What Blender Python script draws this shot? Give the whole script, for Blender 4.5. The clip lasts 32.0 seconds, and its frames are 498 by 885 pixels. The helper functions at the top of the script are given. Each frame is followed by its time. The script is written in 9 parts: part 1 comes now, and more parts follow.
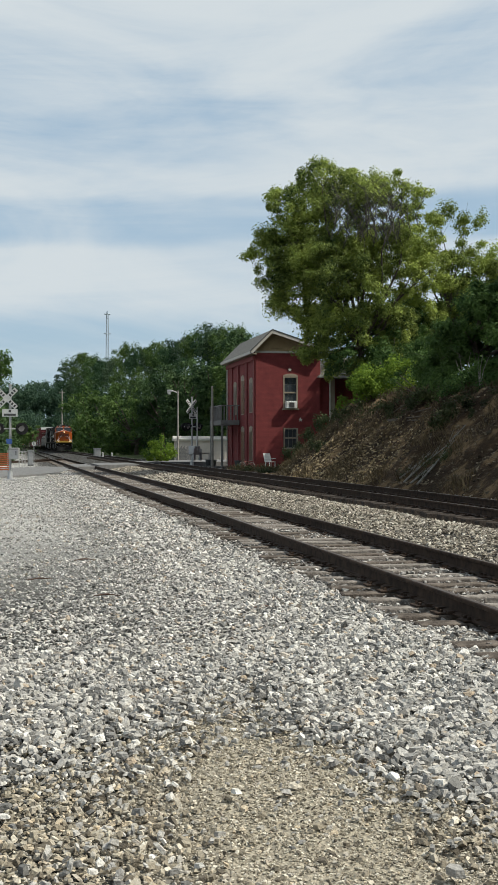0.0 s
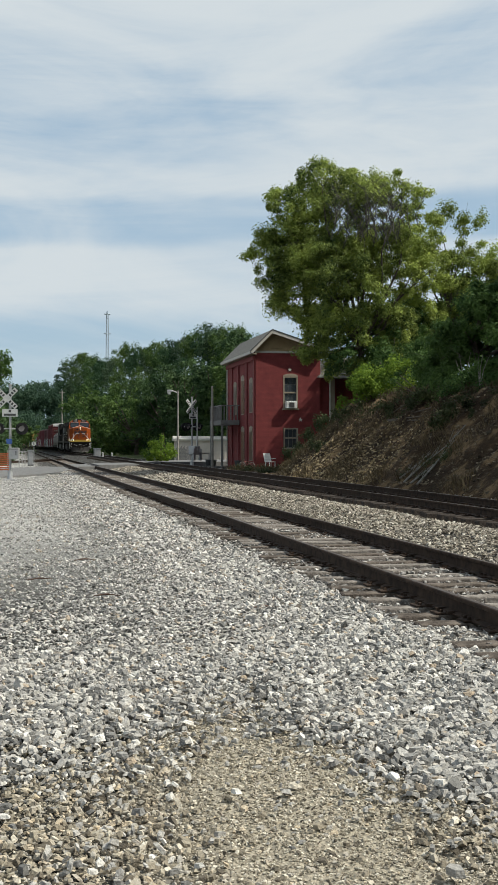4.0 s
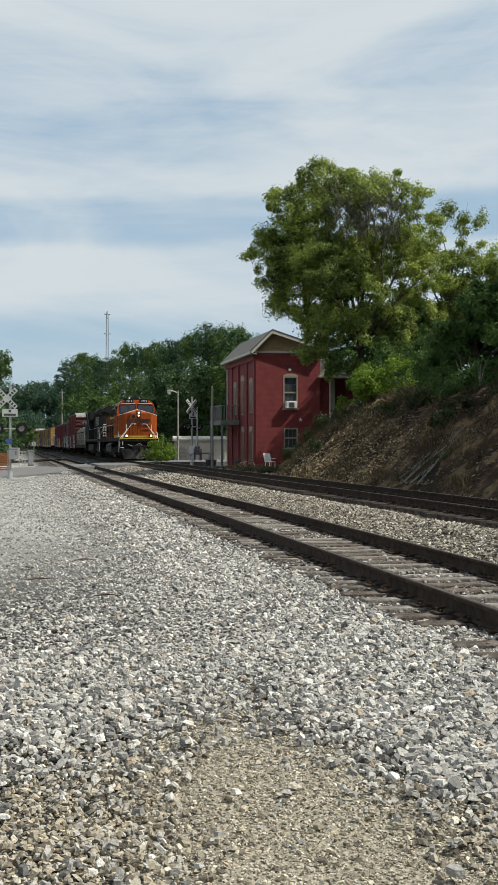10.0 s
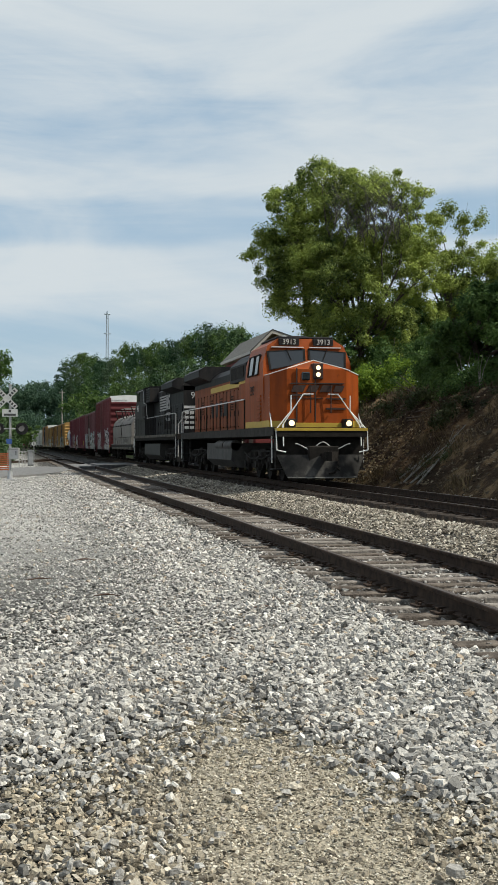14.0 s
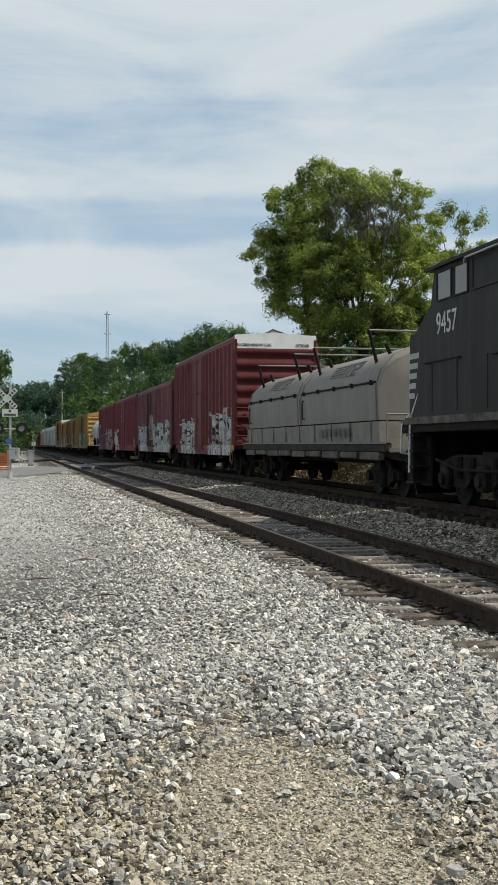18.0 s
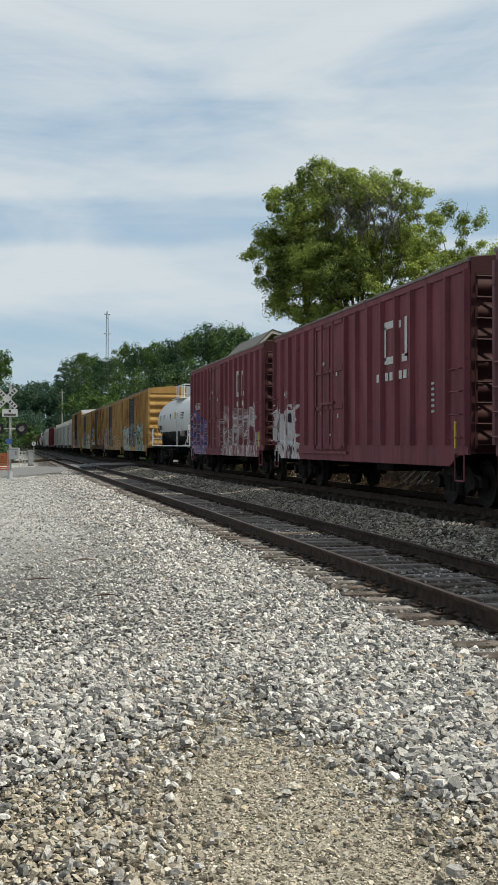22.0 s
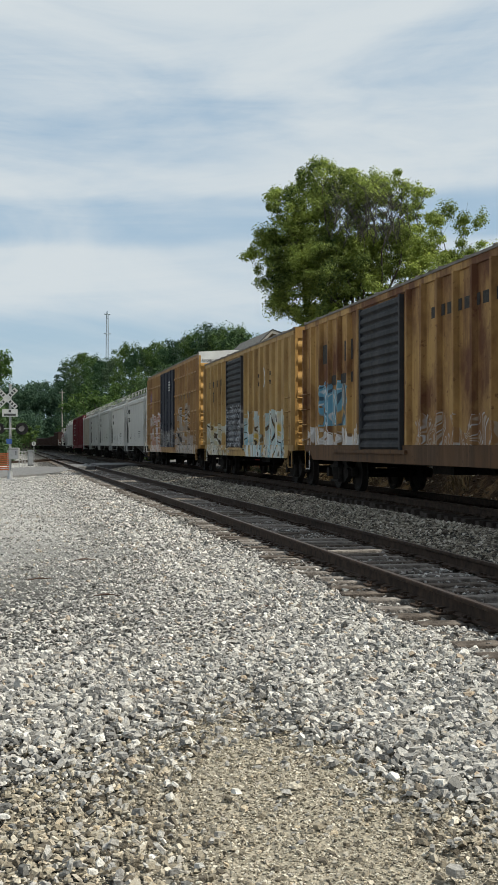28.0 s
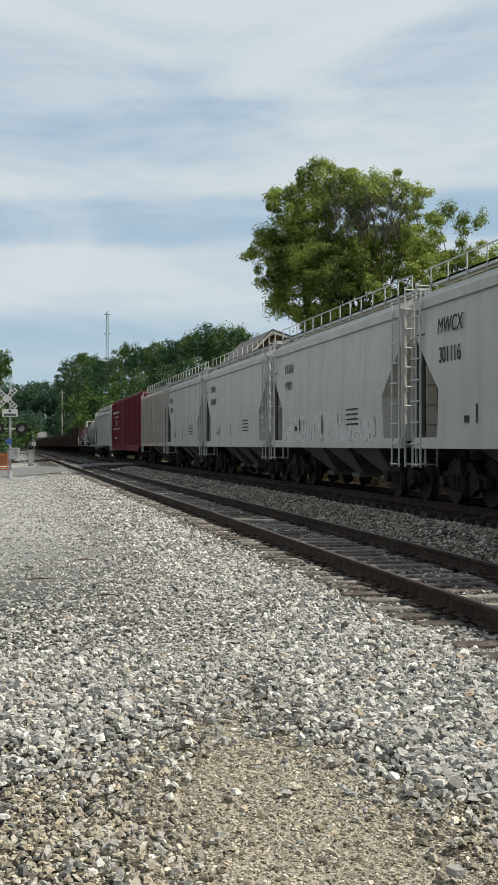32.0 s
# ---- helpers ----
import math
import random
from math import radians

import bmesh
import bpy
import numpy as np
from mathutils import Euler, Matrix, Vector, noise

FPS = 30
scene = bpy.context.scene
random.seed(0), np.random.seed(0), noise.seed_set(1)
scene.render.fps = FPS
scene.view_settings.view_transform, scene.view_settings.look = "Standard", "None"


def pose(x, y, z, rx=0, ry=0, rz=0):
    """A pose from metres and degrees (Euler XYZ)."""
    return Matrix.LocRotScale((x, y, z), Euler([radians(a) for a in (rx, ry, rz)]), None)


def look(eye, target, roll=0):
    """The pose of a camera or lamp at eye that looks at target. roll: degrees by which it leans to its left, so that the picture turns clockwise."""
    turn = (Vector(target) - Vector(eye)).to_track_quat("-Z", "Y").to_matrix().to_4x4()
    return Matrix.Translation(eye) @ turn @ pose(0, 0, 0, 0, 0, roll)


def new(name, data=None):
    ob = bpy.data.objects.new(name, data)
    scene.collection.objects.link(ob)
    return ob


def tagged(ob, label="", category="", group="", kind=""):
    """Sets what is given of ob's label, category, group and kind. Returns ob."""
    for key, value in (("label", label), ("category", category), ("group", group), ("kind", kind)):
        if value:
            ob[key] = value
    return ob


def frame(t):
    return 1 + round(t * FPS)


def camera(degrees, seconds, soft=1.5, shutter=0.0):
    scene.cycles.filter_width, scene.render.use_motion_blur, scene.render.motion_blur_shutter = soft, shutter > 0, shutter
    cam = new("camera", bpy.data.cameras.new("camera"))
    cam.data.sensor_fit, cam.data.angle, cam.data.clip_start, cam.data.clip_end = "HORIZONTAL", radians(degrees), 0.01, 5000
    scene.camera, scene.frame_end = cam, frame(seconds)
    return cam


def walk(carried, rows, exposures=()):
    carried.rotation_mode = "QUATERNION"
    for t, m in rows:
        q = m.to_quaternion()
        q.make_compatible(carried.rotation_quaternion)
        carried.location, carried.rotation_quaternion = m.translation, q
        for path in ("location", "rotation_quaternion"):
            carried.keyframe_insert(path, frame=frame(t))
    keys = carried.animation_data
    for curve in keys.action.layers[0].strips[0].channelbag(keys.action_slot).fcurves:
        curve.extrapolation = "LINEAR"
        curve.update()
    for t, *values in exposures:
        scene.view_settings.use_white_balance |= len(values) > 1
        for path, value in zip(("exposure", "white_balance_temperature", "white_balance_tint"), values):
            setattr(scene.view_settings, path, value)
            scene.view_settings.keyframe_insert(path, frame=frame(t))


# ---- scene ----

# ------------------------------------------------------------ camera and path
TURN = math.atan(421 / 2020)          # the view turns this far from the line of the track
EYE = (0.0, 0.0, 1.65)
cam = camera(24.63, 32.0, 0.9)
AIM = look(EYE, (100 * math.sin(TURN), 100 * math.cos(TURN), 1.65 + 0.2))
walk(cam, [(0, AIM), (32.0, AIM)], exposures=[(0, 0.06, 6500, 5), (32.0, 0.06, 6500, 5)])

# ------------------------------------------------------------ world and sun
SUN_EL, SUN_AZ = radians(51), radians(111)   # azimuth clockwise from the track's direction
world = bpy.data.worlds.new("sky")
scene.world = world
world.use_nodes = True
wt = world.node_tree
wt.nodes.clear()


def wn(kind, **kw):
    n = wt.nodes.new(kind)
    for k, v in kw.items():
        n.inputs[k].default_value = v
    return n


w_out = wn("ShaderNodeOutputWorld")
w_bg = wn("ShaderNodeBackground", Strength=0.10)
w_sky = wt.nodes.new("ShaderNodeTexSky")
w_sky.sky_type, w_sky.sun_disc = "NISHITA", False
w_sky.sun_elevation, w_sky.sun_rotation = SUN_EL, SUN_AZ
w_sky.air_density, w_sky.dust_density, w_sky.ozone_density = 1.0, 0.8, 1.5
w_co = wt.nodes.new("ShaderNodeTexCoord")


def w_noise(scale, size, detail, rough, shift=(0, 0, 0), distort=0.0):
    mp = wt.nodes.new("ShaderNodeMapping")
    mp.inputs["Scale"].default_value, mp.inputs["Location"].default_value = size, shift
    mp.inputs["Rotation"].default_value = (0.05, -0.07, 0.3)
    n = wn("ShaderNodeTexNoise", Scale=scale, Detail=detail, Roughness=rough, Distortion=distort)
    wt.links.new(w_co.outputs["Generated"], mp.inputs["Vector"])
    wt.links.new(mp.outputs[0], n.inputs["Vector"])
    return n.outputs["Fac"]


def w_math(op, a, b):
    n = wt.nodes.new("ShaderNodeMath")
    n.operation = op
    for k, v in enumerate((a, b)):
        if isinstance(v, (int, float)):
            n.inputs[k].default_value = v
        else:
            wt.links.new(v, n.inputs[k])
    return n.outputs[0]


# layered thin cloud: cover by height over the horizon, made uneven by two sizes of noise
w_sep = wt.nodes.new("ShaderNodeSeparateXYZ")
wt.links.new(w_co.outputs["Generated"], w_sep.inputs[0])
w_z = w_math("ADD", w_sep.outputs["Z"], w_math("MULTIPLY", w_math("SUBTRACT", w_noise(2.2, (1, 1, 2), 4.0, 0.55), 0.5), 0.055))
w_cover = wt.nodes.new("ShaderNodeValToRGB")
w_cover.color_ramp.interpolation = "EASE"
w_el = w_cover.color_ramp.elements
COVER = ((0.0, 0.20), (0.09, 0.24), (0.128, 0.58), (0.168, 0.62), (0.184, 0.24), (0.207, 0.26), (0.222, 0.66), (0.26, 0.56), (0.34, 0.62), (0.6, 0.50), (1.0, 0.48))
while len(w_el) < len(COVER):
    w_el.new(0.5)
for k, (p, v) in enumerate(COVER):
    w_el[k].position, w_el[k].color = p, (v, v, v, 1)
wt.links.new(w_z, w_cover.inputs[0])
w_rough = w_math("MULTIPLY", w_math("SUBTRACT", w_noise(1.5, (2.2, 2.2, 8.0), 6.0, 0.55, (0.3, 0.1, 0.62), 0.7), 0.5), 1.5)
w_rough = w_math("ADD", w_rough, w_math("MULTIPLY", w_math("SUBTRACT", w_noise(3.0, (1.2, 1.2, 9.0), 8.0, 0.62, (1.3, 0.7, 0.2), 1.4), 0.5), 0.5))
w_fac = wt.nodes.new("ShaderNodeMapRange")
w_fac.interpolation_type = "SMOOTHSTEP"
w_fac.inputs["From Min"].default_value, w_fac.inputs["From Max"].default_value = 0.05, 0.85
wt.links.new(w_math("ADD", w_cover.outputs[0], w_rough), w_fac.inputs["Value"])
w_base = wt.nodes.new("ShaderNodeMixRGB")
w_pale = wt.nodes.new("ShaderNodeMapRange")   # pale hazy blue low down, the deep blue of the open sky overhead
for k, v in enumerate((0.38, 0.75, 0.75, 0.15)):
    w_pale.inputs[1 + k].default_value = v
wt.links.new(w_sep.outputs["Z"], w_pale.inputs[0])
wt.links.new(w_pale.outputs[0], w_base.inputs[0])
w_base.inputs[2].default_value = (3.9, 5.2, 6.7, 1)
wt.links.new(w_sky.outputs[0], w_base.inputs[1])
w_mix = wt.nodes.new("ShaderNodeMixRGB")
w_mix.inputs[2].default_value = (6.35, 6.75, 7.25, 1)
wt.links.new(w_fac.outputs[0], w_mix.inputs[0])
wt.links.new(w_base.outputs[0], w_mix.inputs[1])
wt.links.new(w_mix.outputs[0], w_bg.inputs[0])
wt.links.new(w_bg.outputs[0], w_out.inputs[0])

sun_data = bpy.data.lights.new("sun", "SUN")
sun_data.energy, sun_data.angle, sun_data.color = 5.0, radians(0.9), (1.0, 0.94, 0.85)
sun = new("sun", sun_data)
sd = Vector((math.sin(SUN_AZ) * math.cos(SUN_EL), math.cos(SUN_AZ) * math.cos(SUN_EL), math.sin(SUN_EL)))
sun.matrix_world = look(tuple(sd * 200), (0, 0, 0))


# ------------------------------------------------------------ mesh helpers
class Shape:
    """Collects faces of one mesh."""

    def __init__(self):
        self.v, self.f = [], []

    def add(self, vs, fs):
        n = len(self.v)
        self.v += [tuple(p) for p in vs]
        self.f += [tuple(i + n for i in f) for f in fs]
        return self

    def box(self, x0, x1, y0, y1, z0, z1, c=0.0):
        if c <= 0:
            return self.add([(x, y, z) for x in (x0, x1) for y in (y0, y1) for z in (z0, z1)],
                            [(0, 1, 3, 2), (4, 6, 7, 5), (0, 4, 5, 1), (2, 3, 7, 6), (0, 2, 6, 4), (1, 5, 7, 3)])
        n = len(self.v)
        lo, hi = (x0, y0, z0), (x1, y1, z1)
        idx, vs = {}, []
        for sx in (0, 1):
            for sy in (0, 1):
                for sz in (0, 1):
                    s = (sx, sy, sz)
                    for ax in range(3):
                        p = [(hi if s[k] else lo)[k] for k in range(3)]
                        for k in range(3):
                            if k != ax:
                                p[k] += -c if s[k] else c
                        idx[s, ax] = len(vs)
                        vs.append(tuple(p))
        fs = []
        for ax in range(3):
            a, b = [k for k in range(3) if k != ax]
            for side in (0, 1):
                ring = []
                for sa, sb in ((0, 0), (1, 0), (1, 1), (0, 1)):
                    s = [0, 0, 0]
                    s[ax], s[a], s[b] = side, sa, sb
                    ring.append(idx[tuple(s), ax])
                fs.append(tuple(ring))
            for sa in (0, 1):
                for sb in (0, 1):
                    s0, s1 = [0, 0, 0], [0, 0, 0]
                    s0[a] = s1[a] = sa
                    s0[b] = s1[b] = sb
                    s1[ax] = 1
                    s0, s1 = tuple(s0), tuple(s1)
                    fs.append((idx[s0, a], idx[s1, a], idx[s1, b], idx[s0, b]))
        for sx in (0, 1):
            for sy in (0, 1):
                for sz in (0, 1):
                    fs.append(tuple(idx[(sx, sy, sz), k] for k in range(3)))
        return self.add(vs, fs)

    def tube(self, p, q, r, n=8, r2=None):
        p, q = Vector(p), Vector(q)
        r2 = r if r2 is None else r2
        d = (q - p).normalized()
        a = d.orthogonal().normalized()
        b = d.cross(a)
        ring = [(math.cos(i * math.tau / n), math.sin(i * math.tau / n)) for i in range(n)]
        vs = [p + (a * c + b * s) * r for c, s in ring] + [q + (a * c + b * s) * r2 for c, s in ring]
        return self.add(vs, [(i, (i + 1) % n, n + (i + 1) % n, n + i) for i in range(n)] + [tuple(range(n - 1, -1, -1)), tuple(range(n, 2 * n))])

    def pipe(self, pts, r, n=6):
        for p, q in zip(pts, pts[1:]):
            self.tube(p, q, r, n)
        return self

    def prism(self, outline, axis, a, b):
        """Outline in the two other axes, pushed from a to b along axis."""
        n = len(outline)
        vs = []
        for t in (a, b):
            for u, w in outline:
                vs.append((t, u, w) if axis == "x" else (u, t, w) if axis == "y" else (u, w, t))
        return self.add(vs, [(i, (i + 1) % n, n + (i + 1) % n, n + i) for i in range(n)] + [tuple(range(n - 1, -1, -1)), tuple(range(n, 2 * n))])

    def turn(self, m, start=0):
        for i in range(start, len(self.v)):
            self.v[i] = tuple(m @ Vector(self.v[i]))
        return self

    def mesh(self, name, smooth=0):
        me = bpy.data.meshes.new(name)
        me.from_pydata(self.v, [], self.f)
        bm = bmesh.new()
        bm.from_mesh(me)
        bmesh.ops.recalc_face_normals(bm, faces=bm.faces)
        bm.to_mesh(me)
        bm.free()
        if smooth:
            me.shade_smooth()
            me.set_sharp_from_angle(angle=radians(smooth))
        return me


def thing(name, label, category, group="", at=None, kind=""):
    e = new(name)
    e.empty_display_size = 0.2
    tagged(e, label, category, group, kind)
    if at is not None:
        e.matrix_basis = at
    return e


def part(name, shape, material, parent, label="", smooth=0):
    me = shape.mesh(name, smooth)
    me.materials.append(material)
    ob = new(name, me)
    ob.parent = parent
    if label:
        tagged(ob, label)
    return ob


def solo(name, shape, material, label="", category="", group="", kind="", smooth=0):
    ob = part(name, shape, material, None, "", smooth)
    return tagged(ob, label, category, group, kind)


def mesh_np(name, verts, faces, material, smooth=False):
    me = bpy.data.meshes.new(name)
    nv, nf, k = len(verts), len(faces), faces.shape[1]
    me.vertices.add(nv)
    me.vertices.foreach_set("co", np.ascontiguousarray(verts, dtype=np.float32).ravel())
    me.loops.add(nf * k)
    me.loops.foreach_set("vertex_index", np.ascontiguousarray(faces, dtype=np.int32).ravel())
    me.polygons.add(nf)
    me.polygons.foreach_set("loop_start", np.arange(0, nf * k, k, dtype=np.int32))
    me.polygons.foreach_set("use_smooth", np.full(nf, smooth))
    me.update(calc_edges=True)
    me.validate()
    me.materials.append(material)
    return new(name, me)


# ------------------------------------------------------------ materials
def mat(name, color, rough=0.7, metal=0.0, color2=None, scale=6.0, bump=0.0, bump_scale=40.0, island=0.0, spec=0.5, color3=None):
    m = bpy.data.materials.new(name)
    m.use_nodes = True
    nt = m.node_tree
    b = nt.nodes["Principled BSDF"]
    b.inputs["Roughness"].default_value, b.inputs["Metallic"].default_value = rough, metal
    b.inputs["Specular IOR Level"].default_value = spec
    b.inputs["Base Color"].default_value = (*color, 1)
    co = nt.nodes.new("ShaderNodeTexCoord")
    if color2:
        n = nt.nodes.new("ShaderNodeTexNoise")
        n.inputs["Scale"].default_value, n.inputs["Detail"].default_value, n.inputs["Roughness"].default_value = scale, 8, 0.65
        nt.links.new(co.outputs["Object"], n.inputs["Vector"])
        r = nt.nodes.new("ShaderNodeValToRGB")
        e = r.color_ramp.elements
        e[0].position, e[1].position = 0.35, 0.66
        e[0].color, e[1].color = (*color, 1), (*color2, 1)
        if color3:
            x = r.color_ramp.elements.new(0.52)
            x.color = (*color3, 1)
        nt.links.new(n.outputs["Fac"], r.inputs[0])
        last = r.outputs[0]
        if island:
            g = nt.nodes.new("ShaderNodeNewGeometry")
            h = nt.nodes.new("ShaderNodeHueSaturation")
            mr = nt.nodes.new("ShaderNodeMapRange")
            mr.inputs["To Min"].default_value, mr.inputs["To Max"].default_value = 1 - island, 1 + island
            nt.links.new(g.outputs["Random Per Island"], mr.inputs["Value"])
            nt.links.new(mr.outputs[0], h.inputs["Value"])
            nt.links.new(last, h.inputs["Color"])
            last = h.outputs[0]
        nt.links.new(last, b.inputs["Base Color"])
    if bump:
        n2 = nt.nodes.new("ShaderNodeTexNoise")
        n2.inputs["Scale"].default_value, n2.inputs["Detail"].default_value = bump_scale, 6
        nt.links.new(co.outputs["Object"], n2.inputs["Vector"])
        bp = nt.nodes.new("ShaderNodeBump")
        bp.inputs["Strength"].default_value, bp.inputs["Distance"].default_value = bump, 0.03
        nt.links.new(n2.outputs["Fac"], bp.inputs["Height"])
        nt.links.new(bp.outputs[0], b.inputs["Normal"])
    return m


RAIL_HEAD = mat("worn_rail_head", (0.16, 0.13, 0.11), 0.35, 0.9, (0.24, 0.2, 0.18), 8)
ASPHALT = mat("asphalt", (0.10, 0.10, 0.10), 0.9, 0, (0.17, 0.165, 0.16), 3, 0.3, 60)
BLACK = mat("black_paint", (0.012, 0.012, 0.013), 0.6, 0, (0.024, 0.023, 0.022), 2, spec=0.2)
YELLOW = mat("faded_yellow_paint", (0.48, 0.25, 0.06), 0.65, 0, (0.36, 0.17, 0.05), 1.5)
WHITE = mat("white_paint", (0.75, 0.75, 0.73), 0.5, 0, (0.62, 0.62, 0.6), 2)
STEEL = mat("galvanised_steel", (0.42, 0.42, 0.42), 0.5, 0.6, (0.32, 0.32, 0.32), 4)
BARK = mat("bark", (0.06, 0.045, 0.035), 0.95, 0, (0.12, 0.10, 0.08), 4, 0.6, 20)

# ------------------------------------------------------------ the line of the tracks
MAIN_X, MAIN_Z = 9.69, 0.435
BEND_S, BEND_R = 190.0, 2800.0


def main_line(s):
    """Place and heading of the main track's centre line, s metres along it."""
    if s <= BEND_S:
        return MAIN_X, s, 0.0
    a = (s - BEND_S) / BEND_R
    return MAIN_X - BEND_R * (1 - math.cos(a)), BEND_S + BEND_R * math.sin(a), a


def travelled(t):
    return 12.15 * t + 0.0465 * t * t


# ------------------------------------------------------------ the lie of the land
def ease(a, b, v):
    t = np.clip((v - a) / (b - a), 0, 1)
    return t * t * (3 - 2 * t)


SIDE_PTS = ((-60, 0, 10, 24, 42, 76, 120, 200, 320), (4.45, 4.74, 4.84, 4.92, 4.82, 4.74, 4.7, 4.8, 4.8))
SIDE_Z = 0.24


def siding_x(y):
    return float(np.interp(y, *SIDE_PTS))


def waves(x, y, k):
    return np.sin(x * k + 1.3 * np.sin(y * k * 0.7 + 2)) * np.cos(y * k * 1.1 + 0.8 * np.sin(x * k * 0.9))


def land(x, y):
    """Height of the ground: yard, ballast shoulders, the main track's bed, the bank, rising woods."""
    x, y = np.asarray(x, float), np.asarray(y, float)
    z = -0.05 + 0.02 * waves(x, y, 0.9) + 0.012 * waves(x + 3, y, 2.7)
    z += 0.035 * ease(2.0, 3.4, x) - 0.03 * ease(3.8, 4.0, x) * (1 - ease(6.0, 6.3, x))
    z += 0.165 * ease(6.4, 7.9, x) - 0.045 * ease(8.2, 8.4, x) * (1 - ease(11.0, 11.2, x)) - 0.05 * ease(11.4, 12.2, x)
    # the bank: steep face along the track, swinging away before the house
    toe = 12.5 + 3.5 * ease(52, 66, y) + 12 * ease(69.4, 70.6, y)
    slope = 0.95 - 0.22 * ease(52, 66, y)
    b = np.clip(x - toe, 0, None) * slope
    b = np.where(b > 3.4, 3.4 + (b - 3.4) * 0.28, b)
    b = np.minimum(b, 6.5)
    rough = 0.14 * waves(x * 1.0, y * 0.8, 0.9) + 0.06 * waves(x + 5, y * 0.9 + 2, 2.3) + 0.03 * waves(x * 1.1, y + 7, 4.7)
    # gullies that run down the face, and broken ledges across it
    rough = rough - 0.16 * np.abs(np.sin(y * 1.15 + 0.9 * np.sin(x * 1.3) + 0.7 * np.sin(y * 0.37))) + 0.07 * np.abs(waves(x * 1.7, y * 0.6, 2.9)) + 0.035 * np.abs(waves(x * 1.3 + 4, y, 7.1))
    b = b + rough * ease(0.15, 1.2, b) * (1 + 0.5 * ease(1, 3, b))
    b *= 1 - ease(110, 140, y)
    z = z + b
    # far ground climbs gently under the woods
    z += 7.0 * ease(120, 330, y) * ease(20, 60, x - 9 + 0.02 * y)
    z += 6.0 * ease(150, 500, y) * ease(25, 110, -x)
    return z


def spread(lo, hi, fine_lo, fine_hi, step, grow=1.35):
    """Grid lines: even between fine_lo and fine_hi, ever wider outside."""
    mid = list(np.arange(fine_lo, fine_hi + step / 2, step))
    a, d, left = fine_lo, step, []
    while a > lo:
        d *= grow
        a -= d
        left.append(max(a, lo))
    a, d, right = fine_hi, step, []
    while a < hi:
        d *= grow
        a += d
        right.append(min(a, hi))
    return np.array(left[::-1] + mid + right)


def height_sheet(name, xs, ys, material, under=None):
    gx, gy = np.meshgrid(xs, ys)
    gz = land(gx, gy)
    if under is not None:
        gz = gz - under(gx, gy)
    v = np.stack([gx, gy, gz], -1).reshape(-1, 3)
    nx, ny = len(xs), len(ys)
    i = (np.arange(ny - 1)[:, None] * nx + np.arange(nx - 1)[None]).ravel()
    return mesh_np(name, v, np.stack([i, i + 1, i + nx + 1, i + nx], 1), material, True)


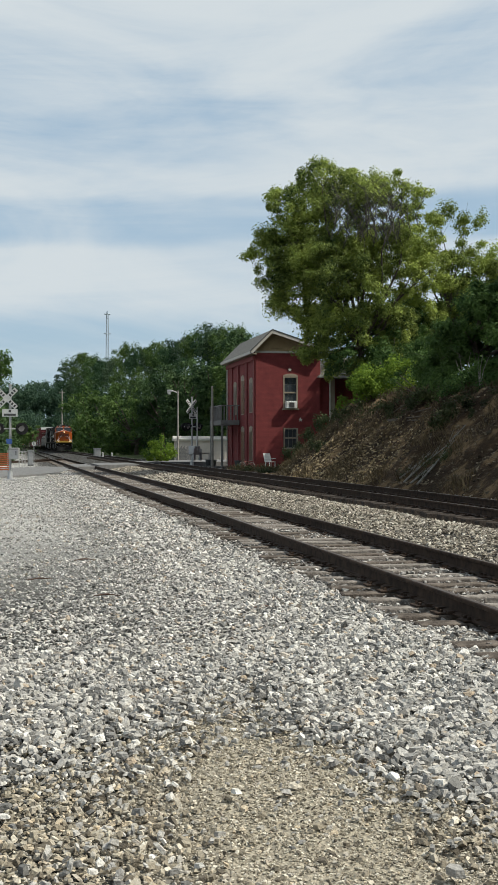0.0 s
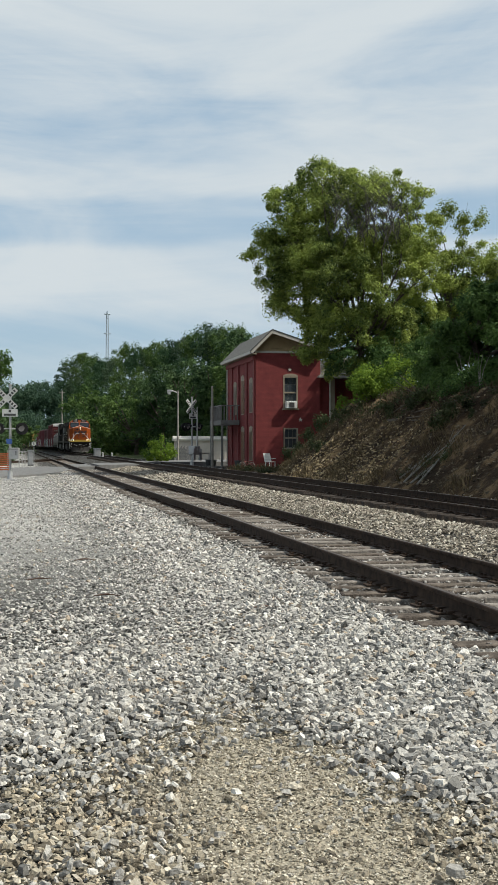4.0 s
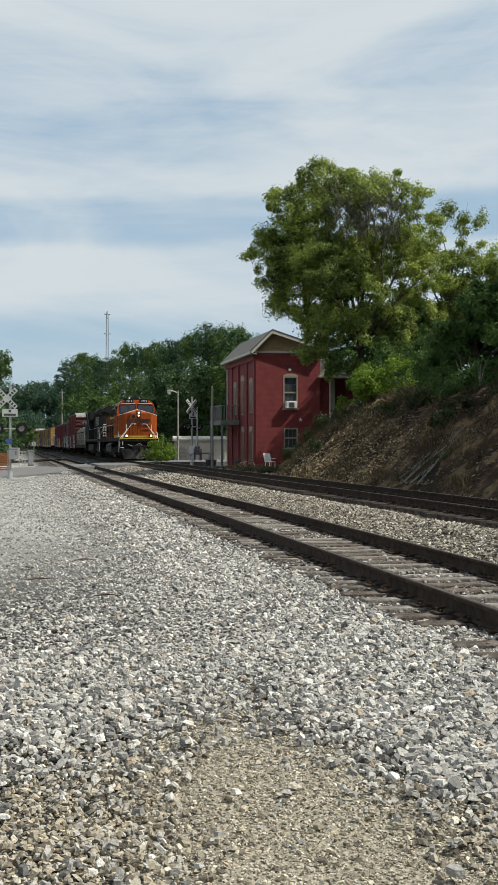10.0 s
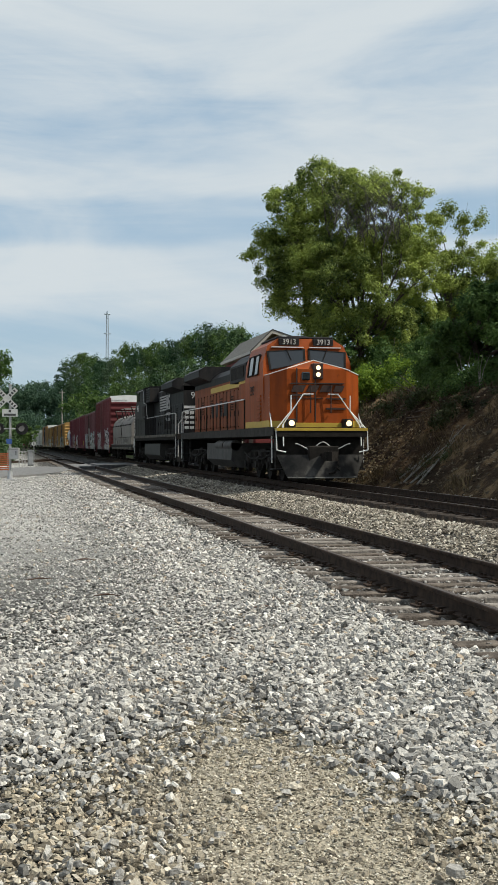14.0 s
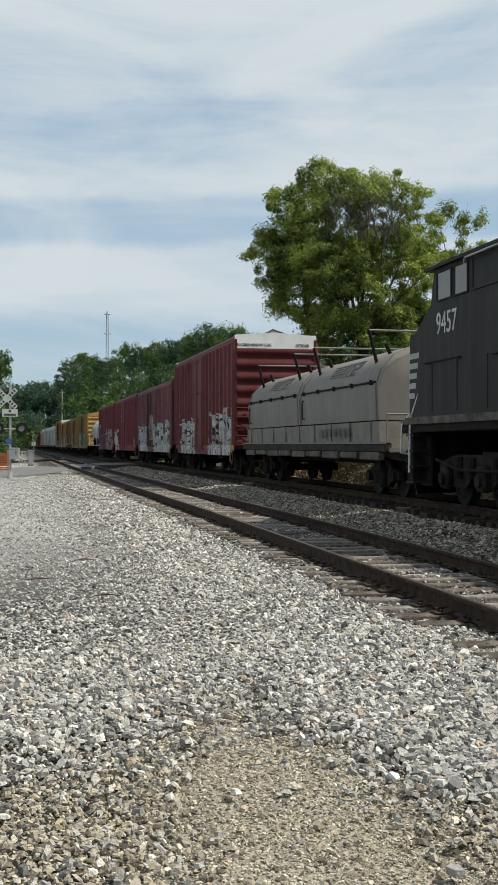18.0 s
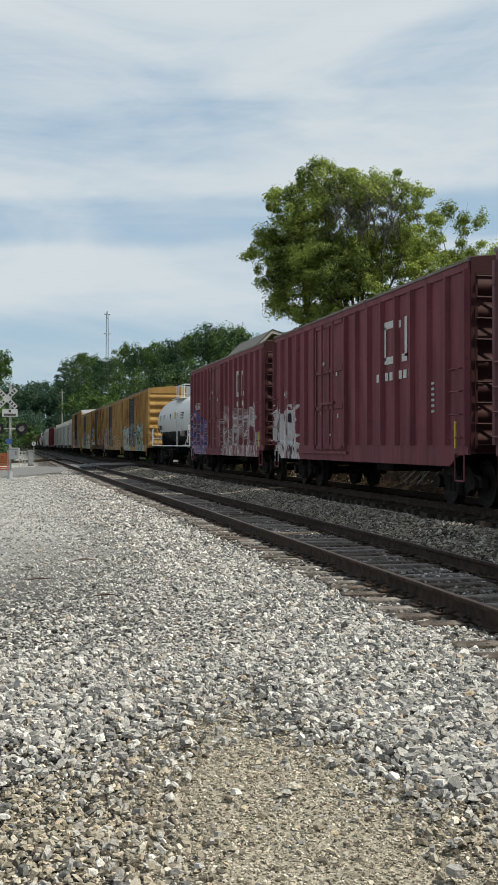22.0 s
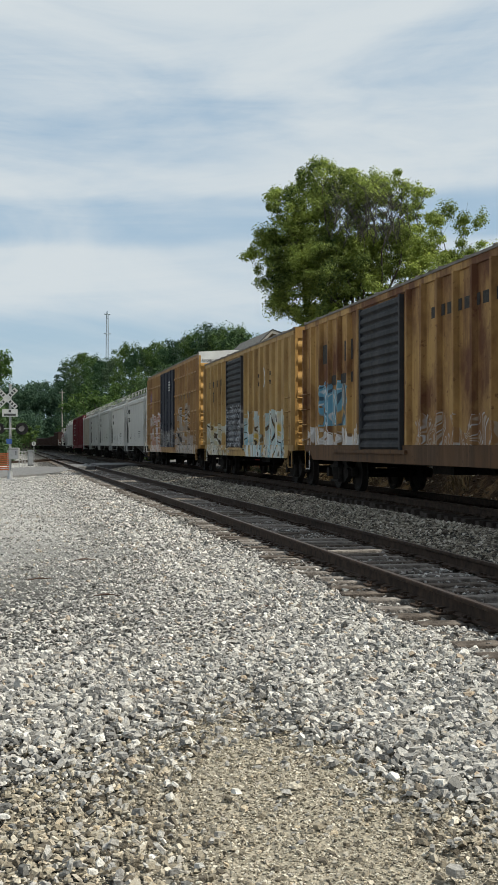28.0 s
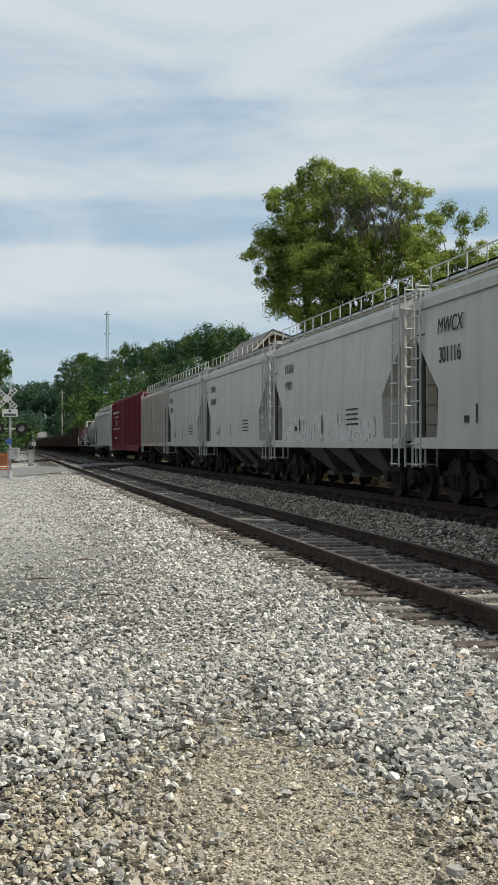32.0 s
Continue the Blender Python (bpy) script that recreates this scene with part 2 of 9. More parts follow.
def ground_material():
    m = bpy.data.materials.new("yard_gravel")
    m.use_nodes = True
    nt = m.node_tree
    b = nt.nodes["Principled BSDF"]
    b.inputs["Roughness"].default_value = 0.95
    b.inputs["Specular IOR Level"].default_value = 0.2
    geo = nt.nodes.new("ShaderNodeNewGeometry")

    def noise_(scale, detail=6.0, rough=0.65):
        n = nt.nodes.new("ShaderNodeTexNoise")
        n.inputs["Scale"].default_value, n.inputs["Detail"].default_value, n.inputs["Roughness"].default_value = scale, detail, rough
        nt.links.new(geo.outputs["Position"], n.inputs["Vector"])
        return n.outputs["Fac"]

    def ramp_(f, stops):
        r = nt.nodes.new("ShaderNodeValToRGB")
        e = r.color_ramp.elements
        while len(e) < len(stops):
            e.new(0.5)
        for i, (p, c) in enumerate(stops):
            e[i].position, e[i].color = p, (*c, 1)
        nt.links.new(f, r.inputs[0])
        return r.outputs[0]

    def mix_(f, a, c):
        n = nt.nodes.new("ShaderNodeMixRGB")
        nt.links.new(f, n.inputs[0])
        nt.links.new(a, n.inputs[1])
        nt.links.new(c, n.inputs[2])
        return n.outputs[0]

    vor = nt.nodes.new("ShaderNodeTexVoronoi")
    vor.inputs["Scale"].default_value = 26
    nt.links.new(geo.outputs["Position"], vor.inputs["Vector"])
    sc = nt.nodes.new("ShaderNodeSeparateColor")
    nt.links.new(vor.outputs["Color"], sc.inputs[0])
    # near-black chips put the shade between loose stones into the ground colour
    shaded_chips = ramp_(sc.outputs[0], [(0, (0.014, 0.0135, 0.012)), (0.45, (0.03, 0.029, 0.026)), (0.8, (0.07, 0.067, 0.062)), (1, (0.20, 0.195, 0.185))])
    sand = ramp_(noise_(190, 6.0, 0.8), [(0.36, (0.15, 0.13, 0.097)), (0.66, (0.50, 0.45, 0.355))])
    # sandy track in the yard, by place
    dist = nt.nodes.new("ShaderNodeVectorMath")
    dist.operation = "DISTANCE"
    mp = nt.nodes.new("ShaderNodeMapping")
    mp.inputs["Scale"].default_value = (1.6, 0.36, 0)
    nt.links.new(geo.outputs["Position"], mp.inputs["Vector"])
    nt.links.new(mp.outputs[0], dist.inputs[0])
    dist.inputs[1].default_value = (1.30 * 1.6, 4.8 * 0.36, 0)
    ad = nt.nodes.new("ShaderNodeMath")
    ad.operation = "ADD"
    nt.links.new(dist.outputs["Value"], ad.inputs[0])
    nt.links.new(noise_(3.0), ad.inputs[1])
    k = nt.nodes.new("ShaderNodeMapRange")
    k.inputs["From Min"].default_value, k.inputs["From Max"].default_value = 1.9, 1.1
    nt.links.new(ad.outputs[0], k.inputs["Value"])
    col = mix_(k.outputs[0], shaded_chips, sand)
    # packed fines: broad patches of grey dust
    dust = ramp_(noise_(55, 9.0, 0.8), [(0.36, (0.17, 0.166, 0.155)), (0.64, (0.56, 0.545, 0.515))])
    f = nt.nodes.new("ShaderNodeMapRange")
    f.inputs["From Min"].default_value, f.inputs["From Max"].default_value = 0.45, 0.62
    sp = nt.nodes.new("ShaderNodeSeparateXYZ")
    nt.links.new(geo.outputs["Position"], sp.inputs[0])
    worn = nt.nodes.new("ShaderNodeMath")   # wheels have packed the yard clear of the siding
    worn.operation = "MULTIPLY_ADD"
    worn.inputs[1].default_value, worn.inputs[2].default_value = -0.12, 0.26
    nt.links.new(sp.outputs["X"], worn.inputs[0])
    wsum = nt.nodes.new("ShaderNodeMath")
    wsum.operation = "ADD"
    nt.links.new(worn.outputs[0], wsum.inputs[0])
    nt.links.new(noise_(0.45, 4), wsum.inputs[1])
    nt.links.new(wsum.outputs[0], f.inputs["Value"])
    far = nt.nodes.new("ShaderNodeMapRange")
    far.inputs["From Min"].default_value, far.inputs["From Max"].default_value = 11.0, 24.0
    nt.links.new(sp.outputs["Y"], far.inputs["Value"])
    both = nt.nodes.new("ShaderNodeMath")
    both.operation = "MULTIPLY"
    nt.links.new(f.outputs[0], both.inputs[0])
    nt.links.new(far.outputs[0], both.inputs[1])
    col = mix_(both.outputs[0], col, dust)
    nt.links.new(col, b.inputs["Base Color"])
    bp = nt.nodes.new("ShaderNodeBump")
    bp.inputs["Strength"].default_value, bp.inputs["Distance"].default_value = 0.9, 0.03
    nt.links.new(vor.outputs["Distance"], bp.inputs["Height"])
    nt.links.new(bp.outputs[0], b.inputs["Normal"])
    return m


YARD = ground_material()
SOIL = mat("bank_soil", (0.020, 0.014, 0.009), 1.0, 0, (0.175, 0.12, 0.066), 0.9, 1.0, 9, color3=(0.060, 0.040, 0.024), spec=0.1)
SOIL.node_tree.nodes["Color Ramp"].color_ramp.elements[-1].position = 0.60
SOIL.node_tree.nodes["Bump"].inputs["Distance"].default_value = 0.15
MEADOW = mat("rough_green_ground", (0.03, 0.045, 0.018), 1.0, 0, (0.07, 0.085, 0.035), 0.5, 0.8, 6, spec=0.1)

GX = np.unique(np.round(np.concatenate([spread(-1800, 1800, -8, 12.4, 0.4), np.arange(-1, 4.3, 0.1)]), 3))
GY = np.unique(np.round(np.concatenate([spread(-400, 3000, -8, 100, 0.8), np.arange(2.4, 13, 0.1)]), 3))
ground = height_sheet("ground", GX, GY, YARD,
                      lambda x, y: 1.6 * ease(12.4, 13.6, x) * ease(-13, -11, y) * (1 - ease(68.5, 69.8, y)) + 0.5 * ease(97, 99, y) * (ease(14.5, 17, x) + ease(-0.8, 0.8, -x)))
tagged(ground, "grey crushed stone yard ground beside the tracks", "ground", kind="structure")
bank_xs, bank_ys = np.concatenate([np.arange(12.2, 22, 0.14), np.arange(22, 48, 0.8)]), np.arange(-12, 70.2, 0.16)
bank = height_sheet("bank", bank_xs, bank_ys, SOIL)
bank.location.z = 0.03
tagged(bank, "steep bank of dark soil and dry grass", "bank", kind="structure")
vx, vy = np.concatenate([np.arange(13.5, 80, 3.0), np.arange(80, 900, 40)]), np.concatenate([np.arange(94, 400, 6.0), np.arange(400, 1600, 60)])
m1 = height_sheet("woodland_floor", vx, vy, MEADOW)
m1.location.z = 0.02
tagged(m1, "rough green woodland floor", "ground", kind="structure")
m2 = height_sheet("verge", np.concatenate([np.arange(-900, -60, 40), np.arange(-60, 1.8, 2.0)]), np.concatenate([np.arange(96, 400, 6.0), np.arange(400, 1600, 60)]), MEADOW)
m2.location.z = 0.02
tagged(m2, "rough green verge along the line", "ground", kind="structure")

# road over the crossing: flat slab with the rails in flangeways
def road_piece(outline, z0, z1):
    return Shape().prism(outline, "z", z0, z1)


road = thing("road", "grey asphalt road over the level crossing", "road", kind="structure")
part("carriageway", road_piece([(-70, 32), (-0.8, 57.5), (2.3, 65.5), (3.72, 74), (3.72, 84), (-2, 80), (-70, 56)], -0.12, 0.06), ASPHALT, road)
part("crossing_panel", road_piece([(4.05, 74.3), (5.42, 76), (5.42, 85), (4.05, 84)], 0.0, SIDE_Z - 0.01), ASPHALT, road)
part("carriageway", road_piece([(5.7, 76.4), (8.7, 79), (8.7, 87), (5.7, 85)], 0.0, 0.30), ASPHALT, road)
part("crossing_panel", road_piece([(9.06, 79.3), (10.32, 80), (10.32, 88), (9.06, 87.3)], 0.2, MAIN_Z - 0.012), ASPHALT, road)
part("carriageway", road_piece([(10.68, 80.2), (14.0, 82), (60, 96), (60, 106), (14.0, 92), (10.68, 88.2)], 0.1, 0.42), ASPHALT, road)


# ------------------------------------------------------------ tracks
RAIL_PROF = [(-0.07, -0.17), (0.07, -0.17), (0.07, -0.158), (0.012, -0.14), (0.012, -0.045), (0.036, -0.035), (0.036, -0.005), (0.03, 0), (-0.03, 0), (-0.036, -0.005), (-0.036, -0.035), (-0.012, -0.045), (-0.012, -0.14), (-0.07, -0.158)]


def rail_along(path, dx, z, ss):
    n = len(RAIL_PROF)
    vs, fs = [], []
    for s in ss:
        x, y, a = path(s)
        for u, w in RAIL_PROF:
            vs.append((x + (dx + u) * math.cos(a), y + (dx + u) * math.sin(a), z + w))
    for k in range(len(ss) - 1):
        for i in range(n):
            fs.append((k * n + i, k * n + (i + 1) % n, (k + 1) * n + (i + 1) % n, (k + 1) * n + i))
    fs.append(tuple(range(n)))
    return Shape().add(vs, fs)


def siding_line(s):
    d = (siding_x(s + 0.5) - siding_x(s - 0.5))
    return siding_x(s), s, -math.atan(d)


def spur_line(s):
    """A leg that swings off the siding beyond the road and comes back past the yard's far corner."""
    a = -(s / 60.0)
    return 4.75 - 60 * (1 - math.cos(s / 60.0)), 126 - 60 * math.sin(s / 60.0), -(s / 60.0) * -1


def rail_material():
    m = bpy.data.materials.new("brown_rail_steel")
    m.use_nodes = True
    nt = m.node_tree
    b = nt.nodes["Principled BSDF"]
    geo = nt.nodes.new("ShaderNodeNewGeometry")
    sp = nt.nodes.new("ShaderNodeSeparateXYZ")
    nt.links.new(geo.outputs["True Normal"], sp.inputs[0])
    n = nt.nodes.new("ShaderNodeTexNoise")
    n.inputs["Scale"].default_value, n.inputs["Detail"].default_value = 9, 8
    nt.links.new(geo.outputs["Position"], n.inputs["Vector"])
    r = nt.nodes.new("ShaderNodeValToRGB")
    r.color_ramp.elements[0].position, r.color_ramp.elements[1].position = 0.35, 0.7
    r.color_ramp.elements[0].color, r.color_ramp.elements[1].color = (0.021, 0.0135, 0.0095, 1), (0.062, 0.040, 0.028, 1)
    nt.links.new(n.outputs["Fac"], r.inputs[0])
    nt.links.new(r.outputs[0], b.inputs["Base Color"])
    b.inputs["Roughness"].default_value, b.inputs["Specular IOR Level"].default_value = 0.85, 0.2
    return m


RAIL_BROWN = rail_material()
HEAD_SIDE = mat("dull_rail_top", (0.07, 0.05, 0.04), 0.45, 0.6, (0.11, 0.085, 0.07), 6)
tracks = {}
for name, path, z, ss, lab in (("main", main_line, MAIN_Z, list(np.arange(-60, 190, 2.0)) + list(np.arange(190, 640, 15.0)), "brown steel rails of the raised main track"),
                               ("siding", siding_line, SIDE_Z, np.arange(-60, 300, 2.0), "brown rusty rails of the siding"),
                               ("spur", spur_line, SIDE_Z - 0.02, np.arange(0, 95, 3.0), "rusty rails of a curved spur track")):
    tr = thing("track", lab, "railway track", "tracks", kind="structure")
    tracks[name] = tr
    for dx in (-0.753, 0.753):
        part("rail", rail_along(path, dx, z, ss), RAIL_BROWN, tr)
        part("rail_head", Shape().add([(path(s)[0] + dx + u, path(s)[1], z + 0.0015) for s in ss for u in (-0.024, 0.024)],
                                      [(2 * k, 2 * k + 1, 2 * k + 3, 2 * k + 2) for k in range(len(ss) - 1)]), HEAD_SIDE if name != "main" else RAIL_HEAD, tr, "worn shiny top of the rail")

TIE_MATS = [mat("weathered_tie_%d" % k, c1, 0.95, 0, c2, 9, 0.8, 30, spec=0.2) for k, (c1, c2) in enumerate((((0.08, 0.068, 0.058), (0.29, 0.255, 0.225)), ((0.05, 0.040, 0.033), (0.17, 0.142, 0.118)), ((0.12, 0.103, 0.09), (0.29, 0.262, 0.232))))]
TIE_DARK = mat("creosoted_tie", (0.028, 0.022, 0.018), 0.9, 0, (0.075, 0.06, 0.05), 9, 0.8, 30, spec=0.2)
rng0 = random.Random(11)


def tie_mesh(k, m):
    r = random.Random(k)
    s = Shape().box(-1.30 + r.uniform(-0.05, 0.05), 1.30 + r.uniform(-0.05, 0.05), -0.105, 0.105, -0.36, -0.178, 0.012)
    s.v = [(x, y + r.uniform(-0.006, 0.006), z + r.uniform(-0.008, 0.004)) for x, y, z in s.v]
    me = s.mesh("tie")
    me.materials.append(m)
    return me


def plate_mesh():
    s = Shape().box(-0.17, 0.17, -0.095, 0.095, -0.180, -0.160, 0.004)
    for sx in (-0.11, 0.11):
        for sy in (-0.05, 0.05):
            s.box(sx - 0.015, sx + 0.015, sy - 0.015, sy + 0.015, -0.165, -0.135)
    for sy in (-1, 1):
        s.prism([(-0.085, -0.17), (0.085, -0.17), (0.085, -0.14), (-0.085, -0.14)], "y", sy * 0.14 - 0.025, sy * 0.14 + 0.025)
    me = s.mesh("tie_plate")
    me.materials.append(RAIL_BROWN)
    return me


PLATE = plate_mesh()
TIES = [tie_mesh(k, TIE_MATS[k % 3]) for k in range(6)]
DARK_TIES = [tie_mesh(k + 20, TIE_DARK) for k in range(3)]


def lay_ties(tr, path, z, s0, s1, step, meshes, plates_to):
    s = s0
    while s < s1:
        x, y, a = path(s)
        m = pose(x + rng0.uniform(-0.06, 0.06), y, z + rng0.uniform(-0.012, 0.006), 0, 0, math.degrees(a) + rng0.uniform(-1.2, 1.2))
        o = new("tie", rng0.choice(meshes))
        o.parent, o.matrix_basis = tr, m
        if s < plates_to:
            for dx in (-0.753, 0.753):
                q = new("tie_plate", PLATE)
                q.parent, q.matrix_basis = o, pose(dx, 0, 0)
        s += step * rng0.uniform(0.96, 1.04)


lay_ties(tracks["siding"], siding_line, SIDE_Z, -20, 74, 0.52, TIES, 40)
lay_ties(tracks["siding"], siding_line, SIDE_Z, 86, 130, 0.52, TIES, 0)
lay_ties(tracks["main"], main_line, MAIN_Z, -20, 78, 0.50, DARK_TIES, 55)
lay_ties(tracks["main"], main_line, MAIN_Z, 89, 130, 0.50, DARK_TIES, 0)
# ------------------------------------------------------------ foliage
def leaf_material(name, dark, light, back=0.35, single=0.55):
    m = bpy.data.materials.new(name)
    m.use_nodes = True
    nt = m.node_tree
    b = nt.nodes["Principled BSDF"]
    out = nt.nodes["Material Output"]
    g = nt.nodes.new("ShaderNodeNewGeometry")
    r = nt.nodes.new("ShaderNodeValToRGB")
    r.color_ramp.elements[0].color, r.color_ramp.elements[1].color = (*dark, 1), (*light, 1)
    n = nt.nodes.new("ShaderNodeTexNoise")
    n.inputs["Scale"].default_value = 0.45
    nt.links.new(g.outputs["Position"], n.inputs["Vector"])
    a = nt.nodes.new("ShaderNodeMath")
    a.operation = "MULTIPLY_ADD"
    a.inputs[1].default_value = single
    nt.links.new(g.outputs["Random Per Island"], a.inputs[0])
    s = nt.nodes.new("ShaderNodeMapRange")
    s.inputs["From Min"].default_value, s.inputs["From Max"].default_value = 0.35, 0.65
    s.inputs["To Min"].default_value, s.inputs["To Max"].default_value = 0.0, 1.0 - single
    nt.links.new(n.outputs["Fac"], s.inputs["Value"])
    nt.links.new(s.outputs[0], a.inputs[2])
    nt.links.new(a.outputs[0], r.inputs[0])
    nt.links.new(r.outputs[0], b.inputs["Base Color"])
    b.inputs["Roughness"].default_value = 0.6
    b.inputs["Specular IOR Level"].default_value = 0.12
    t = nt.nodes.new("ShaderNodeBsdfTranslucent")
    nt.links.new(r.outputs[0], t.inputs["Color"])
    mx = nt.nodes.new("ShaderNodeMixShader")
    mx.inputs[0].default_value = back
    nt.links.new(b.outputs[0], mx.inputs[1])
    nt.links.new(t.outputs[0], mx.inputs[2])
    nt.links.new(mx.outputs[0], out.inputs["Surface"])
    return m


BARE_TWIG = mat("grey_twig_bark", (0.04, 0.036, 0.03), 0.9, 0, (0.085, 0.077, 0.065), 6)
LEAF_TREE = leaf_material("walnut_leaf", (0.016, 0.044, 0.018), (0.43, 0.51, 0.115), 0.32, 0.5)
LEAF_DARK = leaf_material("dark_leaf", (0.020, 0.050, 0.016), (0.115, 0.19, 0.05))
LEAF_BUSH = leaf_material("bright_bush_leaf", (0.06, 0.12, 0.018), (0.27, 0.38, 0.05), 0.4)
LEAF_WOOD = leaf_material("woodland_leaf", (0.018, 0.042, 0.019), (0.09, 0.145, 0.052), 0.25, 0.3)
LEAF_WEED = leaf_material("drab_weed_leaf", (0.018, 0.026, 0.012), (0.07, 0.085, 0.035), 0.2, 0.4)
# the far hill's haze is mixed into its leaf colour
LEAF_HAZE = leaf_material("haze_tinted_leaf", (0.034, 0.070, 0.048), (0.075, 0.125, 0.072), 0.2, 0.25)
LEAF_PALE = leaf_material("roadside_leaf", (0.028, 0.066, 0.020), (0.135, 0.205, 0.055), 0.3, 0.35)
DRY = leaf_material("dry_grass_blade", (0.035, 0.027, 0.017), (0.19, 0.145, 0.082), 0.2)


def leaves(centres, radii, per, size, seed, narrow=0.42, droop=0.0, shell=0.62):
    """Leaf blades scattered round clump centres: verts and quads."""
    rng = np.random.default_rng(seed)
    k = len(centres)
    idx = np.repeat(np.arange(k), per)
    n = len(idx)
    d = rng.normal(size=(n, 3))
    d /= np.linalg.norm(d, axis=1)[:, None]
    rad = rng.uniform(0, 1, n) ** shell
    stretch = rng.uniform(0.55, 1.45, (k, 3))   # every clump has its own lopsided shape
    c = centres[idx] + d * rad[:, None] * radii[idx] * stretch[idx]
    nrm = d * 0.9 + np.array([0, 0, 0.45]) + rng.normal(size=(n, 3)) * 0.45
    nrm /= np.linalg.norm(nrm, axis=1)[:, None] + 1e-9
    a = rng.normal(size=(n, 3))
    a[:, 2] -= droop
    a -= nrm * np.sum(a * nrm, axis=1)[:, None]
    a /= np.linalg.norm(a, axis=1)[:, None] + 1e-9
    e = np.cross(nrm, a)
    s = (size * rng.uniform(0.6, 1.35, n))[:, None]
    up = np.cross(a, e)
    v = np.stack([c - a * s * 0.5, c + e * s * narrow * 0.5 + up * s * 0.06, c + a * s * 0.5, c - e * s * narrow * 0.5 + up * s * 0.06], 1).reshape(-1, 3)
    return v, np.arange(n * 4).reshape(-1, 4)


def clumps_in(lobes, count, seed, gap=0.0):
    """Clump centres in the outer shell of ellipsoid lobes (x, y, z, rx, ry, rz)."""
    rng = np.random.default_rng(seed)
    lobes = np.array(lobes, float)
    w = lobes[:, 3] * lobes[:, 4] * lobes[:, 5]
    out = []
    while len(out) < count:
        l = lobes[rng.choice(len(lobes), p=w / w.sum())]
        d = rng.normal(size=3)
        d /= np.linalg.norm(d)
        r = rng.uniform(0.22, 1.16) ** 0.5
        p = l[:3] + d * r * l[3:]
        if gap and noise.noise(Vector(p) * 0.33) < -gap:
            continue
        out.append(p)
    return np.array(out)


def limbs(base, fork, tips, r0, seed, twigs=0):
    """A trunk to the fork, then bent tapering limbs to the tips."""
    r = random.Random(seed)
    s = Shape()
    b, f = Vector(base), Vector(fork)
    mid = b.lerp(f, 0.5) + Vector((r.uniform(-0.2, 0.2), r.uniform(-0.2, 0.2), 0))
    s.tube(b - Vector((0, 0, 0.6)), mid, r0 * 1.25, 10, r0)
    s.tube(mid, f, r0, 10, r0 * 0.8)
    for t in tips:
        t = Vector(t)
        k1 = f.lerp(t, 0.35) + Vector((r.uniform(-0.4, 0.4), r.uniform(-0.4, 0.4), r.uniform(0, 0.5)))
        k2 = f.lerp(t, 0.7) + Vector((r.uniform(-0.4, 0.4), r.uniform(-0.4, 0.4), r.uniform(-0.1, 0.5)))
        q = r0 * r.uniform(0.35, 0.55)
        s.tube(f, k1, q, 7, q * 0.75)
        s.tube(k1, k2, q * 0.75, 6, q * 0.45)
        s.tube(k2, t, q * 0.45, 5, q * 0.12)
        for _ in range(twigs):
            o = k2.lerp(t, r.random())
            d = Vector((r.uniform(-1, 1), r.uniform(-1, 1), r.uniform(-0.2, 1))).normalized() * r.uniform(0.6, 1.5)
            m_ = o + d * 0.5 + Vector((0, 0, 0.1))
            s.tube(o, m_, q * 0.2, 4, q * 0.14)
            s.tube(m_, o + d, q * 0.14, 4, q * 0.05)
    return s


def at(px, py, depth):
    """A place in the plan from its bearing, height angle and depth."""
    xc = (px - 441) / 2020 * depth
    return (depth * math.sin(TURN) + xc * math.cos(TURN), depth * math.cos(TURN) - xc * math.sin(TURN), 1.65 - (py - 788) / 2020 * depth)


def tree(label, base, fork, lobes, count, per, size, clump, seed, leaf, gap=0.0, r0=0.3, twigs=2, droop=0.2, bare=None):
    e = thing("tree", label, "tree", "trees")
    c = clumps_in(lobes, count, seed, gap)
    tips = c[:: max(1, len(c) // 26)]
    part("trunk", limbs(base, fork, tips, r0, seed, twigs), BARK, e, smooth=60)
    if bare is not None:
        keep = np.linalg.norm((c - np.array(bare[:3])) / np.array(bare[3:6]), axis=1) > 1
        c = c[keep]
        r = random.Random(seed + 7)
        b = Vector(bare[:3])
        for _ in range(44):   # grey bare twigs in the thin part of the crown
            o = b + Vector((r.uniform(-1, 1) * bare[3], r.uniform(-0.6, 0.6) * bare[4], -bare[5] * r.uniform(0.3, 1.2)))
            s = Shape()
            q = o
            for step in range(4):
                nx = q + Vector((r.uniform(-0.35, 0.35), r.uniform(-0.25, 0.25), r.uniform(0.35, 0.7)))
                s.tube(q, nx, 0.026 - 0.005 * step, 4, 0.021 - 0.005 * step)
                for side in (-1, 1):
                    w = q.lerp(nx, 0.6) + Vector((side * r.uniform(0.2, 0.6), r.uniform(-0.2, 0.2), r.uniform(0.2, 0.5)))
                    s.tube(q.lerp(nx, 0.5), w, 0.016, 4, 0.006)
                q = nx
            part("twig", s, BARE_TWIG, e, "bare grey twig")
    rng = np.random.default_rng(seed + 1)
    rad = clump * rng.uniform(0.6, 1.25, (len(c), 1)) * np.array([[1, 1, 0.8]])
    v, f = leaves(c, rad, per, size, seed + 2, droop=droop)
    o = mesh_np("crown", v, f, leaf)
    o.parent = e
    return e


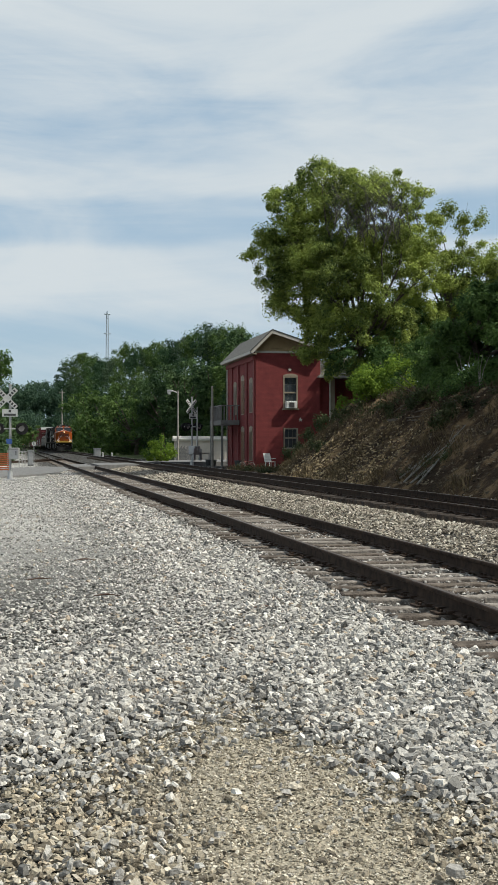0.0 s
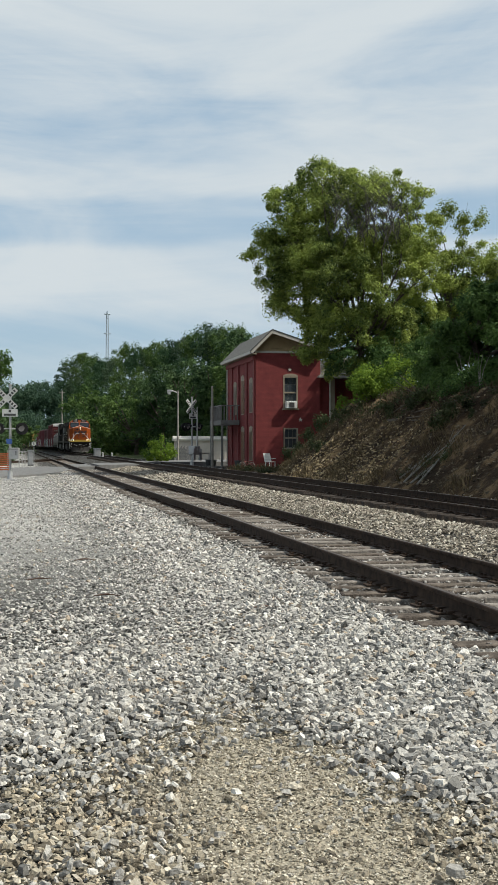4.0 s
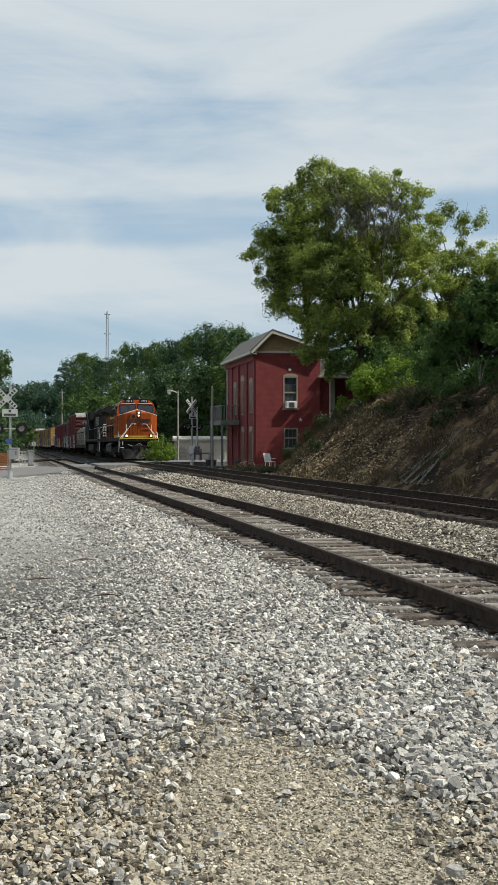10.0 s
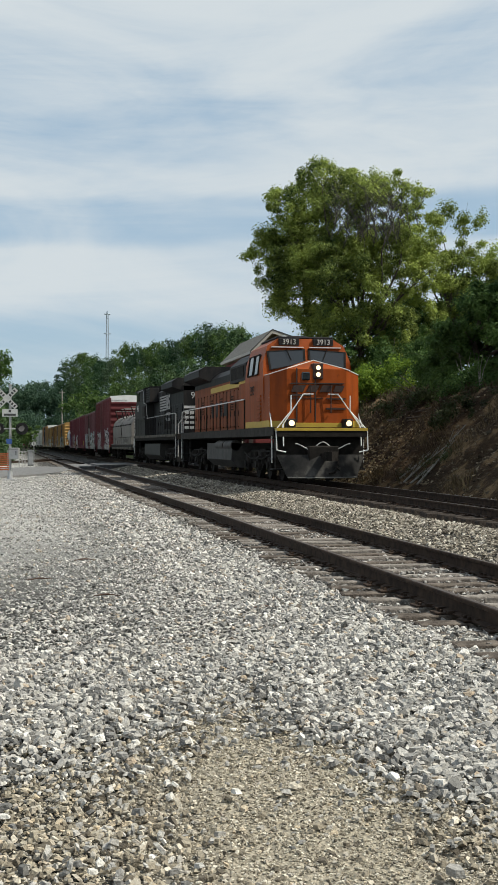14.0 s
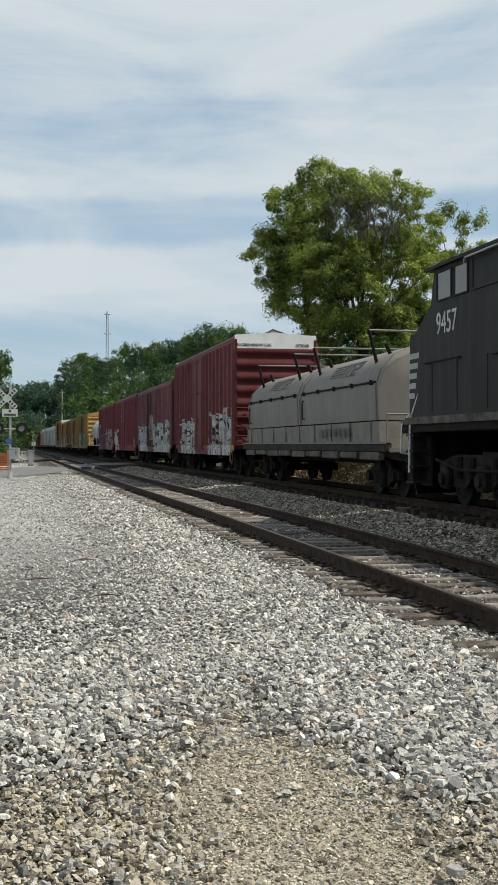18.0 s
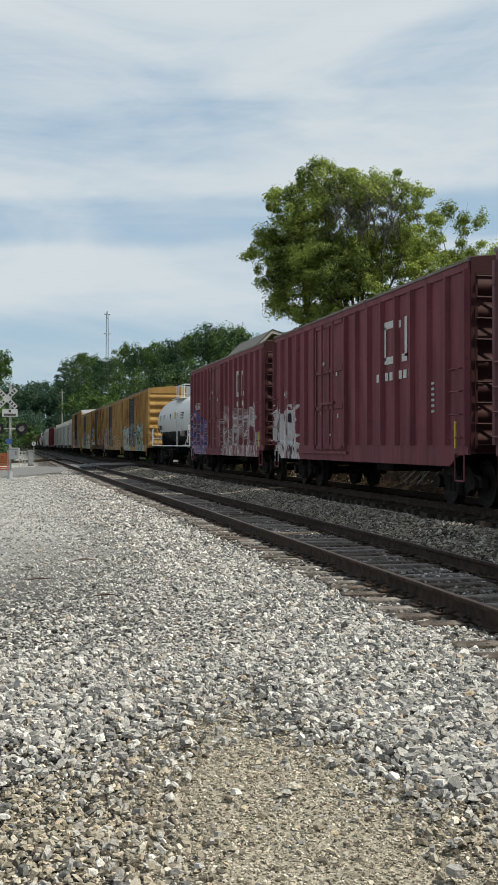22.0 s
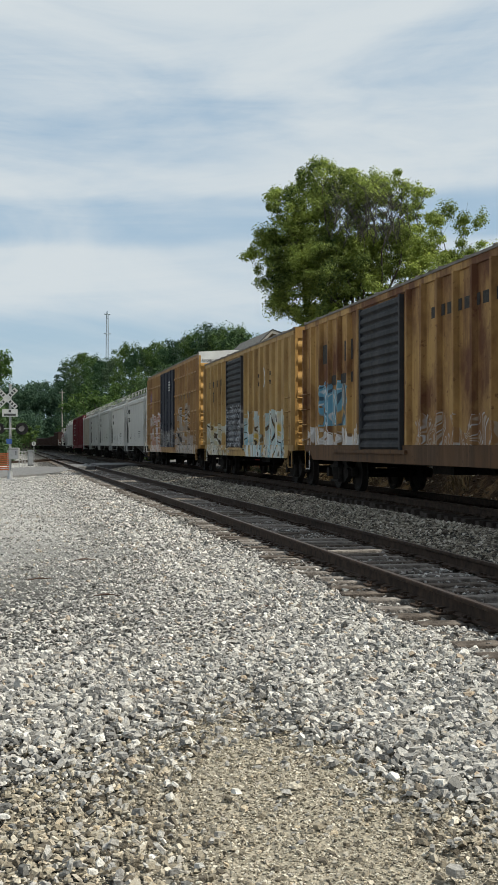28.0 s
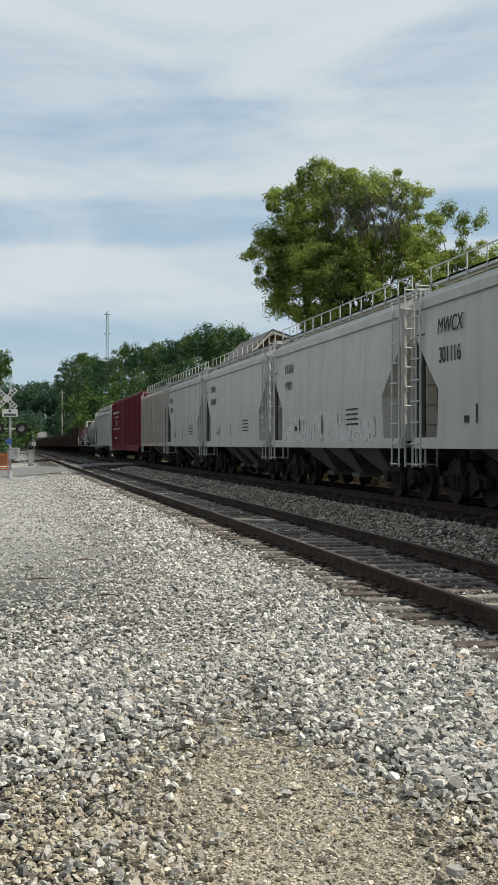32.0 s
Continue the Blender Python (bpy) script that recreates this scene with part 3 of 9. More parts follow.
def shrub(label, lobes, count, per, size, clump, seed, leaf, stems=8):
    e = thing("bush", label, "bush", "bushes")
    c = clumps_in(lobes, count, seed)
    l0 = lobes[0]
    zb = float(land(l0[0], l0[1]))
    for t in c[::max(1, len(c) // stems)]:
        part("stem", Shape().tube((l0[0] + 0.2 * (t[0] - l0[0]), l0[1] + 0.2 * (t[1] - l0[1]), min(zb, l0[2]) - 0.3), tuple(t), 0.035, 5, 0.01), BARK, e)
    rng = np.random.default_rng(seed + 1)
    v, f = leaves(c, clump * rng.uniform(0.6, 1.2, (len(c), 1)) * np.ones((1, 3)), per, size, seed + 2)
    o = mesh_np("foliage", v, f, leaf)
    o.parent = e
    return e


def lobe(px, py, depth, rx, ry, rz):
    return (*at(px, py, depth), rx, ry, rz)


# the big tree behind the bank's crest
D = 62
tree("large spreading green tree with some bare twigs", (*at(640, 690, D)[:2], 3.2), at(640, 620, D),
     [lobe(575, 400, D, 3.5, 3.4, 3.1), lobe(665, 390, D, 3.3, 3.4, 2.6), lobe(505, 460, D, 1.9, 2.4, 1.8), lobe(540, 520, D, 2.3, 2.6, 2.2), lobe(700, 480, D + 1, 2.8, 2.8, 2.3), lobe(580, 590, D - 1, 1.8, 2.2, 1.5), lobe(650, 590, D - 1, 2.8, 2.2, 1.6), lobe(620, 500, D - 2, 3.2, 2.0, 2.2), lobe(558, 310, D, 0.9, 0.9, 0.9), lobe(482, 472, D, 1.2, 1.6, 1.4), lobe(520, 520, D, 1.7, 2.2, 1.6), lobe(548, 605, D, 1.2, 1.6, 1.1), lobe(590, 632, D, 1.7, 1.7, 1.0), lobe(645, 640, D, 1.8, 1.8, 1.0), lobe(740, 360, D, 1.0, 1.2, 0.9), lobe(620, 625, D, 2.6, 2.0, 1.1), lobe(715, 585, D + 1, 2.6, 2.0, 1.7), lobe(562, 585, D, 1.2, 1.6, 1.4), lobe(472, 455, D, 1.0, 1.5, 1.5), lobe(505, 390, D, 1.5, 2.0, 1.4), lobe(600, 455, D, 3.0, 2.6, 2.2), lobe(735, 400, D + 1, 1.4, 1.6, 1.2), lobe(620, 335, D, 2.2, 2.2, 1.1)],
     900, 230, 0.16, 0.56, 5, LEAF_TREE, 0.46, 0.2, 3, 0.5, (*at(655, 385, D - 3), 2.3, 2.6, 1.25))
tree("tall slender green tree on the bank", (*at(800, 640, D + 3)[:2], 4.0), at(800, 580, D + 3),
     [lobe(795, 385, D + 3, 1.0, 1.1, 0.9), lobe(830, 410, D + 3, 1.0, 1.0, 1.2), lobe(765, 470, D + 3, 1.7, 1.8, 1.5), lobe(850, 480, D + 3, 1.6, 1.6, 1.3), lobe(900, 470, D + 3, 1.6, 1.6, 1.4), lobe(800, 540, D + 3, 2.4, 1.8, 1.6)],
     150, 260, 0.16, 0.56, 9, LEAF_TREE, 0.12, 0.13, 3, 0.5)
tree("dense unseen dark green tree added on the crest to shade the bank", (*at(850, 690, 46)[:2], 3.8), at(850, 640, 46),
     [lobe(850, 590, 46, 1.9, 2.0, 1.5), lobe(790, 625, 47, 1.3, 1.5, 1.1), lobe(900, 560, 46, 2.0, 2.0, 1.8), lobe(930, 640, 44, 2.2, 2.2, 1.6), lobe(760, 640, 50, 1.3, 1.3, 0.9)],
     170, 280, 0.17, 0.5, 15, LEAF_DARK, 0.0, 0.14, 2)
rt = random.Random(17)
# row added just out of view on the right, to cast shade on the bank
for k in range(24):
    y = -4 + k * 2.2 + rt.uniform(-0.6, 0.6)
    x = max(18.6, 0.5035 * y + 1.6) + (0 if k % 2 else 3.9) + rt.uniform(0, 0.8)
    z = float(land(x, y))
    h = rt.uniform(4.6, 6.0)
    tree("unseen dark green tree added on the crest to shade the bank", (x, y, z), (x, y, z + 1.6), [(x, y, z + h, 2.3, 2.3, 2.8), (x - 0.4, y + 0.4, z + h - 2.4, 2.0, 2.1, 1.8)], 26, 90, 0.36, 0.85, 160 + k, LEAF_DARK, 0.0, 0.18, 0)
for k, (x, y, h) in enumerate(((24.0, 68.3, 4.9), (27.5, 68.0, 5.2), (23.6, 62.5, 3.4), (29.5, 64.0, 5.0))):
    z = float(land(x, y))
    tree("dark green tree beside the house", (x, y, z), (x, y, z + 1.5), [(x, y, z + h, 2.2, 2.2, 2.2), (x - 0.3, y, z + h - 1.8, 2.0, 2.0, 1.6)], 60, 150, 0.24, 0.8, 260 + k, LEAF_DARK, 0.0, 0.16, 1)
shrub("bright yellow-green sumac bush on the bank", [lobe(672, 676, 54, 1.30, 1.2, 0.80), lobe(705, 658, 54, 0.9, 0.9, 0.75), lobe(642, 686, 54, 0.8, 0.8, 0.5)], 56, 130, 0.17, 0.42, 21, LEAF_BUSH)
shrub("dark undergrowth below the trees", [lobe(680, 705, 56, 1.4, 1.2, 0.7), lobe(640, 640, 60, 2.2, 1.4, 1.1), lobe(740, 650, 57, 2.2, 1.4, 1.4), lobe(728, 672, 58, 1.6, 1.2, 1.0), lobe(700, 620, 62, 2.4, 1.6, 1.4)], 110, 150, 0.17, 0.5, 25, LEAF_DARK)
shrub("dark brambles on the crest of the bank", [lobe(800, 690, 45, 1.4, 1.4, 0.8), lobe(860, 690, 42, 1.5, 1.4, 0.7), lobe(745, 680, 50, 1.2, 1.2, 0.8)], 60, 150, 0.14, 0.42, 29, LEAF_DARK)
shrub("small yellowing bush beside the house", [lobe(612, 722, 66, 0.55, 0.5, 0.65)], 16, 90, 0.13, 0.26, 33, LEAF_BUSH, 5)
shrub("rounded green roadside bush", [lobe(287, 797, 86, 1.1, 1.1, 0.75), lobe(270, 805, 86, 0.8, 0.9, 0.5)], 34, 120, 0.16, 0.34, 37, LEAF_BUSH)

shrub("drab green bush beside the bend of the line", [lobe(50, 766, 182, 1.7, 1.6, 1.5), lobe(43, 772, 182, 1.5, 1.6, 1.5), lobe(56, 776, 184, 0.8, 1.0, 1.0)], 60, 110, 0.26, 0.5, 39, LEAF_PALE)

# woods beyond the crossing, tree by tree; all stand clear of the line
def clear_depth(px, r, room=4.5):
    return 2063 * (MAIN_X + room + r) / (px - 20)


WOODS = [(168, 738, 4.4), (205, 742, 4.4), (243, 742, 4.2), (330, 690, 4.0), (378, 680, 3.8), (290, 705, 4.0), (405, 640, 4.0), (345, 745, 3.0)]
for k, (px, py, r) in enumerate(WOODS):
    d = max(118, clear_depth(px, r))
    r *= d / 150
    x, y, z = at(px, py, d)
    tree("green broadleaf tree at the edge of the woods", (x, y, float(land(x, y))), (x, y, max(2.0, z - r)), [(x, y, z, r, r, r * 0.9), (x + r * 0.4, y - r * 0.3, z - r * 0.6, r * 0.8, r * 0.8, r * 0.6), (x - r * 0.3, y, z - r * 0.7, r * 0.7, r * 0.7, r * 0.7)],
         130, 70, 0.36 * d / 120, 0.85 * d / 120, 80 + k, LEAF_PALE if k in (0, 1, 2) else LEAF_WOOD, 0.1, 0.3, 0)


def far_woods(name, rows, seed, per, size, label, leaf):
    rng = np.random.default_rng(seed)
    C, R, S = [], [], []
    for px, py, d, r in rows:
        x, y, z = at(px, py, d)
        zb = float(land(x, y))
        for _ in range(46):
            dd = rng.normal(size=3)
            dd /= np.linalg.norm(dd)
            q = rng.uniform(0.55, 1.08)
            C.append((x + dd[0] * q * r, y + dd[1] * q * r, z - r + dd[2] * q * r * 0.95))
            R.append(r * rng.uniform(0.18, 0.36))
            S.append(size * r / 4)
        for h in np.arange(z - 2.2 * r, zb, -r * 0.7):
            for _ in range(5):
                C.append((x + rng.normal() * r * 0.7, y + rng.normal() * r * 0.7, h))
                R.append(r * 0.4)
                S.append(size * r / 4)
    C = np.array(C)
    v, f = leaves(C, np.array(R)[:, None] * np.ones((1, 3)), per, np.repeat(np.array(S), per), seed)
    o = mesh_np(name, v, f, leaf)
    return tagged(o, label, "woods", kind="stuff")


rw = random.Random(5)
ridge = []
for k in range(30):
    px = 132 + k * 10.6 + rw.uniform(-4, 4)
    top = float(np.interp(px, (128, 134, 160, 185, 230, 300, 340, 400, 440), (652, 628, 620, 640, 610, 606, 584, 574, 596))) + rw.uniform(-6, 9)
    d = clear_depth(px, 6.5) * 1.12 + 25
    ridge.append((px, top, d, rw.uniform(0.9, 1.35) * max(2.4, d * 0.0125)))
for k in range(36):
    px = 134 + k * 8.7 + rw.uniform(-5, 5)
    d = clear_depth(px, 5.5) + 12
    ridge.append((px, float(np.interp(px, (100, 440), (700, 645))) + rw.uniform(-34, 30), d, rw.uniform(0.9, 1.3) * max(2.3, d * 0.0125)))
WOOD_TONES = (("dark blue-green trees in the woods beyond the crossing", (0.012, 0.032, 0.014), (0.050, 0.098, 0.046)), ("mid green trees in the woods beyond the crossing", (0.020, 0.048, 0.014), (0.080, 0.140, 0.048)),
              ("yellow-green trees in the woods beyond the crossing", (0.032, 0.065, 0.014), (0.115, 0.175, 0.050)), ("grey-green trees in the woods beyond the crossing", (0.03, 0.05, 0.026), (0.085, 0.130, 0.070)))
for k, (lab, c0, c1) in enumerate(WOOD_TONES):
    mine = [r_ for i, r_ in enumerate(ridge) if (i * 7 + i // 3) % 4 == k]
    far_woods("woods", mine, 41 + k, 56, 0.50, lab, leaf_material("woodland_leaf_%d" % (k + 1), c0, c1, 0.25, 0.4))
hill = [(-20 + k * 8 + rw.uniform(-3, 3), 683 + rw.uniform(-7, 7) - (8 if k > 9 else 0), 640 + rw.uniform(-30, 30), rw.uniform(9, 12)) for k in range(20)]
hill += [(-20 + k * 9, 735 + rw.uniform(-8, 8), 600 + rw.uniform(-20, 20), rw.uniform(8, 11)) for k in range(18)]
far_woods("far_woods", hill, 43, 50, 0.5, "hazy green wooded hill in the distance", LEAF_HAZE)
left = [(-75 - 12 * (k % 3), 640 + 20 * (k % 2), 96 + 17 * k, 4.6) for k in range(12)] + [(-110 - 14 * (k % 2), 600 + 20 * (k % 2), 105 + 19 * k, 5.4) for k in range(10)] + [(-14, 712, 190, 4.0), (6, 724, 205, 3.6), (-30, 700, 150, 4.5), (0, 750, 140, 2.6), (14, 768, 170, 2.0), (-25, 740, 110, 3.0), (16, 735, 230, 3.4), (-5, 790, 120, 1.6)]
far_woods("trackside_woods", left, 47, 60, 0.5, "dense green trees along the line", LEAF_WOOD)
tree("green tree whose branches hang over the yard", (-4.6, 58, 0.0), (-4.4, 58, 3.4), [(*at(-50, 640, 58), 1.7, 1.9, 1.3), (*at(4, 640, 58), 0.62, 0.8, 0.42), (*at(-8, 660, 58), 0.7, 0.8, 0.35)], 46, 130, 0.2, 0.45, 51, LEAF_DARK, 0.0, 0.2, 0)

# ------------------------------------------------------------ dry grass and rubble on the bank
rng = np.random.default_rng(70)
wx, wy = 13.0 + 4.5 * rng.random(560), 34 + 35 * rng.random(560)
wk = np.array([noise.noise(Vector((a * 0.5, b * 0.3, 9.0))) > 0.08 and not (37 < b < 55 and a < 15.4) for a, b in zip(wx, wy)])
wc = np.stack([wx, wy, land(wx, wy) + 0.12], 1)[wk]
v, f = leaves(wc, 0.32 * np.ones((len(wc), 3)), 60, 0.12, 72)
tagged(mesh_np("weeds", v, f, LEAF_WEED), "low dark green weeds on the bank", "weeds", kind="stuff")
rng = np.random.default_rng(71)
n = 24000
gx, gy = 12.6 + 6.0 * rng.random(n) ** 1.2, 18 + 51.5 * rng.random(n)
keep = np.array([noise.noise(Vector((a * 0.6, b * 0.35, 3.0))) > (-0.12 if a > 14.2 else 0.05) for a, b in zip(gx, gy)])
gx, gy = gx[keep], gy[keep]
n = len(gx)
gz = land(gx, gy) + 0.02
hgt = rng.uniform(0.15, 0.55, n)
az = rng.uniform(0, math.tau, n)
lean = rng.uniform(-0.6, 0.2, n)
wd_ = rng.uniform(0.006, 0.02, n)
px_ = np.stack([np.cos(az) * wd_, np.sin(az) * wd_, np.zeros(n)], 1)
b0 = np.stack([gx, gy, gz - 0.05], 1)
tip = b0 + np.stack([lean * hgt, rng.normal(size=n) * 0.35 * hgt, hgt * 0.75], 1)
mid = b0 * 0.5 + tip * 0.5 + np.stack([np.zeros(n), np.zeros(n), 0.12 * hgt], 1)
v = np.stack([b0 - px_, b0 + px_, mid + px_ * 0.8, mid - px_ * 0.8, tip - px_ * 0.2, tip + px_ * 0.2], 1).reshape(-1, 3)
i6 = np.arange(n)[:, None] * 6
f = np.concatenate([i6 + np.array([0, 1, 2, 3]), i6 + np.array([3, 2, 5, 4])])
grass = mesh_np("dry_grass", v, f, DRY)
tagged(grass, "dry brown grass tufts on the bank", "grass", kind="stuff")

DEADWOOD = mat("bleached_dead_wood", (0.16, 0.148, 0.13), 0.9, 0, (0.30, 0.28, 0.25), 12, 0.4)


def on_bank(px, depth):
    x, y, _ = at(px, 0, depth)
    return Vector((x, y, float(land(x, y)) + 0.06))


def bank_point(px, py):
    """Where the line of sight first meets the bank."""
    d = 24.0
    while d < 60 and at(px, py, d)[2] > float(land(*at(px, py, d)[:2])):
        d += 0.1
    return Vector(at(px, py, d - 0.1))


for k, pts in enumerate((((716, 858), (752, 826), (790, 795), (826, 758)), ((728, 860), (762, 834), (792, 806)), ((708, 852), (735, 832), (764, 806)), ((740, 862), (772, 828), (806, 784)))):
    pl = [bank_point(*q) + Vector((-0.04, -0.04, 0.07 + 0.03 * (i % 2))) for i, q in enumerate(pts)]
    e = thing("fallen_branch", "bleached fallen branch on the bank", "branch", "fallen branches")
    s = Shape()
    for i, (a, b) in enumerate(zip(pl, pl[1:])):
        s.tube(a, b, 0.034 - 0.006 * i, 6, 0.028 - 0.006 * i)
    part("stem", s, DEADWOOD, e)
    r = random.Random(k)
    for a, b in zip(pl, pl[1:]):
        for _ in range(2):
            o = a.lerp(b, r.uniform(0.1, 0.6))
            part("twig", Shape().tube(o, o + (b - a) * r.uniform(0.25, 0.45) + Vector((r.uniform(-0.12, 0.04), r.uniform(-0.12, 0.12), r.uniform(0.03, 0.2))), 0.014, 4, 0.005), DEADWOOD, e)
def bank_lobe(px, py, r):
    return (*(bank_point(px, py) + Vector((0, 0, 0.15))), r, r, r * 0.6)


shrub("low drab brambles on the bank beside the house", [bank_lobe(512, 812, 0.5), bank_lobe(534, 790, 0.7), bank_lobe(556, 772, 0.7), bank_lobe(582, 756, 0.8), bank_lobe(612, 742, 0.7), bank_lobe(566, 796, 0.5)], 46, 120, 0.13, 0.34, 47, LEAF_WEED, 6)
shrub("low drab brambles high on the bank", [bank_lobe(655, 735, 0.7), bank_lobe(700, 728, 0.8), bank_lobe(745, 722, 0.8), bank_lobe(792, 742, 0.7), bank_lobe(836, 730, 0.8), bank_lobe(770, 765, 0.5)], 46, 120, 0.13, 0.34, 48, LEAF_WEED, 6)
for k, (px, dp) in enumerate(((826, 44), (850, 42))):
    p0 = on_bank(px, dp)
    s = Shape()
    r = random.Random(k + 40)
    for _ in range(4):
        q = p0 + Vector((r.uniform(-0.5, 0.5), r.uniform(-0.6, 0.6), r.uniform(0.6, 1.5)))
        s.tube(p0, p0.lerp(q, 0.5) + Vector((0, 0.1, 0.1)), 0.022, 5, 0.016)
        s.tube(p0.lerp(q, 0.5) + Vector((0, 0.1, 0.1)), q, 0.016, 5, 0.006)
    solo("dead_stalk", s, DEADWOOD, "bare grey dead stalks on the bank", "branch", "dead stalks")

# ------------------------------------------------------------ house
HX, HY0, HY1, HZ = 15.12, 70.5, 80.0, 7.55
BRICK_WALL = mat("red_painted_brickwork", (0.165, 0.025, 0.026), 0.85, 0, (0.215, 0.035, 0.034), 2.2, 0.35, 18)
bnt = BRICK_WALL.node_tree   # courses of brick: fine mortar lines in colour and relief
b_co = bnt.nodes.new("ShaderNodeTexCoord")
b_sp, b_ad, b_cb = bnt.nodes.new("ShaderNodeSeparateXYZ"), bnt.nodes.new("ShaderNodeMath"), bnt.nodes.new("ShaderNodeCombineXYZ")
bnt.links.new(b_co.outputs["Object"], b_sp.inputs[0])
bnt.links.new(b_sp.outputs["X"], b_ad.inputs[0])
bnt.links.new(b_sp.outputs["Y"], b_ad.inputs[1])
bnt.links.new(b_ad.outputs[0], b_cb.inputs["X"])
bnt.links.new(b_sp.outputs["Z"], b_cb.inputs["Y"])
b_br = bnt.nodes.new("ShaderNodeTexBrick")
for k, v in (("Scale", 1.0), ("Mortar Size", 0.012), ("Brick Width", 0.22), ("Row Height", 0.078), ("Mortar Smooth", 0.3)):
    b_br.inputs[k].default_value = v
b_br.inputs["Color1"].default_value, b_br.inputs["Color2"].default_value, b_br.inputs["Mortar"].default_value = (1.06, 1.05, 1.05, 1), (0.93, 0.94, 0.94, 1), (0.76, 0.80, 0.80, 1)
bnt.links.new(b_cb.outputs[0], b_br.inputs["Vector"])
b_mx = bnt.nodes.new("ShaderNodeMixRGB")
b_mx.blend_type = "MULTIPLY"
b_mx.inputs[0].default_value = 1.0
b_pr = bnt.nodes["Principled BSDF"]
bnt.links.new(b_pr.inputs["Base Color"].links[0].from_socket, b_mx.inputs[1])
bnt.links.new(b_br.outputs["Color"], b_mx.inputs[2])
bnt.links.new(b_mx.outputs[0], b_pr.inputs["Base Color"])
BRICK_TRIM = mat("darker_red_paint", (0.15, 0.028, 0.028), 0.8, 0, (0.19, 0.035, 0.033), 3)
CREAM = mat("tan_window_paint", (0.34, 0.285, 0.22), 0.7, 0, (0.27, 0.225, 0.17), 6)
TAN_BOARD = mat("tan_gable_boards", (0.33, 0.24, 0.13), 0.8, 0, (0.28, 0.20, 0.11), 4)
SHINGLE = mat("grey_shingles", (0.10, 0.095, 0.085), 0.95, 0, (0.19, 0.18, 0.16), 6, 0.5, 25)
PANE = mat("window_glass", (0.06, 0.07, 0.08), 0.08, 0, spec=0.8)
FASCIA = mat("weathered_white_fascia", (0.52, 0.49, 0.44), 0.7, 0, (0.42, 0.4, 0.36), 5)
DARK_EDGE = mat("dark_roof_edge_metal", (0.03, 0.028, 0.027), 0.7, 0, (0.05, 0.047, 0.045), 6)
DECK_WOOD = mat("grey_painted_deck_wood", (0.13, 0.13, 0.125), 0.8, 0, (0.19, 0.185, 0.175), 5)
house = thing("house", "two-storey red painted brick house with a balcony", "house")
WX1 = 19.35
# front wall with its two window openings
fw = Shape()
W1, W2 = (16.92, 17.86, 3.95, 6.0), (16.95, 17.88, 1.45, 2.72)
t = 0.3
wxs, wzs = (HX, W1[0], W1[1] + 0.02, WX1), (-0.3, W2[2], W2[3], W1[2], W1[3], HZ)
fw.v = [(x, y, z) for y in (HY0, HY0 + t) for z in wzs for x in wxs]


def solid(i, j):
    return 0 <= i < 3 and 0 <= j < 5 and not (i == 1 and j in (1, 3))


for i in range(-1, 4):
    for j in range(-1, 6):
        if solid(i, j):
            c0 = j * 4 + i
            fw.f += [(c0, c0 + 1, c0 + 5, c0 + 4), (c0 + 24, c0 + 28, c0 + 29, c0 + 25)]
        if i < 3 and 0 <= j < 5 and solid(i, j) != solid(i + 1, j):
            c0 = j * 4 + i + 1
            fw.f.append((c0, c0 + 4, c0 + 28, c0 + 24))
        if 0 <= i < 3 and j < 5 and solid(i, j) != solid(i, j + 1):
            c0 = (j + 1) * 4 + i
            fw.f.append((c0, c0 + 1, c0 + 25, c0 + 24))
part("wall", fw, BRICK_WALL, house)
sw = Shape()
sw.box(HX, HX + t, HY0 + t, HY1, -0.3, HZ)
part("wall", sw, BRICK_WALL, house)
part("wall", Shape().box(HX + t, WX1 + 6, HY1 - t, HY1, -0.3, HZ), BRICK_WALL, house)
part("wall", Shape().box(WX1 - t, WX1, HY0 + t, HY1 - t, -0.3, HZ), BRICK_WALL, house)
# side wing
part("wing_wall", Shape().box(WX1 + 0.01, WX1 + 0.75, HY0 + 0.35, HY1 - 0.4, -0.3, 6.1), BRICK_WALL, house)
part("wing_wall", Shape().box(WX1 + 0.76, WX1 + 6.0, HY0 + 1.6, HY1 - 0.4, -0.3, 6.0), BRICK_WALL, house)
part("wing_trim", Shape().box(WX1 + 0.74, WX1 + 1.05, HY0 + 0.30, HY0 + 1.62, -0.3, 5.9), CREAM, house)
wr = Shape()   # hipped shingle roof of the wing, its eave towards the yard
wr.add([(WX1 - 0.25, HY0 - 0.25, 5.95), (WX1 + 7, HY0 - 0.25, 5.95), (WX1 + 7, HY1, 5.95), (WX1 - 0.25, HY1, 5.95), (WX1 + 1.3, HY0 + 1.4, 7.35), (WX1 + 5.5, HY0 + 1.4, 7.35), (WX1 + 5.5, HY1 - 0.5, 7.35), (WX1 + 1.3, HY1 - 0.5, 7.35)],
       [(0, 1, 5, 4), (1, 2, 6, 5), (2, 3, 7, 6), (3, 0, 4, 7), (4, 5, 6, 7), (0, 3, 2, 1)])
part("wing_roof", wr, SHINGLE, house, "grey shingled wing roof")
part("wing_fascia", Shape().box(WX1 - 0.1, WX1 + 1.4, HY0 - 0.2, HY0 - 0.152, 5.92, 6.1), FASCIA, house)
dsx = WX1 + 0.72
part("downspout", Shape().pipe([(dsx, HY0 + 0.26, 5.9), (dsx, HY0 + 0.26, 3.3), (dsx - 0.08, HY0 + 0.1, 2.9)], 0.06, 8), FASCIA, house, "white downspout")
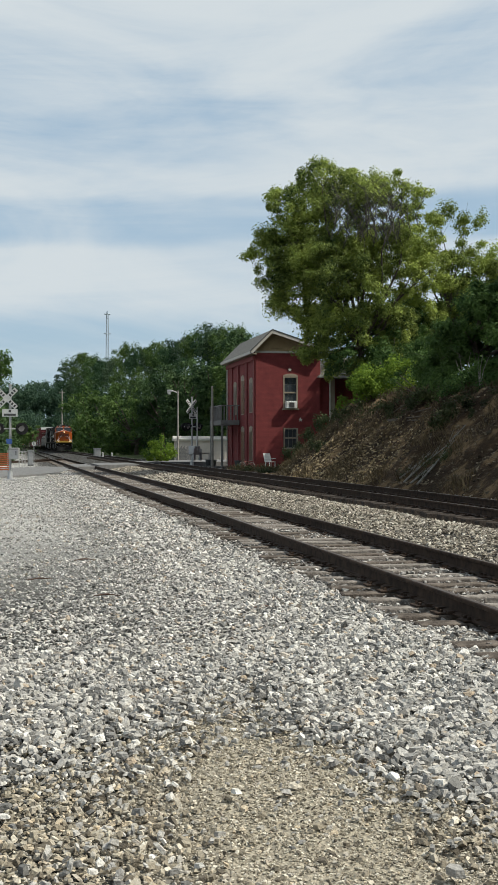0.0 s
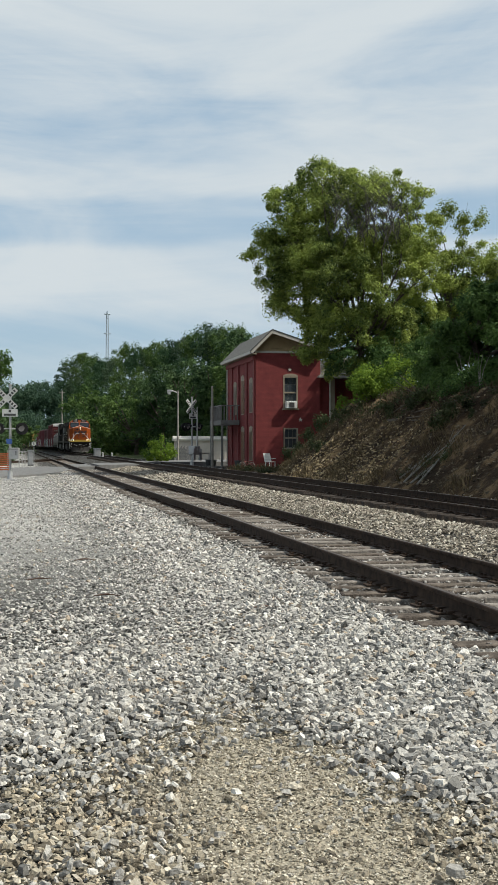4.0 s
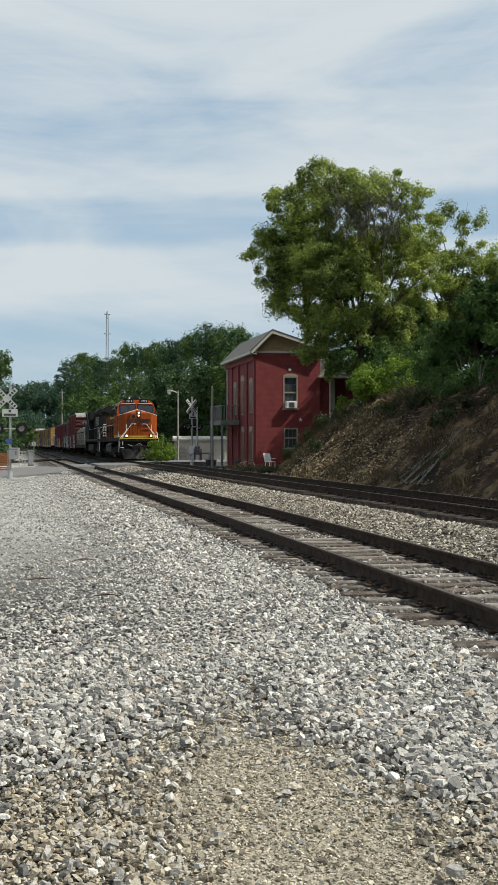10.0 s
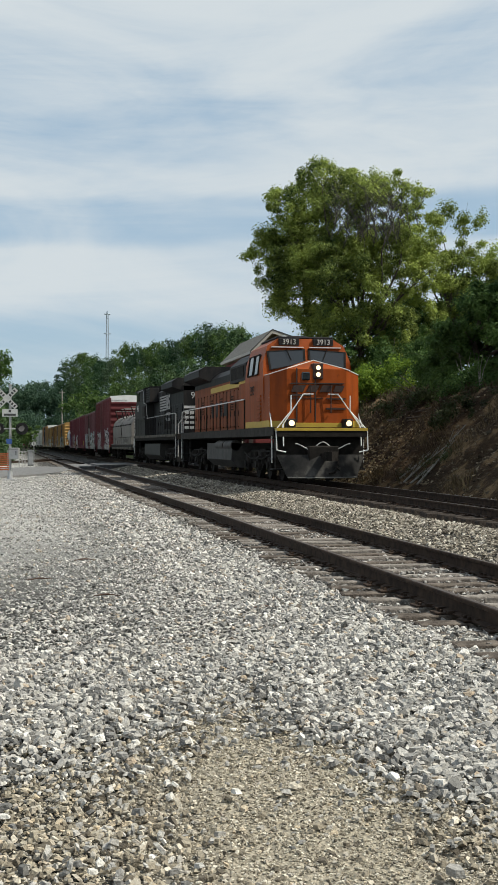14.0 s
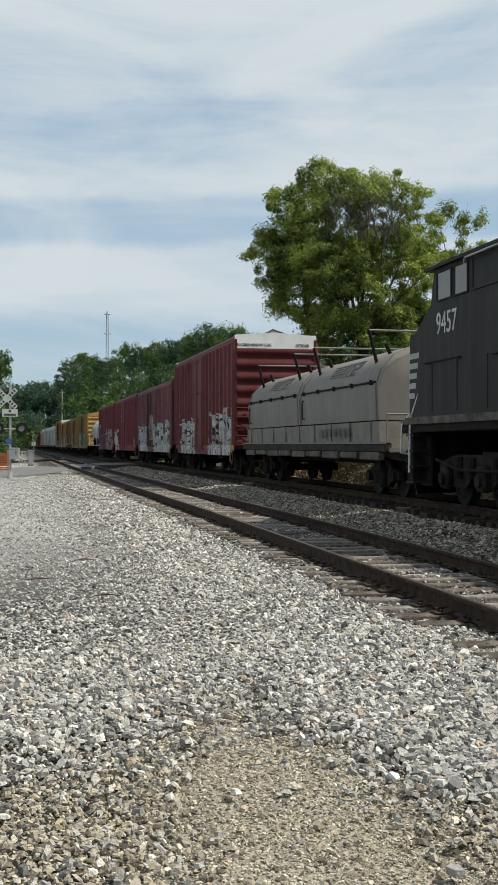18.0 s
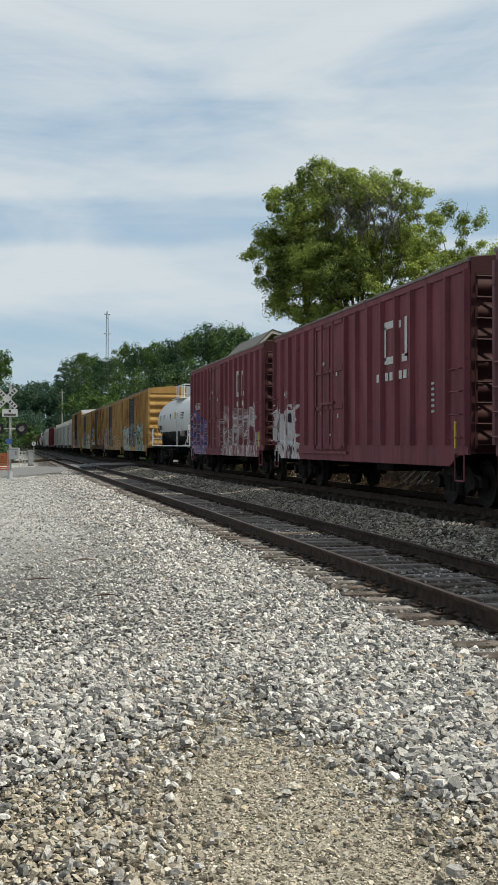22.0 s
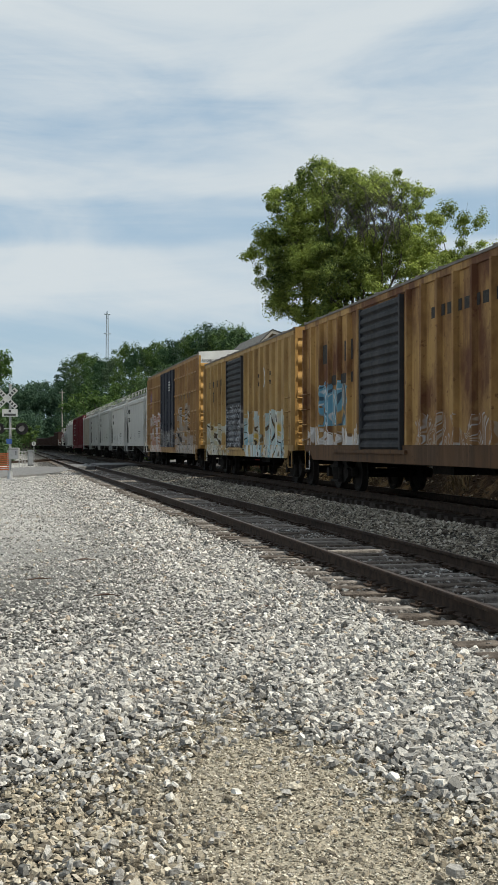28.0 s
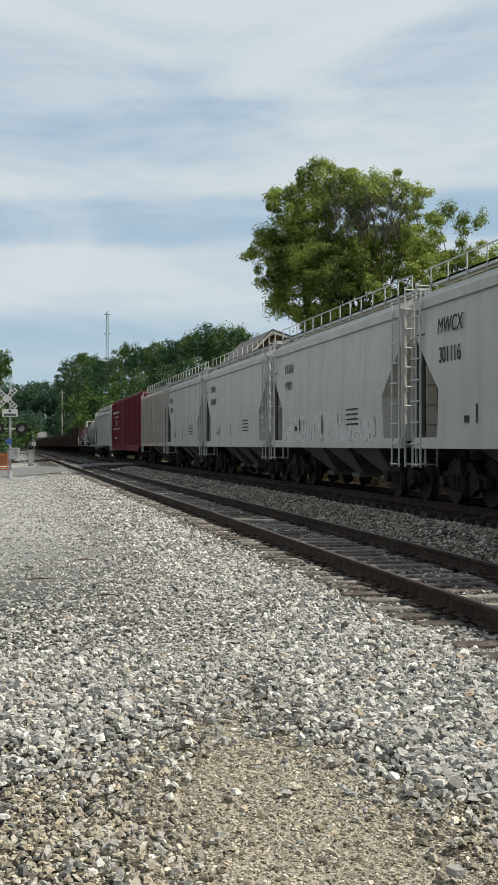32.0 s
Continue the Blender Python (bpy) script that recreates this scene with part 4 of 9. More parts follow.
part("downspout", Shape().pipe([(HX + 0.05, HY1 + 0.08, HZ - 0.2), (HX + 0.0, HY1 + 0.08, 0.2)], 0.055, 8).pipe([(HX - 0.07, HY1 - 0.2, HZ - 0.1), (HX - 0.07, HY1 - 0.2, 0.2)], 0.05, 8), FASCIA, house, "white downspout")
# roof: steep towards the track, shallow behind
PK = (HX + 0.98, 8.92)
EV = (HX - 0.42, 7.52)
BK = (WX1 + 0.4, 7.75)
gab = Shape().prism([(HX + 0.02, HZ), (HX + 0.05, HZ + 0.1), (PK[0], PK[1] - 0.12), (BK[0] - 0.4, HZ + 0.25), (WX1 - 0.02, HZ)], "y", HY0 + 0.02, HY0 + 0.2)
gable = part("gable", gab, TAN_BOARD, house, "tan boarded gable")
for k in range(7):
    z = HZ + 0.06 + k * 0.16
    part("gable_board", Shape().box(HX + 0.08 + k * 0.13, WX1 - 0.3 - k * 0.5, HY0 - 0.005, HY0 + 0.03, z, z + 0.145), TAN_BOARD, gable)
part("frieze", Shape().box(HX - 0.02, WX1, HY0 - 0.03, HY0 - 0.003, HZ - 0.08, HZ + 0.05), FASCIA, house)
th = 0.09
def slab(a, b, th_, y0, y1):
    return Shape().prism([a, b, (b[0], b[1] - th_), (a[0], a[1] - th_)], "y", y0, y1)


rf1 = part("roof", slab(EV, PK, th, HY0 - 0.42, HY1 + 0.4), SHINGLE, house, "grey shingled roof")
part("roof", slab(PK, BK, th, HY0 - 0.42, HY1 + 0.4), SHINGLE, house, "grey shingled roof")
part("drip_edge", Shape().prism([(EV[0] - 0.04, EV[1] + 0.02), (PK[0], PK[1] + 0.03), (BK[0], BK[1] + 0.03), (BK[0], BK[1] - 0.03), (PK[0], PK[1] - 0.04), (EV[0] - 0.04, EV[1] - 0.04)], "y", HY0 - 0.475, HY0 - 0.422), DARK_EDGE, house, "dark metal roof edge")
part("rake_board", Shape().prism([(EV[0], EV[1] - 0.02), (PK[0], PK[1] - 0.02), (PK[0], PK[1] - 0.24), (EV[0] + 0.12, EV[1] - 0.14)], "y", HY0 - 0.46, HY0 - 0.425), FASCIA, house, "white rake board")
part("rake_board", Shape().prism([(PK[0], PK[1] - 0.02), (BK[0], BK[1] - 0.02), (BK[0], BK[1] - 0.2), (PK[0], PK[1] - 0.24)], "y", HY0 - 0.46, HY0 - 0.425), FASCIA, house, "white rake board")
part("eave_fascia", Shape().box(EV[0] - 0.03, EV[0] + 0.02, HY0 - 0.42, HY1 + 0.4, EV[1] - 0.16, EV[1] - 0.0), FASCIA, house)
part("soffit", Shape().box(EV[0] + 0.02, HX + 0.02, HY0 - 0.40, HY1 + 0.38, EV[1] - 0.17, EV[1] - 0.12), CREAM, house)


def sash_window(x0, x1, z0, z1, y, arched, ac, cols=3, rows=2):
    w = part("window", Shape().box(x0 - 0.03, x1 + 0.03, y + 0.16, y + 0.24, z0, z1), FASCIA, house, "cream framed sash window")
    fr = Shape()
    b = 0.075
    fr.box(x0, x0 + b, y - 0.02, y + 0.16, z0, z1).box(x1 - b, x1, y - 0.02, y + 0.16, z0, z1).box(x0 + b, x1 - b, y - 0.02, y + 0.16, z1 - b, z1)
    zm = (z0 + z1) / 2
    fr.box(x0 + b, x1 - b, y + 0.03, y + 0.158, zm - 0.04, zm + 0.04)
    part("window_frame", fr, CREAM, w)
    part("window_sill", Shape().box(x0 - 0.08, x1 + 0.08, y - 0.08, y + 0.2, z0 - 0.09, z0, 0.01), CREAM, w)
    if arched:
        n = 8
        arch = [((x0 + x1) / 2 + (x1 - x0) / 2 * 1.06 * math.cos(math.pi * k / n), z1 - 0.02 + 0.2 * math.sin(math.pi * k / n)) for k in range(n + 1)]
        part("window_arch", Shape().prism(arch, "y", y - 0.03, y + 0.12), CREAM, w)
    for (za, zb) in ((z0 + 0.02, zm - 0.04), (zm + 0.04, z1 - b)):
        for i in range(cols):
            for j in range(rows):
                xa = x0 + b + (x1 - x0 - 2 * b) * i / cols + 0.012
                xb = x0 + b + (x1 - x0 - 2 * b) * (i + 1) / cols - 0.012
                z_a, z_b = za + (zb - za) * j / rows + 0.012, za + (zb - za) * (j + 1) / rows - 0.012
                part("pane", Shape().box(xa, xb, y + 0.10, y + 0.155, z_a, z_b), PANE, w)
    if ac:
        a = part("air_conditioner", Shape().box(x0 + 0.12, x1 - 0.12, y - 0.35, y + 0.1, z0 + 0.01, z0 + 0.46, 0.02), WHITE, w, "white window air conditioner")
        part("grille", Shape().box(x0 + 0.30, x1 - 0.30, y - 0.37, y - 0.345, z0 + 0.08, z0 + 0.38), DARK_GREY, a)


DARK_GREY = mat("dark_grey_plastic", (0.04, 0.04, 0.04), 0.6, 0, (0.06, 0.06, 0.06), 10)
sash_window(*W1, HY0, True, True)
sash_window(*W2, HY0, False, False, 3, 1)
# anchor stars on the wall
for x, z in ((17.35, 6.42), (18.05, 3.25)):
    o = []
    for k in range(10):
        r = 0.15 if k % 2 == 0 else 0.06
        o.append((x + r * math.sin(k * math.pi / 5), z + r * math.cos(k * math.pi / 5)))
    part("wall_star", Shape().prism(o, "y", HY0 - 0.03, HY0 - 0.002), FASCIA, house, "pale iron anchor star")
# track side: pilasters, doors and narrow windows
for y in (70.75, 73.1, 75.9, 78.2):
    part("pilaster", Shape().box(HX - 0.10, HX - 0.002, y - 0.22, y + 0.22, -0.2, 7.0, 0.02), BRICK_TRIM, house)
part("cornice", Shape().box(HX - 0.14, HX - 0.003, HY0, HY1, 7.0, 7.3, 0.02), BRICK_TRIM, house)
BLIND = mat("brown_blind_behind_glass", (0.09, 0.05, 0.035), 0.35, 0, (0.13, 0.075, 0.05), 4)
WOOD_DOOR = mat("brown_stained_door", (0.13, 0.06, 0.03), 0.6, 0, (0.18, 0.09, 0.045), 5)
for y, z0, z1, nm in ((74.5, 3.65, 6.0, "door"), (74.5, 0.3, 2.6, "door"), (71.8, 3.7, 5.7, "narrow_window"), (77.1, 3.7, 5.7, "narrow_window"), (71.8, 0.6, 2.6, "narrow_window")):
    d = part(nm, Shape().box(HX - 0.04, HX - 0.003, y - 0.5, y + 0.5, z0, z1, 0.006), CREAM, house, "cream framed " + nm.replace("_", " "))
    part("door_leaf" if nm == "door" else "pane", Shape().box(HX - 0.06, HX - 0.042, y - 0.4, y + 0.4, z0 + 0.06, z1 - 0.1), WOOD_DOOR if nm == "door" else BLIND, d)
    n = 8
    part("arch", Shape().prism([(y + 0.5 * math.cos(math.pi * k / n), z1 + 0.28 * math.sin(math.pi * k / n)) for k in range(n + 1)], "x", HX - 0.05, HX - 0.003), CREAM, d)
# balcony on posts
BX0, BY0, BY1, BZ = 13.75, 75.2, 79.6, 3.30
bal = part("balcony", Shape().box(BX0, HX - 0.1, BY0, BY1, BZ - 0.3, BZ, 0.01), DECK_WOOD, house, "grey painted wooden balcony")
for k in range(16):
    y = BY0 + 0.05 + (BY1 - BY0 - 0.1) * k / 15
    part("baluster", Shape().box(BX0 + 0.02, BX0 + 0.08, y - 0.035, y + 0.035, BZ, BZ + 0.95), DECK_WOOD, bal)
for k in range(1, 6):
    x = BX0 + (HX - BX0) * k / 6
    part("baluster", Shape().box(x - 0.035, x + 0.035, BY0 + 0.02, BY0 + 0.08, BZ, BZ + 0.95), DECK_WOOD, bal)
part("top_rail", Shape().box(BX0, BX0 + 0.1, BY0, BY1, BZ + 0.95, BZ + 1.03).box(BX0 + 0.1, HX - 0.1, BY0, BY0 + 0.1, BZ + 0.95, BZ + 1.03), DECK_WOOD, bal)
for x, y in ((BX0 + 0.1, BY0 + 0.1), (BX0 + 0.1, BY1 - 0.1)):
    part("balcony_post", Shape().box(x - 0.07, x + 0.07, y - 0.07, y + 0.07, -0.1, BZ - 0.3), DECK_WOOD, house)
# things by the house
e = thing("plastic_chair", "white plastic garden chair against the house wall", "chair", at=pose(15.9, 69.75, float(land(15.9, 69.75)) + 0.05, 0, 0, 25))
part("seat", Shape().box(-0.25, 0.25, -0.25, 0.22, 0.40, 0.44, 0.01), WHITE, e)
part("backrest", Shape().prism([(0.20, 0.42), (0.24, 0.42), (0.42, 0.95), (0.38, 0.95)], "x", -0.26, 0.26), WHITE, e)
for x in (-0.22, 0.22):
    for y in (-0.2, 0.2):
        part("leg", Shape().box(x - 0.02, x + 0.02, y - 0.02, y + 0.02, 0, 0.4), WHITE, e)
    part("armrest", Shape().box(x - 0.03, x + 0.03, -0.22, 0.3, 0.6, 0.63), WHITE, e)
PINK = mat("faded_red_frame_paint", (0.40, 0.16, 0.12), 0.5, 0, (0.32, 0.12, 0.1), 8)
e = thing("bicycle", "small faded red bicycle leaning by the house", "bicycle", at=pose(14.5, 70.2, 0.2, 0, 0, 75) @ Matrix.Scale(0.65, 4))
for y in (-0.45, 0.45):
    s = Shape()
    for k in range(16):
        a, b = k * math.tau / 16, (k + 1) * math.tau / 16
        s.tube((0, y + 0.28 * math.cos(a), 0.28 + 0.28 * math.sin(a)), (0, y + 0.28 * math.cos(b), 0.28 + 0.28 * math.sin(b)), 0.022, 5)
    for k in range(4):
        a = k * math.pi / 4
        s.tube((0, y + 0.28 * math.cos(a), 0.28 + 0.28 * math.sin(a)), (0, y - 0.28 * math.cos(a), 0.28 - 0.28 * math.sin(a)), 0.006, 4)
    part("wheel", s, FASCIA, e)
part("frame", Shape().pipe([(0, -0.45, 0.28), (0, -0.1, 0.28), (0, -0.2, 0.62), (0, 0.3, 0.6), (0, -0.1, 0.28)], 0.02, 6).pipe([(0, 0.45, 0.28), (0, 0.3, 0.6), (0, 0.27, 0.78)], 0.02, 6).pipe([(0, -0.45, 0.28), (0, -0.2, 0.62)], 0.015, 6), PINK, e)
part("saddle", Shape().box(-0.06, 0.06, -0.32, -0.1, 0.66, 0.71, 0.015), DARK_GREY, e)
part("handlebar", Shape().tube((-0.25, 0.27, 0.8), (0.25, 0.27, 0.8), 0.015, 6), STEEL, e)
for k, (x, y) in enumerate(((13.4, 76.2), (13.6, 77.3), (13.5, 78.6), (14.6, 73.6))):
    e = thing("planter", "dark plastic plant pot beside the house", "plant pot", "pots by the house", at=pose(x, y, 0.2))
    part("pot", Shape().tube((0, 0, 0), (0, 0, 0.38), 0.17, 12, 0.22).tube((0, 0, 0.36), (0, 0, 0.42), 0.24, 12), DARK_GREY, e)

# ------------------------------------------------------------ crossing signals and poles
SIGN_WHITE = mat("weathered_sign_white", (0.55, 0.55, 0.53), 0.6, 0, (0.45, 0.45, 0.43), 8)
SIGN_BLUE = mat("blue_sign_paint", (0.04, 0.10, 0.35), 0.5, 0, (0.05, 0.12, 0.38), 8)
LENS = mat("pale_dusty_signal_lens", (0.30, 0.27, 0.26), 0.25, 0, (0.38, 0.35, 0.34), 10)


def crossing_signal(px, base_y, depth, top, yaw, boxed):
    x, y, z = at(px, base_y, depth)
    z = float(land(x, y)) - 0.05
    e = thing("crossing_signal", "railroad crossing signal with crossbuck and twin lamps", "crossing signal", "crossing signals", at=pose(x, y, z, 0, 0, yaw))
    part("base", Shape().box(-0.28, 0.28, -0.28, 0.28, 0, 0.12, 0.02).tube((0, 0, 0.1), (0, 0, 0.5), 0.16, 12, 0.09), STEEL, e)
    part("pole", Shape().tube((0, 0, 0.1), (0, 0, top), 0.062, 12).tube((0, 0, top), (0, 0, top + 0.06), 0.075, 12), STEEL, e)
    for a in (45, -45):
        s = Shape().box(-0.62, 0.62, -0.012 + 0.012 * (a > 0), 0.012 + 0.012 * (a > 0), -0.11, 0.11)
        s.turn(pose(-0.14, -0.10, top - 0.62, 0, a, 0))
        b = part("crossbuck_board", s, SIGN_WHITE, e, "white crossbuck board")
        s = Shape()
        for k in range(8):
            if abs(k - 3.5) > 1:
                s.box(-0.55 + k * 0.145, -0.47 + k * 0.145, -0.016 + 0.012 * (a > 0) - 0.012, -0.013 + 0.012 * (a > 0), -0.06, 0.06)
        s.turn(pose(-0.14, -0.10, top - 0.62, 0, a, 0))
        part("lettering_bar", s, DECAL_SIGN, b)
    pl = part("track_plate", Shape().box(-0.36, 0.36, -0.11, -0.09, top - 1.48, top - 1.12), SIGN_WHITE, e, "white plate below the crossbuck")
    part("lettering_bar", Shape().box(-0.28, 0.28, -0.114, -0.109, top - 1.44, top - 1.34).box(-0.06, 0.06, -0.114, -0.109, top - 1.28, top - 1.16), DECAL_SIGN, pl)
    zl = top - 2.05
    part("lamp_arm", Shape().tube((-0.75, 0, zl), (0.75, 0, zl), 0.03, 8).tube((0, -0.3, zl), (0, 0.3, zl), 0.03, 8), STEEL, e)
    for sx in (-0.55, 0.55):
        for sy in (-1, 1):
            y0 = sy * 0.14
            lm = part("signal_lamp", Shape().tube((sx, y0, zl), (sx, y0 + sy * 0.03, zl), 0.28, 20).tube((sx, y0 - sy * 0.1, zl), (sx, y0, zl), 0.14, 12), BLACK, e, "black round lamp backboard")
            part("lens", Shape().tube((sx, y0 + sy * 0.03, zl), (sx, y0 + sy * 0.05, zl), 0.14, 16), LENS, lm)
            hd = Shape()
            for k in range(7):
                a, b = math.pi * k / 7, math.pi * (k + 1) / 7
                for rr in (0.17,):
                    hd.add([(sx + rr * math.cos(a), y0 + sy * 0.03, zl + rr * math.sin(a)), (sx + rr * math.cos(b), y0 + sy * 0.03, zl + rr * math.sin(b)), (sx + rr * math.cos(b), y0 + sy * 0.28, zl + rr * math.sin(b)), (sx + rr * math.cos(a), y0 + sy * 0.28, zl + rr * math.sin(a))], [(0, 1, 2, 3)])
            part("hood", hd, BLACK, lm)
    if boxed:
        bx = part("junction_box", Shape().box(-0.05, 0.42, -0.2, 0.2, 1.05, 1.6, 0.02), STEEL, e, "grey control cabinet on the pole")
        part("latch", Shape().box(0.28, 0.32, -0.22, -0.2, 1.25, 1.45), DARK_GREY, bx)
        part("hinge_strip", Shape().box(-0.02, 0.39, -0.206, -0.198, 1.52, 1.55), DARK_GREY, bx)
        part("notice", Shape().box(-0.16, 0.1, -0.085, -0.07, 1.78, 2.02), SIGN_BLUE, e, "small blue emergency notice")
    else:
        part("gate_mechanism", Shape().box(-0.3, 0.3, -0.55, 0.05, 0.9, 1.5, 0.03), STEEL, e)
        part("gate_arm", Shape().add([(-0.05, -0.5, 1.2), (0.05, -0.5, 1.2), (0.05, -0.56, 1.2), (-0.05, -0.56, 1.2), (-0.03, -0.5, 4.2), (0.03, -0.5, 4.2), (0.03, -0.54, 4.2), (-0.03, -0.54, 4.2)],
                                     [(0, 1, 2, 3), (4, 5, 6, 7), (0, 1, 5, 4), (1, 2, 6, 5), (2, 3, 7, 6), (3, 0, 4, 7)]), SIGN_WHITE, e)
        part("counterweight", Shape().box(-0.4, -0.2, -0.6, -0.45, 0.5, 1.3, 0.02).box(0.2, 0.4, -0.6, -0.45, 0.5, 1.3, 0.02), STEEL, e)
        part("fence_guard", Shape().pipe([(-0.8, -0.9, 0), (-0.8, -0.9, 1.0), (0.8, -0.9, 1.0), (0.8, -0.9, 0)], 0.04, 6), STEEL, e)


DECAL_SIGN = mat("black_sign_lettering", (0.03, 0.03, 0.03), 0.6, 0, (0.06, 0.06, 0.06), 8)
crossing_signal(18, 848, 54, 4.55, -8, True)
crossing_signal(340, 826, 80, 4.9, 35, False)


def pole(name, label, px, depth, top_y, r, m, category):
    x, y, z = at(px, top_y, depth)
    zb = float(land(x, y)) - 0.2
    e = thing(name, label, category)
    part("post", Shape().tube((x, y, zb), (x, y, z), r, 10, r * 0.7), m, e)
    return e, (x, y, z)


POLE_WOOD = mat("grey_pole_wood", (0.20, 0.18, 0.16), 0.9, 0, (0.3, 0.28, 0.25), 5, 0.3)
e, (x, y, z) = pole("street_lamp", "grey street lamp with a bracket arm", 315, 90, 692, 0.09, POLE_WOOD, "street lamp")
part("bracket", Shape().pipe([(x, y, z - 0.2), (x - 0.45, y, z + 0.0), (x - 0.62, y, z - 0.02)], 0.035, 6), STEEL, e)
part("lamp_head", Shape().box(x - 0.85, x - 0.45, y - 0.1, y + 0.1, z - 0.12, z + 0.05, 0.03), STEEL, e)
part("lens", Shape().tube((x - 0.7, y, z - 0.3), (x - 0.7, y, z - 0.12), 0.1, 12, 0.14), SIGN_WHITE, e)
pole("utility_pole", "grey wooden utility pole before the house", 376, 76, 684, 0.10, POLE_WOOD, "utility pole")
e, (x, y, z) = pole("utility_pole", "tall wooden utility pole in the woods", 110, 330, 692, 0.22, POLE_WOOD, "utility pole")
part("crossarm", Shape().box(x - 0.9, x + 0.9, y - 0.06, y + 0.06, z - 0.7, z - 0.55), POLE_WOOD, e)
# radio mast on the far hill
mx, my, mz = at(190, 552, 900)
zb = 20.0
e = thing("radio_mast", "tall grey lattice radio mast on the hill", "radio mast")
MAST = mat("mast_steel", (0.33, 0.38, 0.44), 0.6, 0.2, (0.38, 0.43, 0.48), 1)
hgt = mz - zb
for k in range(3):
    a = k * math.tau / 3 + 0.3
    part("leg", Shape().tube((mx + 1.9 * math.cos(a), my + 1.9 * math.sin(a), zb - 14), (mx + 0.9 * math.cos(a), my + 0.9 * math.sin(a), mz - 3), 0.28, 6), MAST, e)
br = Shape()
for k in range(26):
    z0, z1 = zb + hgt * k / 26, zb + hgt * (k + 1) / 26 - 0.5
    q0, q1 = 1.9 - 1.0 * k / 26, 1.9 - 1.0 * (k + 1) / 26
    for i in range(3):
        a, b = i * math.tau / 3 + 0.3, (i + 1) * math.tau / 3 + 0.3
        br.tube((mx + q0 * math.cos(a), my + q0 * math.sin(a), z0), (mx + q1 * math.cos(b), my + q1 * math.sin(b), z1), 0.1, 4)
part("bracing", br, MAST, e)
part("antenna_ring", Shape().tube((mx - 2.3, my, mz - 2.0), (mx + 2.3, my, mz - 2.0), 0.5, 6).tube((mx, my - 2, mz - 1.2), (mx, my + 2, mz - 1.2), 0.5, 6).tube((mx, my, mz - 3), (mx, my, mz + 0.5), 0.5, 6), MAST, e)
part("antenna_ring", Shape().tube((mx - 2.6, my, mz - 17.5), (mx + 2.6, my, mz - 17.5), 0.4, 6), MAST, e)

# low shed, cabinets, signs and fence beyond the road
SHED = mat("cream_metal_siding", (0.60, 0.52, 0.46), 0.6, 0, (0.52, 0.45, 0.40), 3)
sx0, sy0, _ = at(326, 800, 108)
sx1, sy1, _ = at(420, 800, 112)
e = thing("shed", "long low cream metal shed beyond the road", "shed", at=pose((sx0 + sx1) / 2, (sy0 + sy1) / 2, -0.1, 0, 0, -6))
lw = (sx1 - sx0) / 2 + 0.6
part("wall", Shape().box(-lw, lw, 0, 3.5, 0, 2.15), SHED, e)
for k in range(18):
    x = -lw + 2 * lw * (k + 0.5) / 18
    part("panel", Shape().box(x - 0.10, x + 0.10, -0.03, -0.002, 0.1, 2.1), SHED, e)
part("roof", Shape().prism([(-0.25, 2.15), (3.75, 2.15), (3.75, 2.35), (1.75, 2.6), (-0.25, 2.3)], "x", -lw - 0.2, lw + 0.2), FASCIA, e)


def cabinet(px, py, depth, w, h, label):
    x, y, z = at(px, py, depth)
    z = float(land(x, y)) - 0.02
    e = thing("relay_cabinet", label, "cabinet", "trackside cabinets", at=pose(x, y, z))
    part("body", Shape().box(-w / 2, w / 2, -0.35, 0.35, 0.12, h, 0.02), STEEL, e)
    part("plinth", Shape().box(-w / 2 - 0.05, w / 2 + 0.05, -0.4, 0.4, 0, 0.12), ASPHALT, e)
    part("door", Shape().box(-w / 2 + 0.06, w / 2 - 0.06, -0.37, -0.352, 0.2, h - 0.08), STEEL, e)
    part("roof", Shape().box(-w / 2 - 0.06, w / 2 + 0.06, -0.42, 0.42, h, h + 0.06), STEEL, e)


cabinet(172, 800, 130, 0.75, 1.1, "grey trackside relay cabinet")
cabinet(54, 806, 92, 0.35, 1.25, "narrow grey trackside cabinet")
e = thing("chain_link_fence", "grey chain-link fence beside the crossing", "fence")
for k in range(6):
    x, y, z = at(34 + k * 5.2, 800, 88 + k * 1.5)
    part("post", Shape().tube((x, y, float(land(x, y)) - 0.1), (x, y, 1.15), 0.035, 6), STEEL, e)
    if k:
        for q in range(9):
            z0 = 0.08 + q * 0.12
            part("wire", Shape().tube((xp, yp, z0), (x, y, z0), 0.009, 4), STEEL, e)
        part("top_rail", Shape().tube((xp, yp, 1.13), (x, y, 1.13), 0.022, 6), STEEL, e)
    xp, yp = x, y
for px, d in ((182, 128), (198, 126)):
    x, y, z = at(px, 805, d)
    e = thing("marker_post", "short white marker post beside the track", "marker post", "marker posts", at=pose(x, y, float(land(x, y))))
    part("post", Shape().tube((0, 0, -0.1), (0, 0, 0.6), 0.09, 8), SIGN_WHITE, e)
    part("cap", Shape().tube((0, 0, 0.6), (0, 0, 0.68), 0.14, 10, 0.05), SIGN_WHITE, e)
x, y, z = at(60, 786, 118)
e = thing("track_sign", "round white track sign on a thin post", "sign", at=pose(x, y, float(land(x, y))))
hh = z - float(land(x, y))
part("post", Shape().tube((0, 0, -0.1), (0, 0, hh), 0.035, 6), STEEL, e)
part("disc", Shape().tube((0, -0.05, hh), (0, -0.03, hh), 0.22, 20), SIGN_WHITE, e, "round white sign face")
